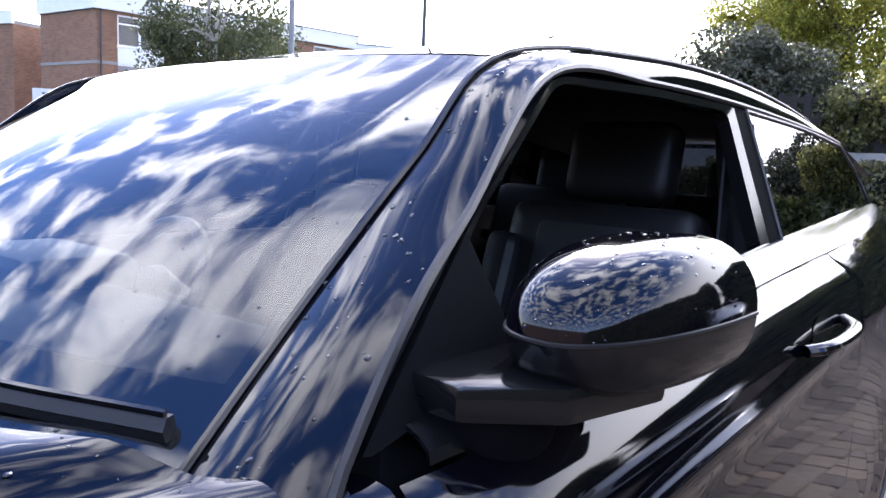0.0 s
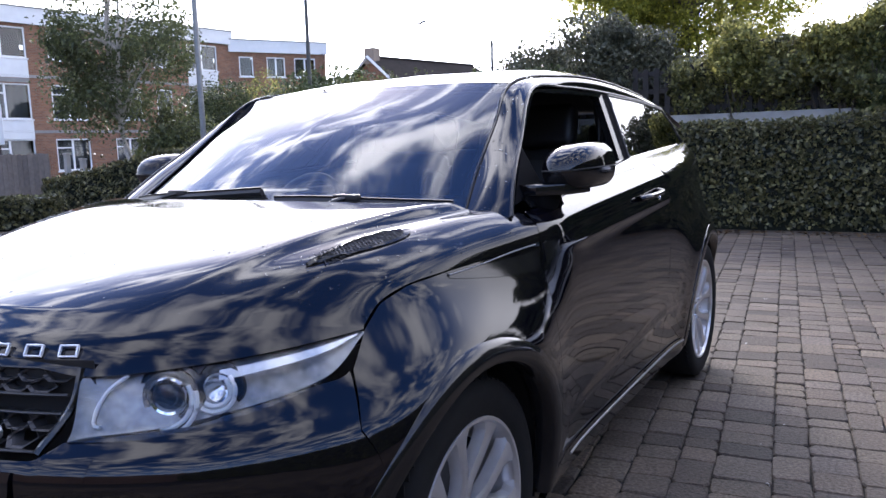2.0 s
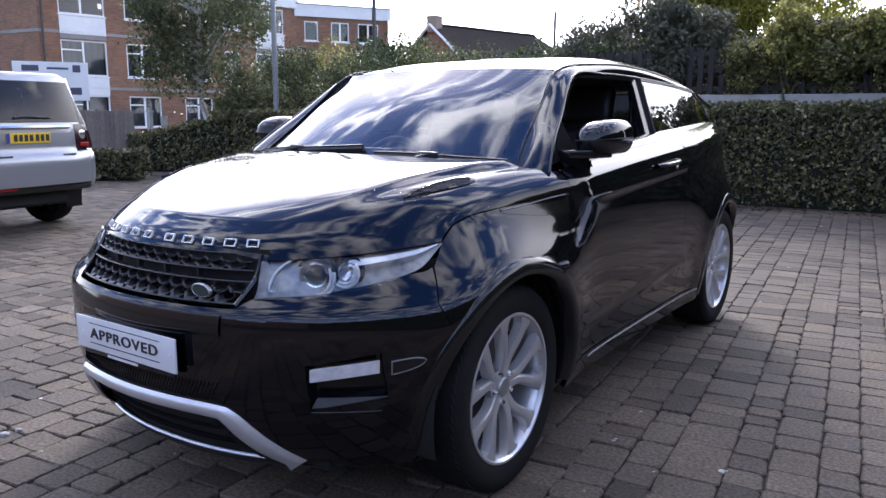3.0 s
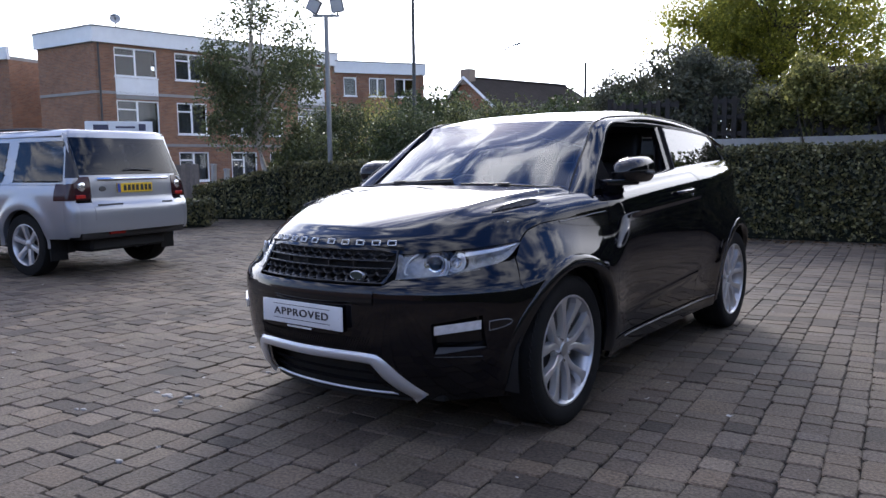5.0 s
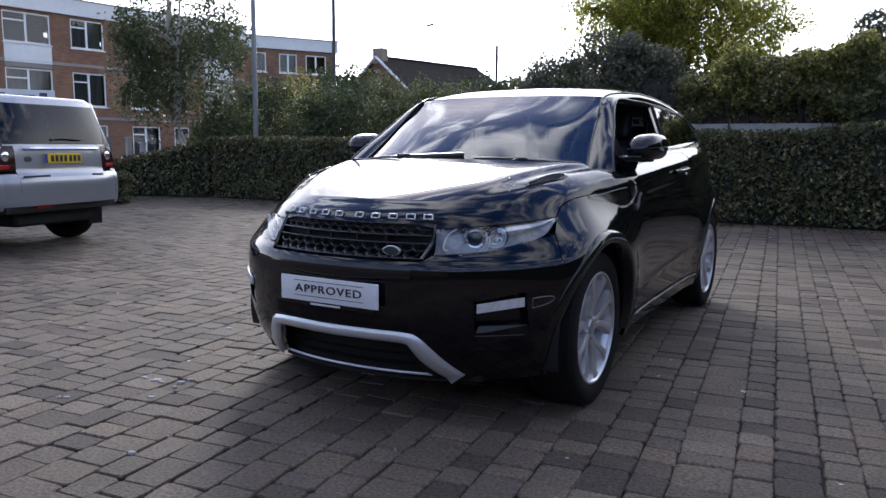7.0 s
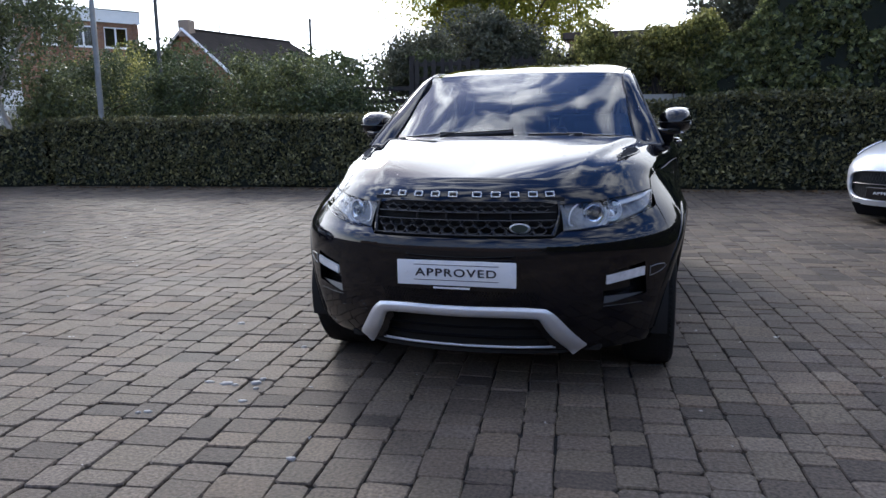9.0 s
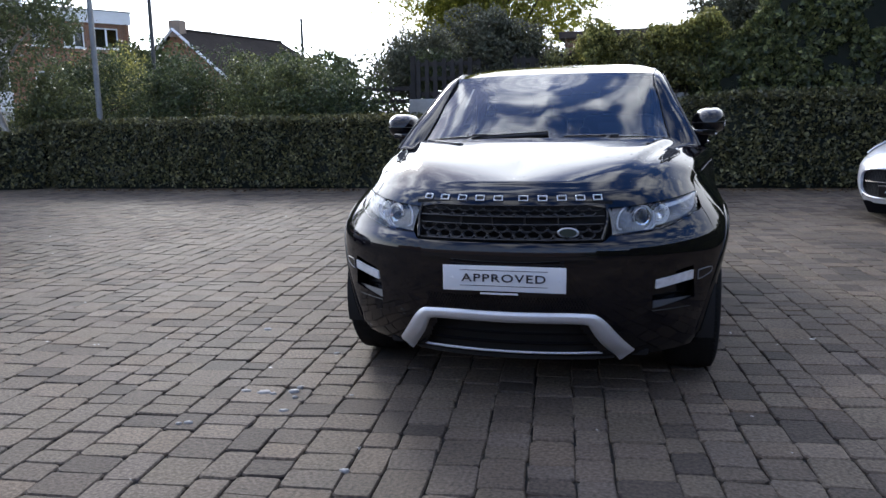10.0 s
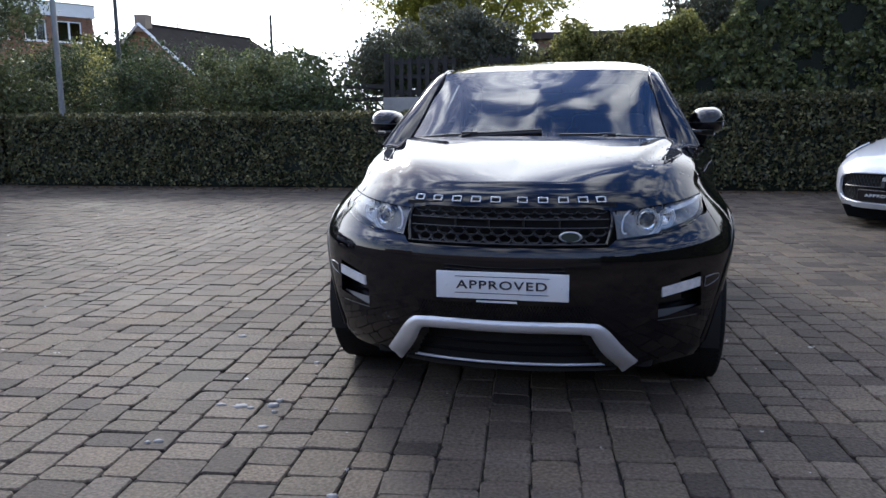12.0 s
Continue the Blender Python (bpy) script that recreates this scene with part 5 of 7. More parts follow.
# ---- ground and paving ----
def paver_material():
    m = bpy.data.materials.new("tumbled_paver")
    m.use_nodes = True
    nt = m.node_tree
    L = nt.links.new
    p = nt.nodes["Principled BSDF"]
    p.inputs["Specular IOR Level"].default_value = 0.25
    oi, ge = nt.nodes.new("ShaderNodeObjectInfo"), nt.nodes.new("ShaderNodeNewGeometry")
    su, fr = nt.nodes.new("ShaderNodeMath"), nt.nodes.new("ShaderNodeMath")
    fr.operation = "FRACT"
    L(oi.outputs["Random"], su.inputs[0])
    L(ge.outputs["Random Per Island"], su.inputs[1])
    L(su.outputs[0], fr.inputs[0])
    ramp = nt.nodes.new("ShaderNodeValToRGB")
    el = ramp.color_ramp.elements
    el[0].color, el[1].color = (0.046, 0.037, 0.030, 1), (0.135, 0.108, 0.082, 1)
    for q, c in ((0.25, (0.085, 0.067, 0.051)), (0.5, (0.103, 0.083, 0.060)), (0.72, (0.100, 0.081, 0.065)), (0.90, (0.112, 0.085, 0.060))):
        e = el.new(q)
        e.color = (*c, 1)
    L(fr.outputs[0], ramp.inputs[0])
    grain, stain = nt.nodes.new("ShaderNodeTexNoise"), nt.nodes.new("ShaderNodeTexNoise")
    grain.inputs["Scale"].default_value, grain.inputs["Detail"].default_value = 70, 8
    stain.inputs["Scale"].default_value, stain.inputs["Detail"].default_value = 0.9, 9
    L(ge.outputs["Position"], grain.inputs["Vector"])
    L(ge.outputs["Position"], stain.inputs["Vector"])
    a, b = nt.nodes.new("ShaderNodeMapRange"), nt.nodes.new("ShaderNodeMapRange")
    for n, src, lo, hi in ((a, grain, 0.55, 1.50), (b, stain, 0.60, 1.34)):
        n.inputs["From Min"].default_value, n.inputs["From Max"].default_value = 0.3, 0.7
        n.inputs["To Min"].default_value, n.inputs["To Max"].default_value = lo, hi
        L(src.outputs["Fac"], n.inputs["Value"])
    mu = nt.nodes.new("ShaderNodeMath")
    mu.operation = "MULTIPLY"
    L(a.outputs[0], mu.inputs[0])
    L(b.outputs[0], mu.inputs[1])
    sc = nt.nodes.new("ShaderNodeVectorMath")
    sc.operation = "SCALE"
    L(ramp.outputs[0], sc.inputs[0])
    L(mu.outputs[0], sc.inputs["Scale"])
    # sparse pale lime spots
    spot = nt.nodes.new("ShaderNodeTexNoise")
    spot.inputs["Scale"].default_value, spot.inputs["Detail"].default_value = 11, 4
    L(ge.outputs["Position"], spot.inputs["Vector"])
    sm = nt.nodes.new("ShaderNodeMapRange")
    sm.inputs["From Min"].default_value, sm.inputs["From Max"].default_value = 0.725, 0.745
    L(spot.outputs["Fac"], sm.inputs["Value"])
    mx = nt.nodes.new("ShaderNodeMix")
    mx.data_type = "RGBA"
    L(sm.outputs[0], mx.inputs[0])
    L(sc.outputs[0], mx.inputs[6])
    mx.inputs[7].default_value = (0.45, 0.44, 0.42, 1)
    L(mx.outputs[2], p.inputs["Base Color"])
    rg = nt.nodes.new("ShaderNodeMapRange")
    rg.inputs["To Min"].default_value, rg.inputs["To Max"].default_value = 0.62, 0.92
    L(stain.outputs["Fac"], rg.inputs["Value"])
    L(rg.outputs[0], p.inputs["Roughness"])
    bu = nt.nodes.new("ShaderNodeBump")
    bu.inputs["Distance"].default_value = 0.0045
    L(grain.outputs["Fac"], bu.inputs["Height"])
    L(bu.outputs[0], p.inputs["Normal"])
    return m


PAVER = paver_material()
EARTH = material("dark_jointing_sand", (0.016, 0.015, 0.012), 0.95, vary=0.4, scale=25, bump=0.003, bump_scale=120)
bm = bmesh.new()
f = bm.faces.new([bm.verts.new(p) for p in ((-900, -900, -0.016), (900, -900, -0.016), (900, 900, -0.016), (-900, 900, -0.016))])
ground = new("ground", mesh_of("ground", bm, EARTH, False))
tagged(ground, "dark sandy ground under and beyond the paving", "ground", kind="structure")

# ---- hedges, wall, fence and shrubs ----
hedge("hedge", "long clipped evergreen hedge, dark green, at the back of the yard", (-10.9, 8.75), (-2.2, 9.30), 0.9, 1.33, HEDGE_LEAF, 1100, 0.045)
hedge("hedge", "taller clipped evergreen hedge beside a rendered wall", (-2.2, 9.28), (6.6, 9.75), 1.0, 1.46, HEDGE_LEAF, 1100, 0.045, lift=lambda u: 0.13 * step(0.32, 0.5, u))
hedge("hedge", "low rounded dark hedge end beside the birch", (-13.4, 7.9), (-10.95, 8.72), 1.0, 0.92, HEDGE_LEAF, 800, 0.05, lift=lambda u: 0.35 * u - 0.15 * (1 - u))


def ivy_wall(name, label, a, b, height, lift, density=900):
    return hedge(name, label, a, b, 1.4, height, IVY_LEAF, density, 0.075, lift, 0.22)


ivy_wall("ivy_hedge", "tall overgrown ivy hedge rising behind the clipped hedge", (1.35, 10.9), (7.4, 11.2), 4.6, lambda u: -2.0 * (1 - step(0.12, 0.38, u)))
# added side hedge, out of view; its height sets what the flank reflects
ivy_wall("ivy_hedge", "tall overgrown ivy hedge added along the yard's unseen side for reflections", (7.6, 11.0), (7.9, -16.2), 3.7, lambda u: 0.3 * math.sin(9 * u) + 1.6 * (1 - step(0.0, 0.12, u)), 300)

RENDER = material("pale_rendered_wall", (0.34, 0.325, 0.30), 0.85, vary=0.18, scale=8, bump=0.002, bump_scale=90)
low_wall = new("wall_low", mesh_of("wall_low", block(-4.05, 3.5, 11.05, 11.30, -0.02, 1.64, 0.01, 1), RENDER, False))
tagged(low_wall, "pale rendered garden wall behind the hedge", "wall", kind="structure")
FENCE_WOOD = material("weathered_fence_wood", (0.026, 0.022, 0.020), 0.85, vary=0.35, scale=18, bump=0.002, bump_scale=60, each=0.25)
fence = thing("fence", "dark weathered picket fence standing on the pale wall", "fence")
for k in range(4):
    x = -3.98 + 1.9 * k
    part("post", block(x - 0.05, x + 0.05, 11.12, 11.22, 1.64, 2.50, 0.008, 1), FENCE_WOOD, fence, smooth=False)
for z in (1.74, 2.04, 2.32):
    part("rail", block(-3.95, 1.75, 11.14, 11.18, z - 0.04, z + 0.04, 0.005, 1), FENCE_WOOD, fence, smooth=False)
for k in range(32):
    x = -3.86 + 0.178 * k + rng.uniform(-0.008, 0.008)
    h = 2.44 + rng.uniform(-0.02, 0.02)
    bm = prism([(-0.045, 1.645), (0.045, 1.645), (0.045, h - 0.05), (0, h), (-0.045, h - 0.05)], 0.02, 0.003, m=pose(x, 11.135, 0, 90))
    part("picket", bm, FENCE_WOOD, fence, smooth=False)
part("cap_rail", block(0.10, 1.76, 11.15, 11.20, 2.44, 2.47, 0.006, 1), FENCE_WOOD, fence, smooth=False)
trellis = thing("fence", "low brown timber fence seen through the shrubs", "fence")
for k in range(3):
    part("post", block(-6.6 + 1.2 * k, -6.52 + 1.2 * k, 11.6, 11.68, -0.02, 1.95, 0.006, 1), FENCE_WOOD, trellis, smooth=False)
for z in (1.35, 1.62, 1.88):
    part("rail", block(-6.6, -4.05, 11.62, 11.65, z - 0.045, z + 0.045, 0.004, 1), FENCE_WOOD, trellis, smooth=False)

hedge("hedge", "thick olive green creeper spilling over the rendered wall", (-0.42, 11.10), (3.4, 11.16), 0.75, 2.15, OLIVE_LEAF, 800, 0.06, lambda u: 0.12 * math.sin(17 * u) + 0.35 * u, 0.16)
# shrubs behind the hedge, from the birch towards the picket fence
bush("birch", "slender birch with a pale leaning trunk and thin hanging leaves", (-12.3, 9.25, 3.05), (2.0, 1.4, 2.1), BIRCH_LEAF, 19000, 0.055, "tree", 22, [(0.15, 0, 0), (0.12, 0, 0.9), (-0.3, 0.1, 1.9), (-0.1, 0, 3.0), (0.1, 0, 4.6)], 1, 14, 0.12, 0.1, BIRCH)
bush("birch", "upper wispy crown of the birch against the sky", (-12.7, 9.3, 5.3), (1.3, 1.1, 1.0), BIRCH_LEAF, 2600, 0.05, "tree", 12, [(0, 0, 2.6), (0.0, 0, 4.0), (0.2, 0, 5.8)], 2, 10, 0.25, 0.1, BIRCH)
for k, (x, y, z, rx, ry, rz, mat, n, lab) in enumerate((
        (-9.2, 11.3, 1.55, 1.5, 1.0, 1.30, SHRUB_LEAF, 7000, "rounded dark green shrub behind the hedge"),
        (-7.2, 11.6, 1.62, 1.6, 1.0, 1.45, IVY_LEAF, 8000, "broad dark laurel shrub behind the hedge"),
        (-5.7, 11.2, 1.25, 1.3, 0.9, 0.95, SHRUB_LEAF, 6000, "dense mixed shrub behind the hedge"),
        (-12.4, 12.2, 1.7, 1.8, 1.3, 1.4, SHRUB_LEAF, 7000, "dark shrub behind the birch"),
        (-11.9, 10.2, 1.2, 1.3, 0.9, 1.1, IVY_LEAF, 6000, "dark bush at the foot of the birch"),
        (-14.0, 15.0, 1.9, 2.2, 1.6, 1.5, YELLOW_LEAF, 6000, "paler leafy shrub near the road"),
        (-9.0, 14.5, 1.7, 2.2, 1.5, 1.5, SHRUB_LEAF, 7000, "shrub with light tips beyond the hedge"),
        (-5.2, 13.6, 1.9, 1.0, 0.9, 1.35, SHRUB_LEAF, 3200, "thin upright sapling with sparse leaves"),
        (-4.25, 13.0, 2.45, 1.05, 0.9, 0.82, GREY_LEAF, 9000, "dark grey-green shrub over the picket fence"),
        (-2.4, 11.55, 2.50, 1.15, 0.75, 1.02, GREY_LEAF, 11000, "tall grey-green shrub over the picket fence"),
        (-0.95, 11.20, 2.05, 0.50, 0.40, 0.45, OLIVE_LEAF, 2200, "olive creeper hanging over the fence"),
        (-0.35, 11.10, 2.45, 0.60, 0.50, 0.55, YELLOW_LEAF, 3000, "yellow-green shrub hanging over the fence"),
        (-1.35, 12.1, 1.95, 1.0, 0.6, 0.85, GREY_LEAF, 5000, "dense dark shrub close behind the pickets"),
        (-3.5, 12.2, 1.90, 1.0, 0.6, 0.85, SHRUB_LEAF, 5000, "low dark shrub close behind the pickets"),
        (1.55, 11.05, 2.75, 0.45, 0.40, 0.42, YELLOW_LEAF, 2400, "bright yellow-green tuft at the edge of the ivy"),
        (0.30, 11.20, 2.20, 0.60, 0.50, 0.55, OLIVE_LEAF, 3000, "olive creeper spilling beside the ivy"),
        (0.85, 11.15, 2.55, 0.55, 0.45, 0.45, YELLOW_LEAF, 2600, "yellowing creeper on the fence top"),
        (1.15, 11.10, 2.05, 0.50, 0.45, 0.45, OLIVE_LEAF, 2200, "dull olive creeper low on the fence"),
        (-1.2, 14.6, 1.5, 1.9, 1.0, 1.5, SHRUB_LEAF, 5000, "dark garden shrub beyond the wall"),
        (1.2, 14.2, 1.5, 1.9, 1.0, 1.5, SHRUB_LEAF, 5000, "dense garden shrub beyond the wall"),
        (3.6, 14.4, 1.6, 1.9, 1.0, 1.6, SHRUB_LEAF, 4000, "garden shrub behind the ivy"),
        (2.3, 13.4, 3.2, 0.9, 0.9, 0.8, GREY_LEAF, 5000, "dark shrub behind the ivy"))):
    bush("shrub", lab, (x, y, z), (rx, ry, rz), mat, int(n * 2.6), 0.044, "shrub", 30, None, 10 + k, 6, 0.05, 0.4, None, (0.24, 0.50))
bush("tree", "large lime-green tree with sunlit yellowing leaves", (-7.8, 40.8, 8.2), (7.4, 4.6, 5.8), LIME_LEAF, 110000, 0.105, "tree", 110, [(0, 0, 0), (0.2, 0, 3.4), (0, 0, 10.5)], 40, 26, 0.15, 0.3, None, (0.15, 0.33))
bush("tree", "tall dark tree rising behind the ivy hedge", (4.9, 14.7, 2.9), (2.2, 1.6, 1.9), SHRUB_LEAF, 26000, 0.09, "tree", 30, None, 45, 8)
bush("tree", "distant dark tree beyond the gardens", (9.5, 19.0, 3.2), (3.2, 2.6, 1.9), GREY_LEAF, 14000, 0.09, "tree", 20, None, 41, 8)
bush("tree", "distant hazy green tree behind the houses", (-20.0, 42.0, 3.5), (5.0, 3.0, 2.4), SHRUB_LEAF, 6000, 0.2, "tree", 18, None, 42, 6)
bush("tree", "distant garden tree near the brick flats", (-24.0, 31.0, 3.2), (3.0, 3.0, 2.6), SHRUB_LEAF, 6000, 0.16, "tree", 18, None, 43, 6)
bush("shrub", "dark bush beside the far brick block", (-33.0, 10.0, 1.6), (3.0, 2.0, 2.0), SHRUB_LEAF, 5000, 0.16, "shrub", 14, None, 44, 5)

# ---- lamp posts and poles ----
STEEL = material("galvanised_steel", (0.20, 0.205, 0.21), 0.5, 0.7, vary=0.2, scale=20)
DARKSTEEL = material("dark_pole_paint", (0.05, 0.05, 0.05), 0.6, vary=0.2, scale=20)
mast = thing("floodlight_mast", "grey steel mast with two square floodlights behind the hedge", "lamp post", at=pose(-9.88, 9.15, 0))
part("pole", lathe([(0.075, -0.02), (0.07, 1.2), (0.055, 1.22), (0.05, 4.57)], 16), STEEL, mast)
part("crossbar", block(-0.30, 0.30, -0.03, 0.03, 4.54, 4.60, 0.01, 1, m=pose(0, 0, 0, 0, 0, 40)), STEEL, mast)
for q, tilt in ((-1, 28), (1, 8)):
    m = pose(0, 0, 0, 0, 0, 40) @ pose(q * 0.25, -0.02, 4.79, 18, tilt * -q, 0)
    h = part("floodlight", block(-0.145, 0.145, -0.09, 0.05, -0.15, 0.15, 0.03, 2, m=m), DARKSTEEL, mast, "square floodlight head")
    part("lamp_glass", block(-0.12, 0.12, -0.098, -0.088, -0.125, 0.125, m=m), material("flood_glass", (0.45, 0.46, 0.47), 0.15), h)
    part("bracket", tube([m @ Vector((0, 0, -0.15)), pose(0, 0, 0, 0, 0, 40) @ Vector((q * 0.25, 0, 4.58))], 0.015, 6), STEEL, h)
tall = thing("pole", "tall thin dark steel pole", "pole", at=pose(-15.9, 19.7, 0))
part("shaft", lathe([(0.09, -0.02), (0.07, 4.0), (0.055, 9.5)], 12), DARKSTEEL, tall)
tele = thing("telegraph_pole", "far wooden telegraph pole", "pole", at=pose(-30.4, 63.5, 0))
part("shaft", lathe([(0.16, -0.02), (0.12, 10.6)], 10), DARKSTEEL, tele)
lampfar = thing("street_lamp", "far slim street lamp with a curved arm", "street lamp", at=pose(-28.8, 47.2, 0))
part("shaft", tube([(0, 0, -0.02), (0, 0, 8.4), (0.35, -0.1, 9.6), (1.7, -0.5, 9.95)], 0.06, 8, smooth=14, taper=0.035), STEEL, lampfar)
part("lantern", block(-0.3, 0.3, -0.1, 0.1, -0.06, 0.06, 0.03, 2, m=pose(2.0, -0.58, 9.97, 0, -8, -15)), STEEL, lampfar)

# ---- brick flats ----


def brick_material(name, a, b, mortar):
    m = bpy.data.materials.new(name)
    m.use_nodes = True
    nt = m.node_tree
    L = nt.links.new
    p = nt.nodes["Principled BSDF"]
    p.inputs["Roughness"].default_value = 0.9
    tc = nt.nodes.new("ShaderNodeTexCoord")
    br = nt.nodes.new("ShaderNodeTexBrick")
    br.inputs["Color1"].default_value, br.inputs["Color2"].default_value, br.inputs["Mortar"].default_value = (*a, 1), (*b, 1), (*mortar, 1)
    br.inputs["Scale"].default_value, br.inputs["Mortar Size"].default_value = 1.0, 0.008
    br.inputs["Brick Width"].default_value, br.inputs["Row Height"].default_value = 0.225, 0.075
    L(tc.outputs["UV"], br.inputs["Vector"])
    ns = nt.nodes.new("ShaderNodeTexNoise")
    ns.inputs["Scale"].default_value, ns.inputs["Detail"].default_value = 0.6, 6
    L(tc.outputs["Object"], ns.inputs["Vector"])
    mr = nt.nodes.new("ShaderNodeMapRange")
    mr.inputs["To Min"].default_value, mr.inputs["To Max"].default_value = 0.65, 1.35
    L(ns.outputs["Fac"], mr.inputs["Value"])
    sc = nt.nodes.new("ShaderNodeVectorMath")
    sc.operation = "SCALE"
    L(br.outputs["Color"], sc.inputs[0])
    L(mr.outputs[0], sc.inputs["Scale"])
    L(sc.outputs[0], p.inputs["Base Color"])
    bu = nt.nodes.new("ShaderNodeBump")
    bu.inputs["Distance"].default_value = 0.006
    L(br.outputs["Fac"], bu.inputs["Height"])
    bu.invert = True
    L(bu.outputs[0], p.inputs["Normal"])
    return m


BRICK = brick_material("red_brown_brick", (0.27, 0.125, 0.066), (0.17, 0.078, 0.046), (0.24, 0.19, 0.15))
WHITE = material("white_board", (0.70, 0.71, 0.72), 0.5, vary=0.08, scale=3)
UPVC = material("white_window_frame", (0.75, 0.76, 0.77), 0.35)
CONCRETE = material("grey_concrete_band", (0.26, 0.25, 0.24), 0.85, vary=0.2, scale=6)
ROOM = material("dim_room", (0.14, 0.15, 0.165), 0.8, vary=0.4, scale=1.2)
PANE = glass("window_pane", (0.55, 0.58, 0.6), 1.0, 1.5)
CURTAIN = material("pale_curtain", (0.42, 0.42, 0.43), 0.9, vary=0.25, scale=9)


def wall_with_openings(p, q, z0, z1, holes, mat, parent, thick=0.3, name="wall"):
    """An upright wall from p to q whose openings (u0, u1, z0, z1) go right through."""
    p, q = Vector((*p, 0)), Vector((*q, 0))
    d, ln = (q - p).normalized(), (q - p).length
    inn = Vector((-d.y, d.x, 0))
    us = sorted({0, ln, *[h[0] for h in holes], *[h[1] for h in holes]})
    zs = sorted({z0, z1, *[h[2] for h in holes], *[h[3] for h in holes]})
    bm = bmesh.new()
    uv = bm.loops.layers.uv.new("UVMap")

    def face(pts, co):
        f = bm.faces.new([bm.verts.new(v) for v in pts])
        for lp, c in zip(f.loops, co):
            lp[uv].uv = c
    for a, b in zip(us, us[1:]):
        for c, e in zip(zs, zs[1:]):
            if any(h[0] - 1e-6 <= a and b <= h[1] + 1e-6 and h[2] - 1e-6 <= c and e <= h[3] + 1e-6 for h in holes):
                continue
            co = [(a, c), (b, c), (b, e), (a, e)]
            face([p + d * u + Vector((0, 0, z)) for u, z in co], co)
            face([p + d * u + inn * thick + Vector((0, 0, z)) for u, z in co[::-1]], co[::-1])
    for a, b, c, e in holes:
        for (u0, w0), (u1, w1) in (((a, c), (b, c)), ((b, c), (b, e)), ((b, e), (a, e)), ((a, e), (a, c))):
            face([p + d * u0 + Vector((0, 0, w0)), p + d * u1 + Vector((0, 0, w1)), p + d * u1 + inn * thick + Vector((0, 0, w1)), p + d * u0 + inn * thick + Vector((0, 0, w0))], [(0, 0), (0.2, 0), (0.2, 0.2), (0, 0.2)])
    me = bpy.data.meshes.new(name)
    bm.to_mesh(me)
    bm.free()
    me.materials.append(mat)
    ob = new(name, me)
    ob.parent = parent
    return ob, Matrix((( d.x, inn.x, 0, p.x), (d.y, inn.y, 0, p.y), (0, 0, 1, 0), (0, 0, 0, 1)))


def casement(parent, m, u0, u1, z0, z1, split=(0.5,), transom=None, curtain=False):
    """A white framed window in its opening, wall coordinates m."""
    bm = bmesh.new()
    fw = 0.07
    for a in (block(u0, u1, 0.04, 0.12, z1 - fw, z1), block(u0, u1, 0.04, 0.12, z0, z0 + fw), block(u0, u0 + fw, 0.04, 0.12, z0, z1), block(u1 - fw, u1, 0.04, 0.12, z0, z1)):
        merge(bm, a)
    for s in split:
        u = u0 + (u1 - u0) * s
        merge(bm, block(u - 0.05, u + 0.05, 0.035, 0.125, z0, z1))
    if transom:
        z = z0 + (z1 - z0) * transom
        merge(bm, block(u0, u0 + (u1 - u0) * (split[0] if split else 1), 0.038, 0.122, z - 0.035, z + 0.035))
    bmesh.ops.transform(bm, matrix=m, verts=bm.verts)
    win = part("window", bm, UPVC, parent, "white framed window", smooth=False)
    part("pane", block(u0 + 0.02, u1 - 0.02, 0.07, 0.085, z0 + 0.02, z1 - 0.02, m=m), PANE, win, smooth=False).visible_shadow = False
    part("sill", block(u0 - 0.05, u1 + 0.05, -0.06, 0.10, z0 - 0.06, z0 - 0.004, m=m), UPVC, win, smooth=False)
    part("room", block(u0 - 0.1, u1 + 0.1, 0.9, 0.95, z0 - 0.1, z1 + 0.1, m=m), ROOM, win, smooth=False)
    if curtain:
        rows = [[m @ Vector((u0 + 0.08 + (u1 - u0 - 0.16) * k / 30, 0.25 + 0.03 * math.sin(k * 1.3), z)) for k in range(31)] for z in (z0, z1)]
        part("curtain", sheet(rows), CURTAIN, win, "pale net curtain")
    return win


flats = thing("apartment_building", "three-storey red-brown brick flats with white fascia and panels", "building")
C0, C1, C2, C3, C4 = (-39.3, 17.15), (-34.5, 17.6), (-32.5, 32.6), (-29.4, 37.8), (-42.5, 36.0)
bays = [(0.97, 3.22), (4.23, 6.00), (7.40, 9.10), (10.0, 11.0), (12.11, 14.17)]
holes = []
for k, (a, b) in enumerate(bays):
    holes += [(a, b, 5.95, 7.40), (a, b, 3.05, 4.75), (a, b, 0.5, 2.1)]
ob, M1 = wall_with_openings(C1, C2, -0.02, 7.55, holes, BRICK, flats)
for k, (a, b) in enumerate(bays):
    wide = b - a > 1.2
    for z0, z1, cu in ((5.95, 7.40, k != 0), (3.05, 4.75, True), (0.5, 2.1, True)):
        casement(flats, M1, a, b, z0, z1, (0.48,) if wide else (), 0.72 if wide else None, cu)
    if k in (0, 4):
        for z0, z1 in ((5.02, 5.88), (2.10, 2.98)):
            part("panel", block(a, b, -0.03, 0.0, z0, z1, m=M1), WHITE, flats, "white panel below a window", smooth=False)
        part("panel", block(a, b, -0.02, 0.0, 4.80, 5.0, m=M1), CONCRETE, flats, smooth=False)
ob, M0 = wall_with_openings(C0, C1, -0.02, 7.55, [], BRICK, flats)
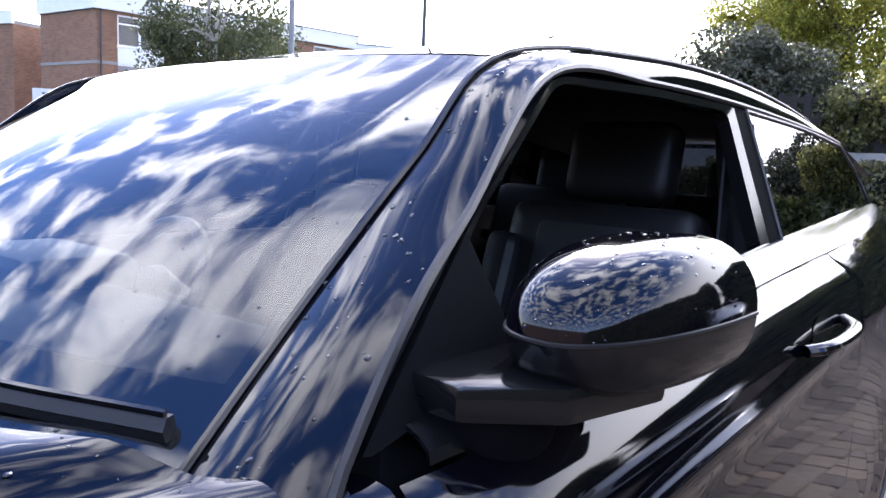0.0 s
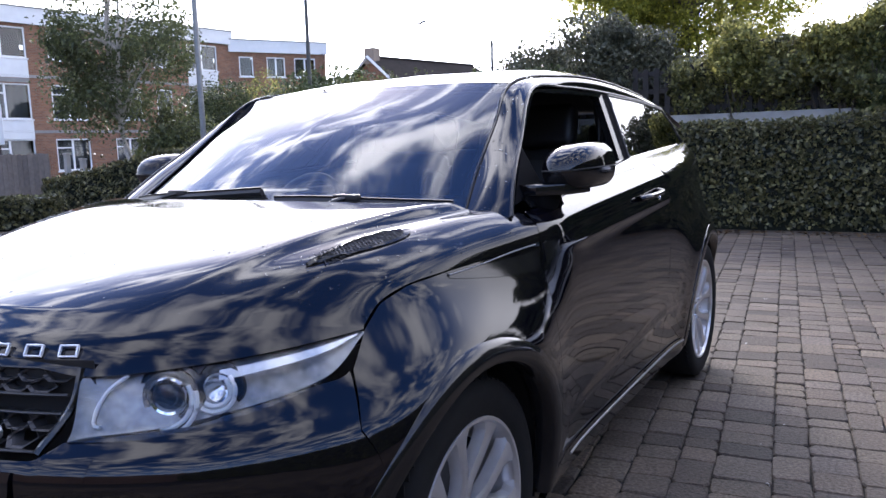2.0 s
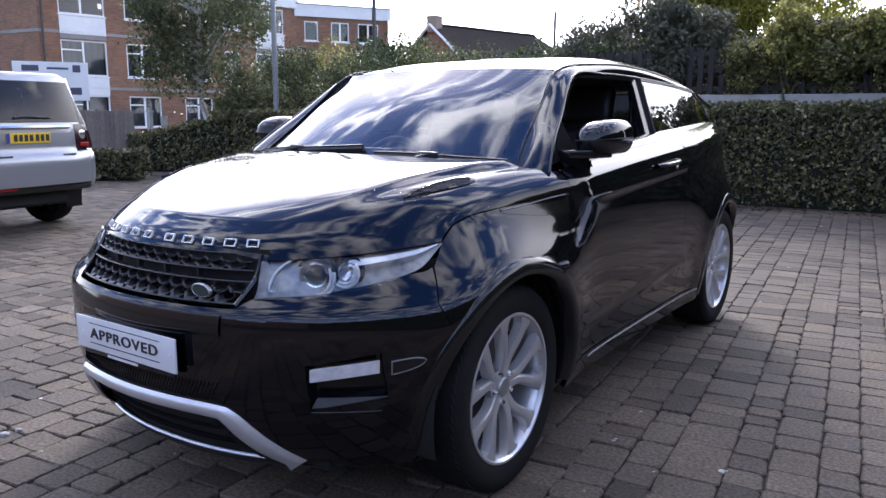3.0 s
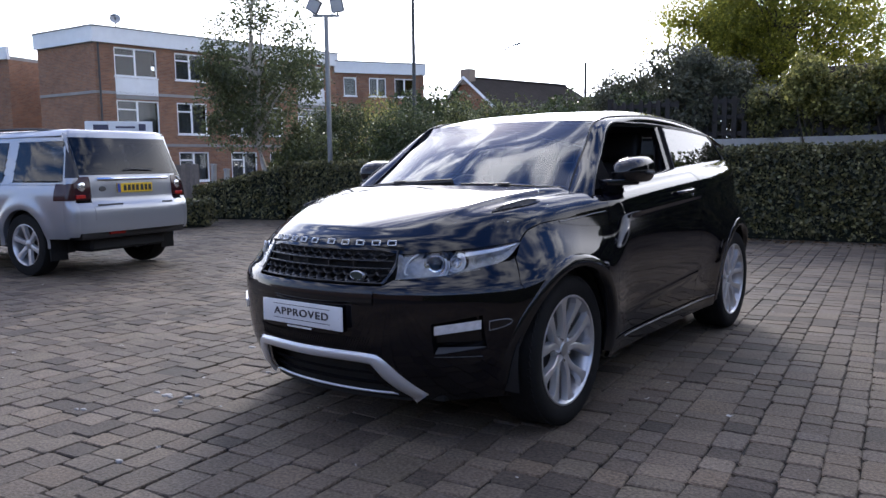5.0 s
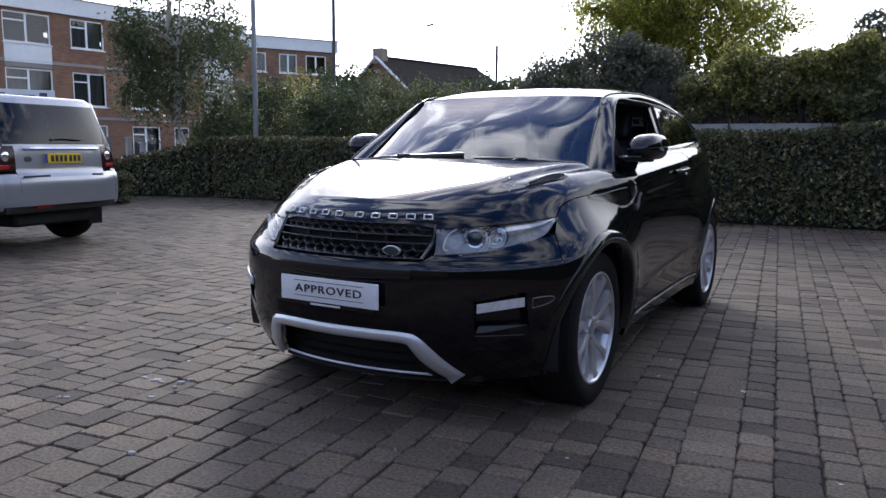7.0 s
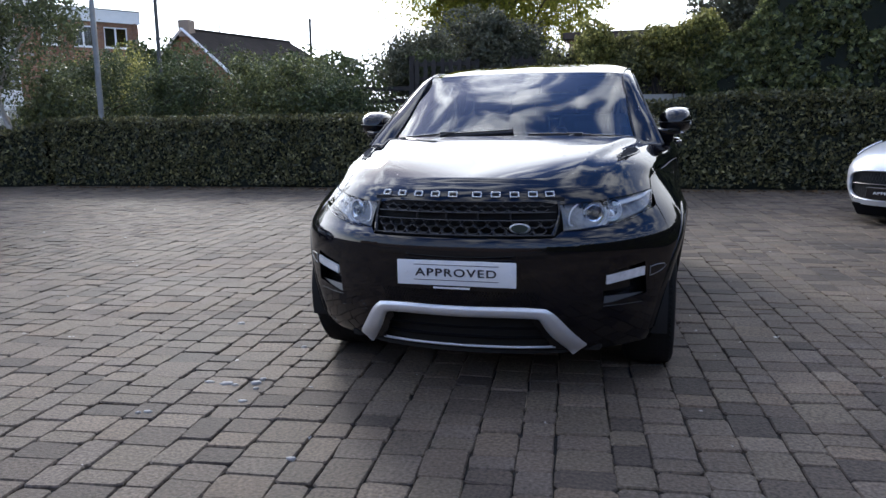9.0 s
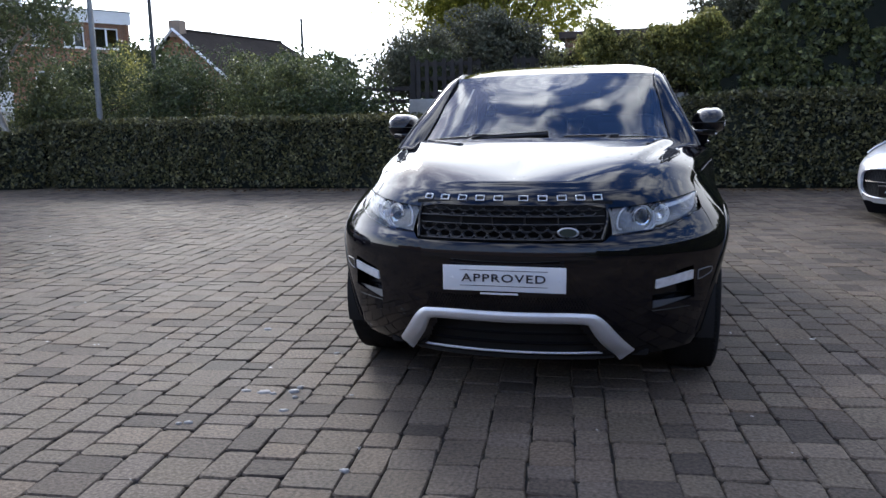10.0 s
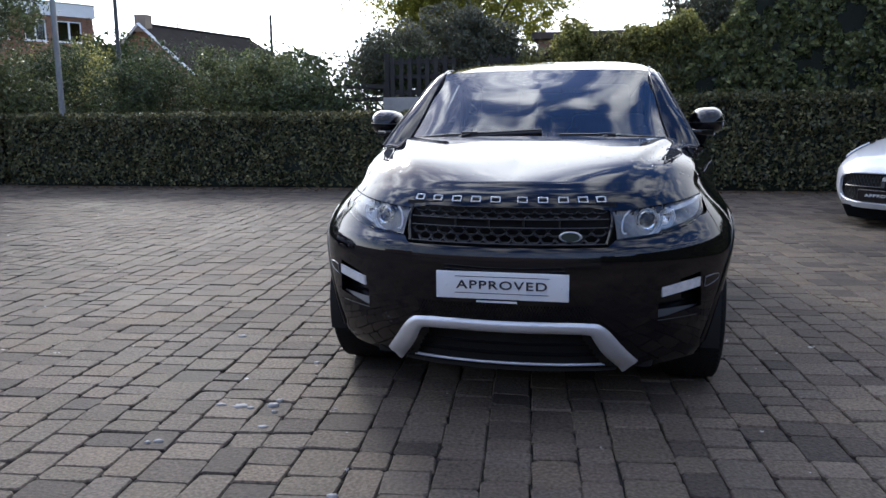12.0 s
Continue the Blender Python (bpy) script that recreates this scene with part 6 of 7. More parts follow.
hol2 = [(0.50, 1.37, 5.7, 6.9), (2.21, 3.38, 5.7, 6.9), (3.97, 5.36, 5.7, 6.9), (0.50, 1.37, 3.0, 4.3), (2.21, 3.38, 3.0, 4.3), (3.97, 5.36, 3.0, 4.3)]
ob, M2 = wall_with_openings(C2, C3, -0.02, 7.15, hol2, BRICK, flats)
for k, h in enumerate(hol2):
    casement(flats, M2, *h, (0.5,) if h[1] - h[0] > 0.9 else (), None, k != 2)
for p, q in ((C3, C4), (C4, C0)):
    wall_with_openings(p, q, -0.02, 7.2, [], BRICK, flats)
for m, ln, z0, z1 in ((M0, 4.82, 7.55, 8.30), (M1, 15.13, 7.55, 8.30), (M2, 6.05, 7.15, 7.85)):
    part("fascia", block(-0.12, ln + 0.10, -0.14, 0.05, z0, z1, m=m), WHITE, flats, "white fascia board", smooth=False)
    part("fascia_cap", block(-0.15, ln + 0.13, -0.18, 0.2, z1, z1 + 0.07, m=m), CONCRETE, flats, smooth=False)
for m, ln in ((M0, 4.82), (M1, 15.13)):
    for z in (5.10, 2.45):
        part("string_course", block(0, ln, -0.03, 0.0, z - 0.07, z + 0.07, m=m), CONCRETE, flats, smooth=False)
part("downpipe", tube([M1 @ Vector((0.18, -0.06, 0.0)), M1 @ Vector((0.18, -0.06, 7.6))], 0.05, 8), DARKSTEEL, flats)
bm = prism([C0, C1, C2, C3, C4], 0.25, m=pose(0, 0, 7.5))
part("roof", bm, CONCRETE, flats, smooth=False)
dish = part("satellite_dish", lathe([(0.02, 0.0), (0.15, 0.04), (0.26, 0.11), (0.27, 0.11), (0.16, 0.02), (0.02, -0.02)], 24, pose(-34.6, 18.9, 8.80, 70, 0, 60), cap=False), material("dish_grey", (0.4, 0.4, 0.41), 0.5), flats, "grey satellite dish on the roof")
part("dish_arm", tube([(-34.6, 18.9, 8.3), (-34.6, 18.9, 8.9)], 0.03, 6), DARKSTEEL, dish)
part("aerial", tube([(-34.7, 18.0, 8.95), (-34.4, 18.8, 8.95)], 0.03, 6), DARKSTEEL, dish)

flats2 = thing("apartment_building", "neighbouring brown brick flats with a white fascia", "building")
D0, D1 = (-56.0, 13.6), (-43.6, 17.6)
hl = [(8.2, 9.4, 5.6, 7.0), (8.2, 9.4, 3.0, 4.2), (5.4, 6.6, 5.6, 7.0)]
ob, MD = wall_with_openings(D0, D1, -0.02, 7.5, hl, BRICK, flats2)
for h in hl:
    casement(flats2, MD, *h, (0.5,))
wall_with_openings(D1, (-46.0, 27.0), -0.02, 7.5, [], BRICK, flats2)
part("fascia", block(-0.1, 13.1, -0.14, 0.05, 7.5, 8.2, m=MD), WHITE, flats2, smooth=False)
part("roof", prism([D0, D1, (-46.0, 27.0), (-58.0, 24.0)], 0.2, m=pose(0, 0, 7.5)), CONCRETE, flats2, smooth=False)

# ---- far house with a gable ----
TILE = material("dark_roof_tile", (0.030, 0.025, 0.022), 0.95, spec=0.1, vary=0.3, scale=2.5, bump=0.02, bump_scale=6)
house = thing("house", "brick house with a dark tiled roof and white bargeboards", "house")
A, B = Vector((-29.6, 44.0, 0)), Vector((-26.35, 57.2, 0))
dd = (B - A).normalized()
nn = Vector((dd.y, -dd.x, 0))
W, EV, RG = 4.3, 4.3, 7.55
corner = [A - nn * W, A + nn * W, B + nn * W, B - nn * W]
for k in range(4):
    p, q = corner[k], corner[(k + 1) % 4]
    wall_with_openings(p.xy, q.xy, -0.02, EV, [], BRICK, house)
bm = bmesh.new()
uvl = bm.loops.layers.uv.new("UVMap")
f = bm.faces.new([bm.verts.new(v) for v in (corner[0] + Vector((0, 0, EV)), corner[1] + Vector((0, 0, EV)), A + Vector((0, 0, RG - 0.1)))])
for lp, c in zip(f.loops, ((0, 0), (2 * W, 0), (W, RG - EV))):
    lp[uvl].uv = c
me = bpy.data.meshes.new("gable")
bm.to_mesh(me)
bm.free()
me.materials.append(BRICK)
g = new("gable", me)
g.parent = house
R0, R1 = A + Vector((0, 0, RG)) - dd * 0.3, B + Vector((0, 0, RG)) - dd * 2.5
for q in (1, -1):
    e0, e1 = A + nn * q * (W + 0.35) + Vector((0, 0, EV - 0.2)) - dd * 0.3, B + nn * q * (W + 0.35) + Vector((0, 0, EV - 0.2)) + dd * 0.3
    part("roof_slope", sheet([[e0, e1], [R0, R1]]), TILE, house, "dark tiled roof slope", smooth=False, thick=0.14)
    part("bargeboard", tube([e0 - dd * 0.03, R0 - dd * 0.03], 0.11, 4), UPVC, house, "white bargeboard", smooth=False)
eL, eR = B - nn * (W + 0.35) + Vector((0, 0, EV - 0.2)) + dd * 0.3, B + nn * (W + 0.35) + Vector((0, 0, EV - 0.2)) + dd * 0.3
bm = bmesh.new()
bm.faces.new([bm.verts.new(v) for v in (eL, eR, R1)])
part("roof_hip", bm, TILE, house, smooth=False)
part("ridge", tube([R0, R1], 0.12, 6), TILE, house)
part("chimney", block(-0.4, 0.4, -0.4, 0.4, 0, 1.1, m=Matrix.Translation(R0.lerp(R1, 0.04) + Vector((0, 0, -0.5)))), BRICK, house, smooth=False)

# low garage whose flat roof shows between the trees
garage = thing("garage", "low brick garage with a flat felt roof behind the gardens", "garage")
part("wall", block(-2.2, 3.4, 24.0, 28.0, -0.02, 3.92, m=None), material("garage_brick", (0.16, 0.09, 0.06), 0.9, vary=0.3, scale=5, bump=0.003, bump_scale=30), garage, smooth=False)
part("roof", block(-2.4, 3.6, 23.8, 28.2, 3.92, 4.16, 0.02, 1), material("brown_felt", (0.07, 0.05, 0.04), 0.9, vary=0.3, scale=4), garage, smooth=False)

# the far buildings stand further off, a little turned
for ob, turn in ((flats, 0.4), (flats2, 0.4), (house, 0.9), (lampfar, 0.9)):
    ob.matrix_world = pose(1.5, -3.5, 1.25, 0, 0, turn) @ Matrix.Diagonal((1.2, 1.2, 1.2, 1)) @ pose(-1.5, 3.5, -1.25) @ ob.matrix_world

# ---- roadside board and timber fence by the far cars ----
board = thing("sign_board", "white roadside board with dark printed bars on two posts", "sign", at=pose(-19.3, 9.6, 0, 0, 0, 58))
part("face", block(-0.95, 0.95, -0.02, 0.02, 1.62, 2.68, 0.005, 1), WHITE, board, smooth=False)
for x in (-0.8, 0.8):
    part("post", block(x - 0.05, x + 0.05, 0.02, 0.12, -0.02, 2.7), FENCE_WOOD, board, smooth=False)
for x0, x1, z0, z1 in ((-0.72, -0.30, 2.42, 2.58), (0.55, 0.75, 2.40, 2.60), (-0.1, 0.45, 2.47, 2.53), (-0.72, 0.2, 2.12, 2.20), (-0.72, 0.05, 1.92, 1.97), (-0.72, -0.1, 1.80, 1.84), (0.45, 0.75, 1.78, 1.98)):
    part("print_bar", block(x0, x1, -0.026, -0.02, z0, z1), material("dark_print", (0.06, 0.06, 0.10), 0.6), board, smooth=False)
PALE_WOOD = material("bleached_fence_wood", (0.15, 0.125, 0.105), 0.9, vary=0.3, scale=14, bump=0.002, bump_scale=60, each=0.25)
closeboard = thing("fence", "bleached close-boarded timber fence near the road", "fence")
fa, fb = Vector((-17.6, 7.45, 0)), Vector((-13.35, 8.15, 0))
fd = (fb - fa).normalized()
lean = pose(0, 0, 0, 0, 0, math.degrees(math.atan2(fd.y, fd.x)))
for k in range(29):
    part("board", block(-0.07, 0.07, -0.012, 0.012, -0.02, 1.34 + rng.uniform(-0.02, 0.02), m=Matrix.Translation(fa + fd * 0.15 * k) @ lean), PALE_WOOD, closeboard, smooth=False)
for z in (0.35, 1.05):
    part("rail", block(0, 4.25, 0.012, 0.05, z - 0.04, z + 0.04, m=Matrix.Translation(fa) @ lean), PALE_WOOD, closeboard, smooth=False)
hedge("hedge", "very low clipped dark hedge before the timber fence", (-13.2, 4.6), (-10.85, 6.5), 0.7, 0.58, HEDGE_LEAF, 800, 0.05)
for x, y, h in ((-13.05, 8.30, 1.30), (-12.75, 8.45, 1.18)):
    gp = thing("gate_post", "pale slim post at the gap beside the timber fence", "post", group="gate posts", at=pose(x, y, 0, 0, 2))
    part("shaft", block(-0.05, 0.05, -0.05, 0.05, -0.02, h, 0.006, 1), RENDER, gp, smooth=False)
    part("cap", block(-0.065, 0.065, -0.065, 0.065, h, h + 0.04, 0.008, 1), RENDER, gp, smooth=False)

# unseen wall added behind the camera's side of the yard, darkens the bumper's reflections
added_wall = new("wall_added_back", mesh_of("wall_added_back", block(-45, 10, -16.8, -16.3, -0.02, 5.0), material("plain_dark_brick", (0.09, 0.06, 0.05), 0.9, vary=0.25, scale=4), False))
tagged(added_wall, "plain dark wall added out of view to close the yard in reflections", "wall", kind="structure")


# fallen leaves along the foot of the hedge
LITTER = leaf_material("dry_leaf", (0.06, 0.035, 0.016), (0.22, 0.13, 0.05), 0.8, 0.1)
n = 900
lx = rng.uniform(-10.5, 6.8, n)
ly = 9.28 + 0.062 * lx + 0.10 - np.abs(rng.normal(0, 0.24, n))
litter = leaves("fallen_leaves", np.stack([lx, ly, np.full(n, 0.006)], 1), np.tile((0, 0, 1.0), (n, 1)), 0.045, LITTER, None, 0.25)
tagged(litter, "scattered dry brown leaves along the foot of the hedge", "leaves", kind="stuff")

# ---- dried white spots on the blocks ----
def dried_spots():
    rng = random.Random(41)
    bm = bmesh.new()
    spots = [(-1.651, 0.156, 0.030), (-1.244, -0.852, 0.026), (-1.15, -0.85, 0.034), (-1.10, -0.86, 0.018), (-1.013, -0.806, 0.028), (-1.01, -0.75, 0.016), (-0.98, -0.88, 0.014),
             (-0.954, -1.044, 0.022), (-0.728, -0.808, 0.012), (-1.044, -0.217, 0.016), (-1.296, -1.25, 0.018), (-0.474, -1.53, 0.018), (-1.33, -1.27, 0.014)]
    for x, y, r in spots:
        wob = [0.8 * r * rng.uniform(0.65, 1.2) for _ in range(12)]
        rim = [bm.verts.new((x + 1.35 * w * math.cos(k * math.pi / 6), y + w * math.sin(k * math.pi / 6), -0.006)) for k, w in enumerate(wob)]
        mid = [bm.verts.new((x + 1.2 * w * math.cos(k * math.pi / 6), y + 0.9 * w * math.sin(k * math.pi / 6), 0.0035)) for k, w in enumerate(wob)]
        top = bm.verts.new((x, y, 0.005))
        for k in range(12):
            j = (k + 1) % 12
            bm.faces.new((rim[k], rim[j], mid[j], mid[k]))
            bm.faces.new((mid[k], mid[j], top))
    mat = material("dried_white_spot", (0.24, 0.24, 0.235), 0.8, vary=0.3, scale=90)
    tagged(new("dried_spots", mesh_of("dried_spots", bm, mat)), "dried off-white bird spots on the grey paving blocks", "spots", kind="stuff")


dried_spots()

# ---- the silver estate SUV parked tail-on, its rear axle at the origin of its own frame, heading +y ----


def alloy_wheel(parent, radius, spokes, x, y, side_, name_label, drop=0.0):
    w = part("wheel", bmesh.new(), None, parent, name_label, at=pose(x, y, radius - drop, 0, 90 * side_, 0))
    k = radius / 0.365
    part("tyre", lathe([(0.235 * k, -0.10), (0.30 * k, -0.115), (0.35 * k, -0.105), (radius, -0.06), (radius, 0.06), (0.35 * k, 0.105), (0.30 * k, 0.115), (0.238 * k, 0.105)], 48, cap=False), RUBBER, w, "black tyre")
    part("rim", lathe([(0.20 * k, -0.08), (0.225 * k, 0.05), (0.232 * k, 0.095), (0.242 * k, 0.108), (0.236 * k, 0.110), (0.226 * k, 0.095)], 48, cap=False), ALLOY, w)
    part("wheel_back", lathe([(0.02, -0.02), (0.22 * k, -0.02)], 24), DARK, w)
    for q in range(spokes):
        bm = bmesh.new()
        a = 360 / spokes * q + 12
        spoke(bm, [(0.03 * k, a, 0.026, 0.07), (0.10 * k, a, 0.024, 0.085), (0.17 * k, a, 0.026, 0.095), (0.235 * k, a, 0.036, 0.10)], 0.04)
        part("spoke", bm, ALLOY, w, angle=25)
    part("hub", lathe([(0.0, 0.09), (0.03, 0.088), (0.06, 0.072), (0.065, 0.05)], 20), ALLOY_PAINT, w)
    return w


def hull(bottom, top_, z0, z1, bev, m=None):
    """A closed tapering block between two four-cornered outlines."""
    bm = bmesh.new()
    a = [bm.verts.new((x, y, z0)) for x, y in bottom]
    b = [bm.verts.new((x, y, z1)) for x, y in top_]
    bm.faces.new(a[::-1])
    bm.faces.new(b)
    for k in range(4):
        bm.faces.new((a[k], a[(k + 1) % 4], b[(k + 1) % 4], b[k]))
    bmesh.ops.bevel(bm, geom=bm.edges[:], offset=bev, segments=3, profile=0.6, affect="EDGES")
    if m is not None:
        bmesh.ops.transform(bm, matrix=m, verts=bm.verts)
    return bm


SUV_GLASS = glass("dark_car_glass", (0.07, 0.075, 0.08), 1.0, 1.45)
suv = thing("car", "silver five-door SUV with a yellow rear plate, parked", "car", at=pose(-6.89, 1.865, 0.04, 0, 0, 99))
BODY = [(0.40, 0.885), (0.52, 0.915), (0.72, 0.925), (0.90, 0.915), (1.02, 0.885), (1.05, 0.865)]


def suv_side(y, z):
    x = soft_table(BODY, z, 0.04)
    if y < -0.45:
        k = min((-0.45 - y) / 0.46, 0.999)
        x *= (1 - k ** 3.4) ** (1 / 3.4)
    if y > 2.9:
        k = min((y - 2.9) / 0.78, 0.999)
        x *= (1 - k ** 2.6) ** (1 / 2.6)
    for yc in (0, 2.66):
        r = math.hypot(y - yc, z - 0.355)
        x += 0.025 * math.exp(-((r - 0.46) / 0.07) ** 2)
    return Vector((x, y, z))


def suv_tail(x, z, out=0.0):
    tab = [(0.40, -0.84), (0.50, -0.90), (0.70, -0.905), (0.80, -0.885), (0.83, -0.84), (1.05, -0.825), (1.20, -0.79), (1.68, -0.60)]
    return Vector((x, soft_table(tab, z, 0.015) + 0.13 * (abs(x) / 0.9) ** 4 - out, z))


for s in (1, -1):
    for y0, y1, nm in ((-0.72, 0.95, "rear_quarter"), (0.955, 1.72, "rear_door"), (1.725, 2.24, "front_door"), (2.245, 3.45, "front_wing")):
        n = int((y1 - y0) / 0.03)
        rows = [[suv_side(y0 + (y1 - y0) * i / n, 0.42 + 0.62 * j / 20) for i in range(n + 1)] for j in range(21)]
        cut = lambda i, j: any(math.hypot(y0 + (y1 - y0) * (i + 0.5) / n - yc, 0.42 + 0.62 * (j + 0.5) / 20 - 0.355) < 0.43 for yc in (0, 2.66))
        part(nm, sheet(rows, skip=cut, flip=s), SILVER, suv, thick=0.01, angle=50)
    for yc in (0, 2.66):
        rows = [[suv_side(yc + r * math.cos(a), max(0.355 + r * math.sin(a), 0.3)) + Vector((o, 0, 0)) for a in np.linspace(-0.1, math.pi + 0.1, 33)] for r, o in ((0.40, -0.06), (0.402, 0.004), (0.44, 0.008), (0.47, 0.002))]
        part("arch_lip", sheet(rows, flip=s), SILVER, suv)
        rows = [[Vector((x, yc + 0.42 * math.cos(a), 0.355 + 0.42 * math.sin(a))) for a in np.linspace(-0.3, math.pi + 0.3, 25)] for x in (0.55, 0.86)]
        part("wheel_well", sheet(rows, flip=s), DARK, suv)
    part("sill", block(s * 0.80 - 0.10, s * 0.80 + 0.08, 0.40, 2.26, 0.33, 0.43, 0.02, 2), SATIN, suv, "black sill")
    for y in (1.05, 1.86):
        part("door_handle", tube([suv_side(y, 0.985).lerp(Vector(), 0) * 1 if s > 0 else Vector((-suv_side(y, 0.985).x, y, 0.985)), Vector((s * (suv_side(y, 0.985).x + 0.03), y + 0.04, 0.99)), Vector((s * (suv_side(y, 0.985).x + 0.03), y + 0.17, 0.99)), Vector((s * suv_side(y, 0.985).x, y + 0.21, 0.985))], 0.016, 6, smooth=10), DARKSTEEL, suv, "dark door handle")
    # side glass
    def glass_side(y, z):
        return Vector((0.872 - 0.30 * (z - 1.05) - 0.03 * max(0, -y) , y, z))
    for (a0, a1, b0, b1), nm in (((-0.66, 0.22, -0.55, 0.24), "rear_side_window"), ((0.42, 1.18, 0.44, 1.16), "rear_door_window"), ((1.24, 2.30, 1.22, 1.78), "front_door_window")):
        rows = flank([(a0, 1.085), (a1, 1.085)], [(b0, 1.545), (b1, 1.545)], [(a0, 1.085), (b0, 1.545)], [(a1, 1.085), (b1, 1.545)], 6, 6, glass_side, 0.004)
        part(nm, sheet(rows, flip=s), SUV_GLASS, suv, "dark side window")
    rows = flank([(-0.72, 1.045), (2.62, 1.045)], [(-0.58, 1.62), (1.72, 1.62)], [(-0.72, 1.045), (-0.58, 1.62)], [(2.62, 1.045), (1.72, 1.62)], 66, 24, glass_side)
    def hole(i, j, rows=rows):
        p = (rows[j][i] + rows[j + 1][i + 1]) / 2
        if not 1.08 < p.z < 1.55:
            return False
        f = (p.z - 1.085) / 0.46
        return any(a0 + (b0 - a0) * f < p.y < a1 + (b1 - a1) * f for a0, a1, b0, b1 in ((-0.66, 0.22, -0.55, 0.24), (0.42, 1.18, 0.44, 1.16), (1.24, 2.30, 1.22, 1.78)))
    part("upper_side", sheet(rows, skip=hole, flip=s), SILVER, suv, thick=0.02)
    # rounded rear corner: body below, dark glass between belt and roof
    def corner(z, out=0.0):
        if z < 1.06:
            a, b = suv_side(-0.70, z), suv_tail(0.77, z)
        else:
            a, b = glass_side(-0.70 + 0.24 * (z - 1.05), z), suv_tail(0.70, z)
        c = Vector((a.x, b.y, z)).lerp((a + b) / 2, 0.15)
        return [a * (1 - t) ** 2 + c * 2 * t * (1 - t) + b * t * t + Vector((out, -out, 0)) for t in np.linspace(0, 1, 9)]
    part("corner_panel", sheet([corner(z, 0.002) for z in np.linspace(0.44, 1.12, 18)], flip=s), SILVER, suv, thick=0.015, angle=60)
    part("corner_glass", sheet([corner(z, 0.004) for z in np.linspace(1.12, 1.57, 10)], flip=s), GLOSS, suv, "black glass wrapping the rear corner", thick=0.01, angle=60)
    part("corner_top", sheet([corner(z, 0.003) for z in np.linspace(1.57, 1.64, 4)], flip=s), SILVER, suv, thick=0.01)
    # rear lamp: upright block at the corner
    rows = [[suv_tail(x, z, o) for x in np.linspace(0.60, 0.78, 7)] for z, o in ((0.86, 0.004), (0.90, 0.012), (1.08, 0.012), (1.13, 0.004))]
    tl = part("tail_lamp", sheet(rows, flip=s), material("smoked_lamp", (0.035, 0.01, 0.012), 0.15), suv, "dark tail lamp with red band", thick=0.05)
    rows = [[suv_side(y, z) + Vector((0.008, 0, 0)) for y in np.linspace(-0.58, -0.70, 5)] + corner(z, 0.010)[1:] for z in (0.86, 0.90, 0.96, 1.02, 1.055)]
    part("lamp_side", sheet(rows, flip=s), material("smoked_lamp_side", (0.035, 0.012, 0.014), 0.15), tl, thick=0.02)
    p = suv_tail(0.70, 1.0, 0.018)
    part("lamp_bowl", lathe([(0.0, 0.004), (0.035, 0.003), (0.052, -0.004), (0.054, -0.02)], 24, pose(s * p.x, p.y, 1.015, 90, 0, 0)), REFLECT, tl, "round clear lamp")
    part("lamp_red", block(s * 0.70 - 0.085, s * 0.70 + 0.085, suv_tail(0.7, 0.9).y - 0.02, suv_tail(0.7, 0.9).y, 0.88, 0.925, 0.006, 1), material("red_lamp", (0.35, 0.02, 0.015), 0.2), tl, "red lamp band")
    for yc in (0, 2.66):
        alloy_wheel(suv, 0.375, 6, s * 0.80, yc, s, "six-spoke alloy wheel", 0.04)
    part("mud_flap", block(s * 0.80 - 0.11, s * 0.80 + 0.11, -0.46, -0.44, 0.16, 0.42), RUBBER, suv)
    part("mirror", block(s * 1.0 - 0.10, s * 1.0 + 0.10, 2.02, 2.14, 1.08, 1.26, 0.05, 3), SILVER, suv)
    part("roof_bar", tube([(s * 0.62, -0.40, 1.665), (s * 0.63, 0.2, 1.705), (s * 0.63, 1.2, 1.705), (s * 0.62, 1.6, 1.66)], 0.016, 6, smooth=20), SATIN, suv)
# tail
rows = [[suv_tail(x, z) for x in np.linspace(-0.80, 0.80, 33)] for z in np.linspace(0.48, 0.83, 12)]
part("rear_bumper", sheet(rows), SILVER, suv, "silver rear bumper", thick=0.02, angle=50)
part("bumper_skirt", block(-0.76, 0.76, -0.83, -0.60, 0.40, 0.50, 0.03, 2), SATIN, suv, "black lower bumper")
part("fog_lamp", block(-0.40, -0.18, -0.855, -0.83, 0.445, 0.475, 0.004, 1), material("red_fog", (0.4, 0.02, 0.015), 0.25), suv, "red rear fog lamp")
rows = [[suv_tail(x, z, 0.004) for x in np.linspace(-0.60, 0.60, 25)] for z in np.linspace(0.62, 1.13, 14)]
gate = part("tailgate", sheet(rows), SILVER, suv, "silver tailgate", thick=0.02)
rows = [[suv_tail(x, z, 0.0) for x in np.linspace(-0.74, 0.74, 25)] for z in np.linspace(1.12, 1.64, 10)]
part("tail_frame", sheet(rows, skip=lambda i, j: 1 <= i < 23 and 1 <= j < 8), SILVER, suv, thick=0.02)
rows = [[suv_tail(x, z, 0.006) for x in np.linspace(-0.70, 0.70, 25)] for z in np.linspace(1.15, 1.59, 8)]
part("rear_window", sheet(rows), SUV_GLASS, suv, "dark rear window")
part("rear_wiper", tube([suv_tail(0.30, 1.20, 0.02), suv_tail(0.0, 1.215, 0.025), suv_tail(-0.12, 1.20, 0.02)], 0.012, 6), SATIN, suv)
bar = part("handle_bar", tube([suv_tail(x, 1.10, 0.02) for x in np.linspace(-0.52, 0.52, 13)], 0.020, 6), CHROME, gate, "bright strip above the plate")
YPLATE = material("yellow_plate", (0.75, 0.50, 0.03), 0.35)
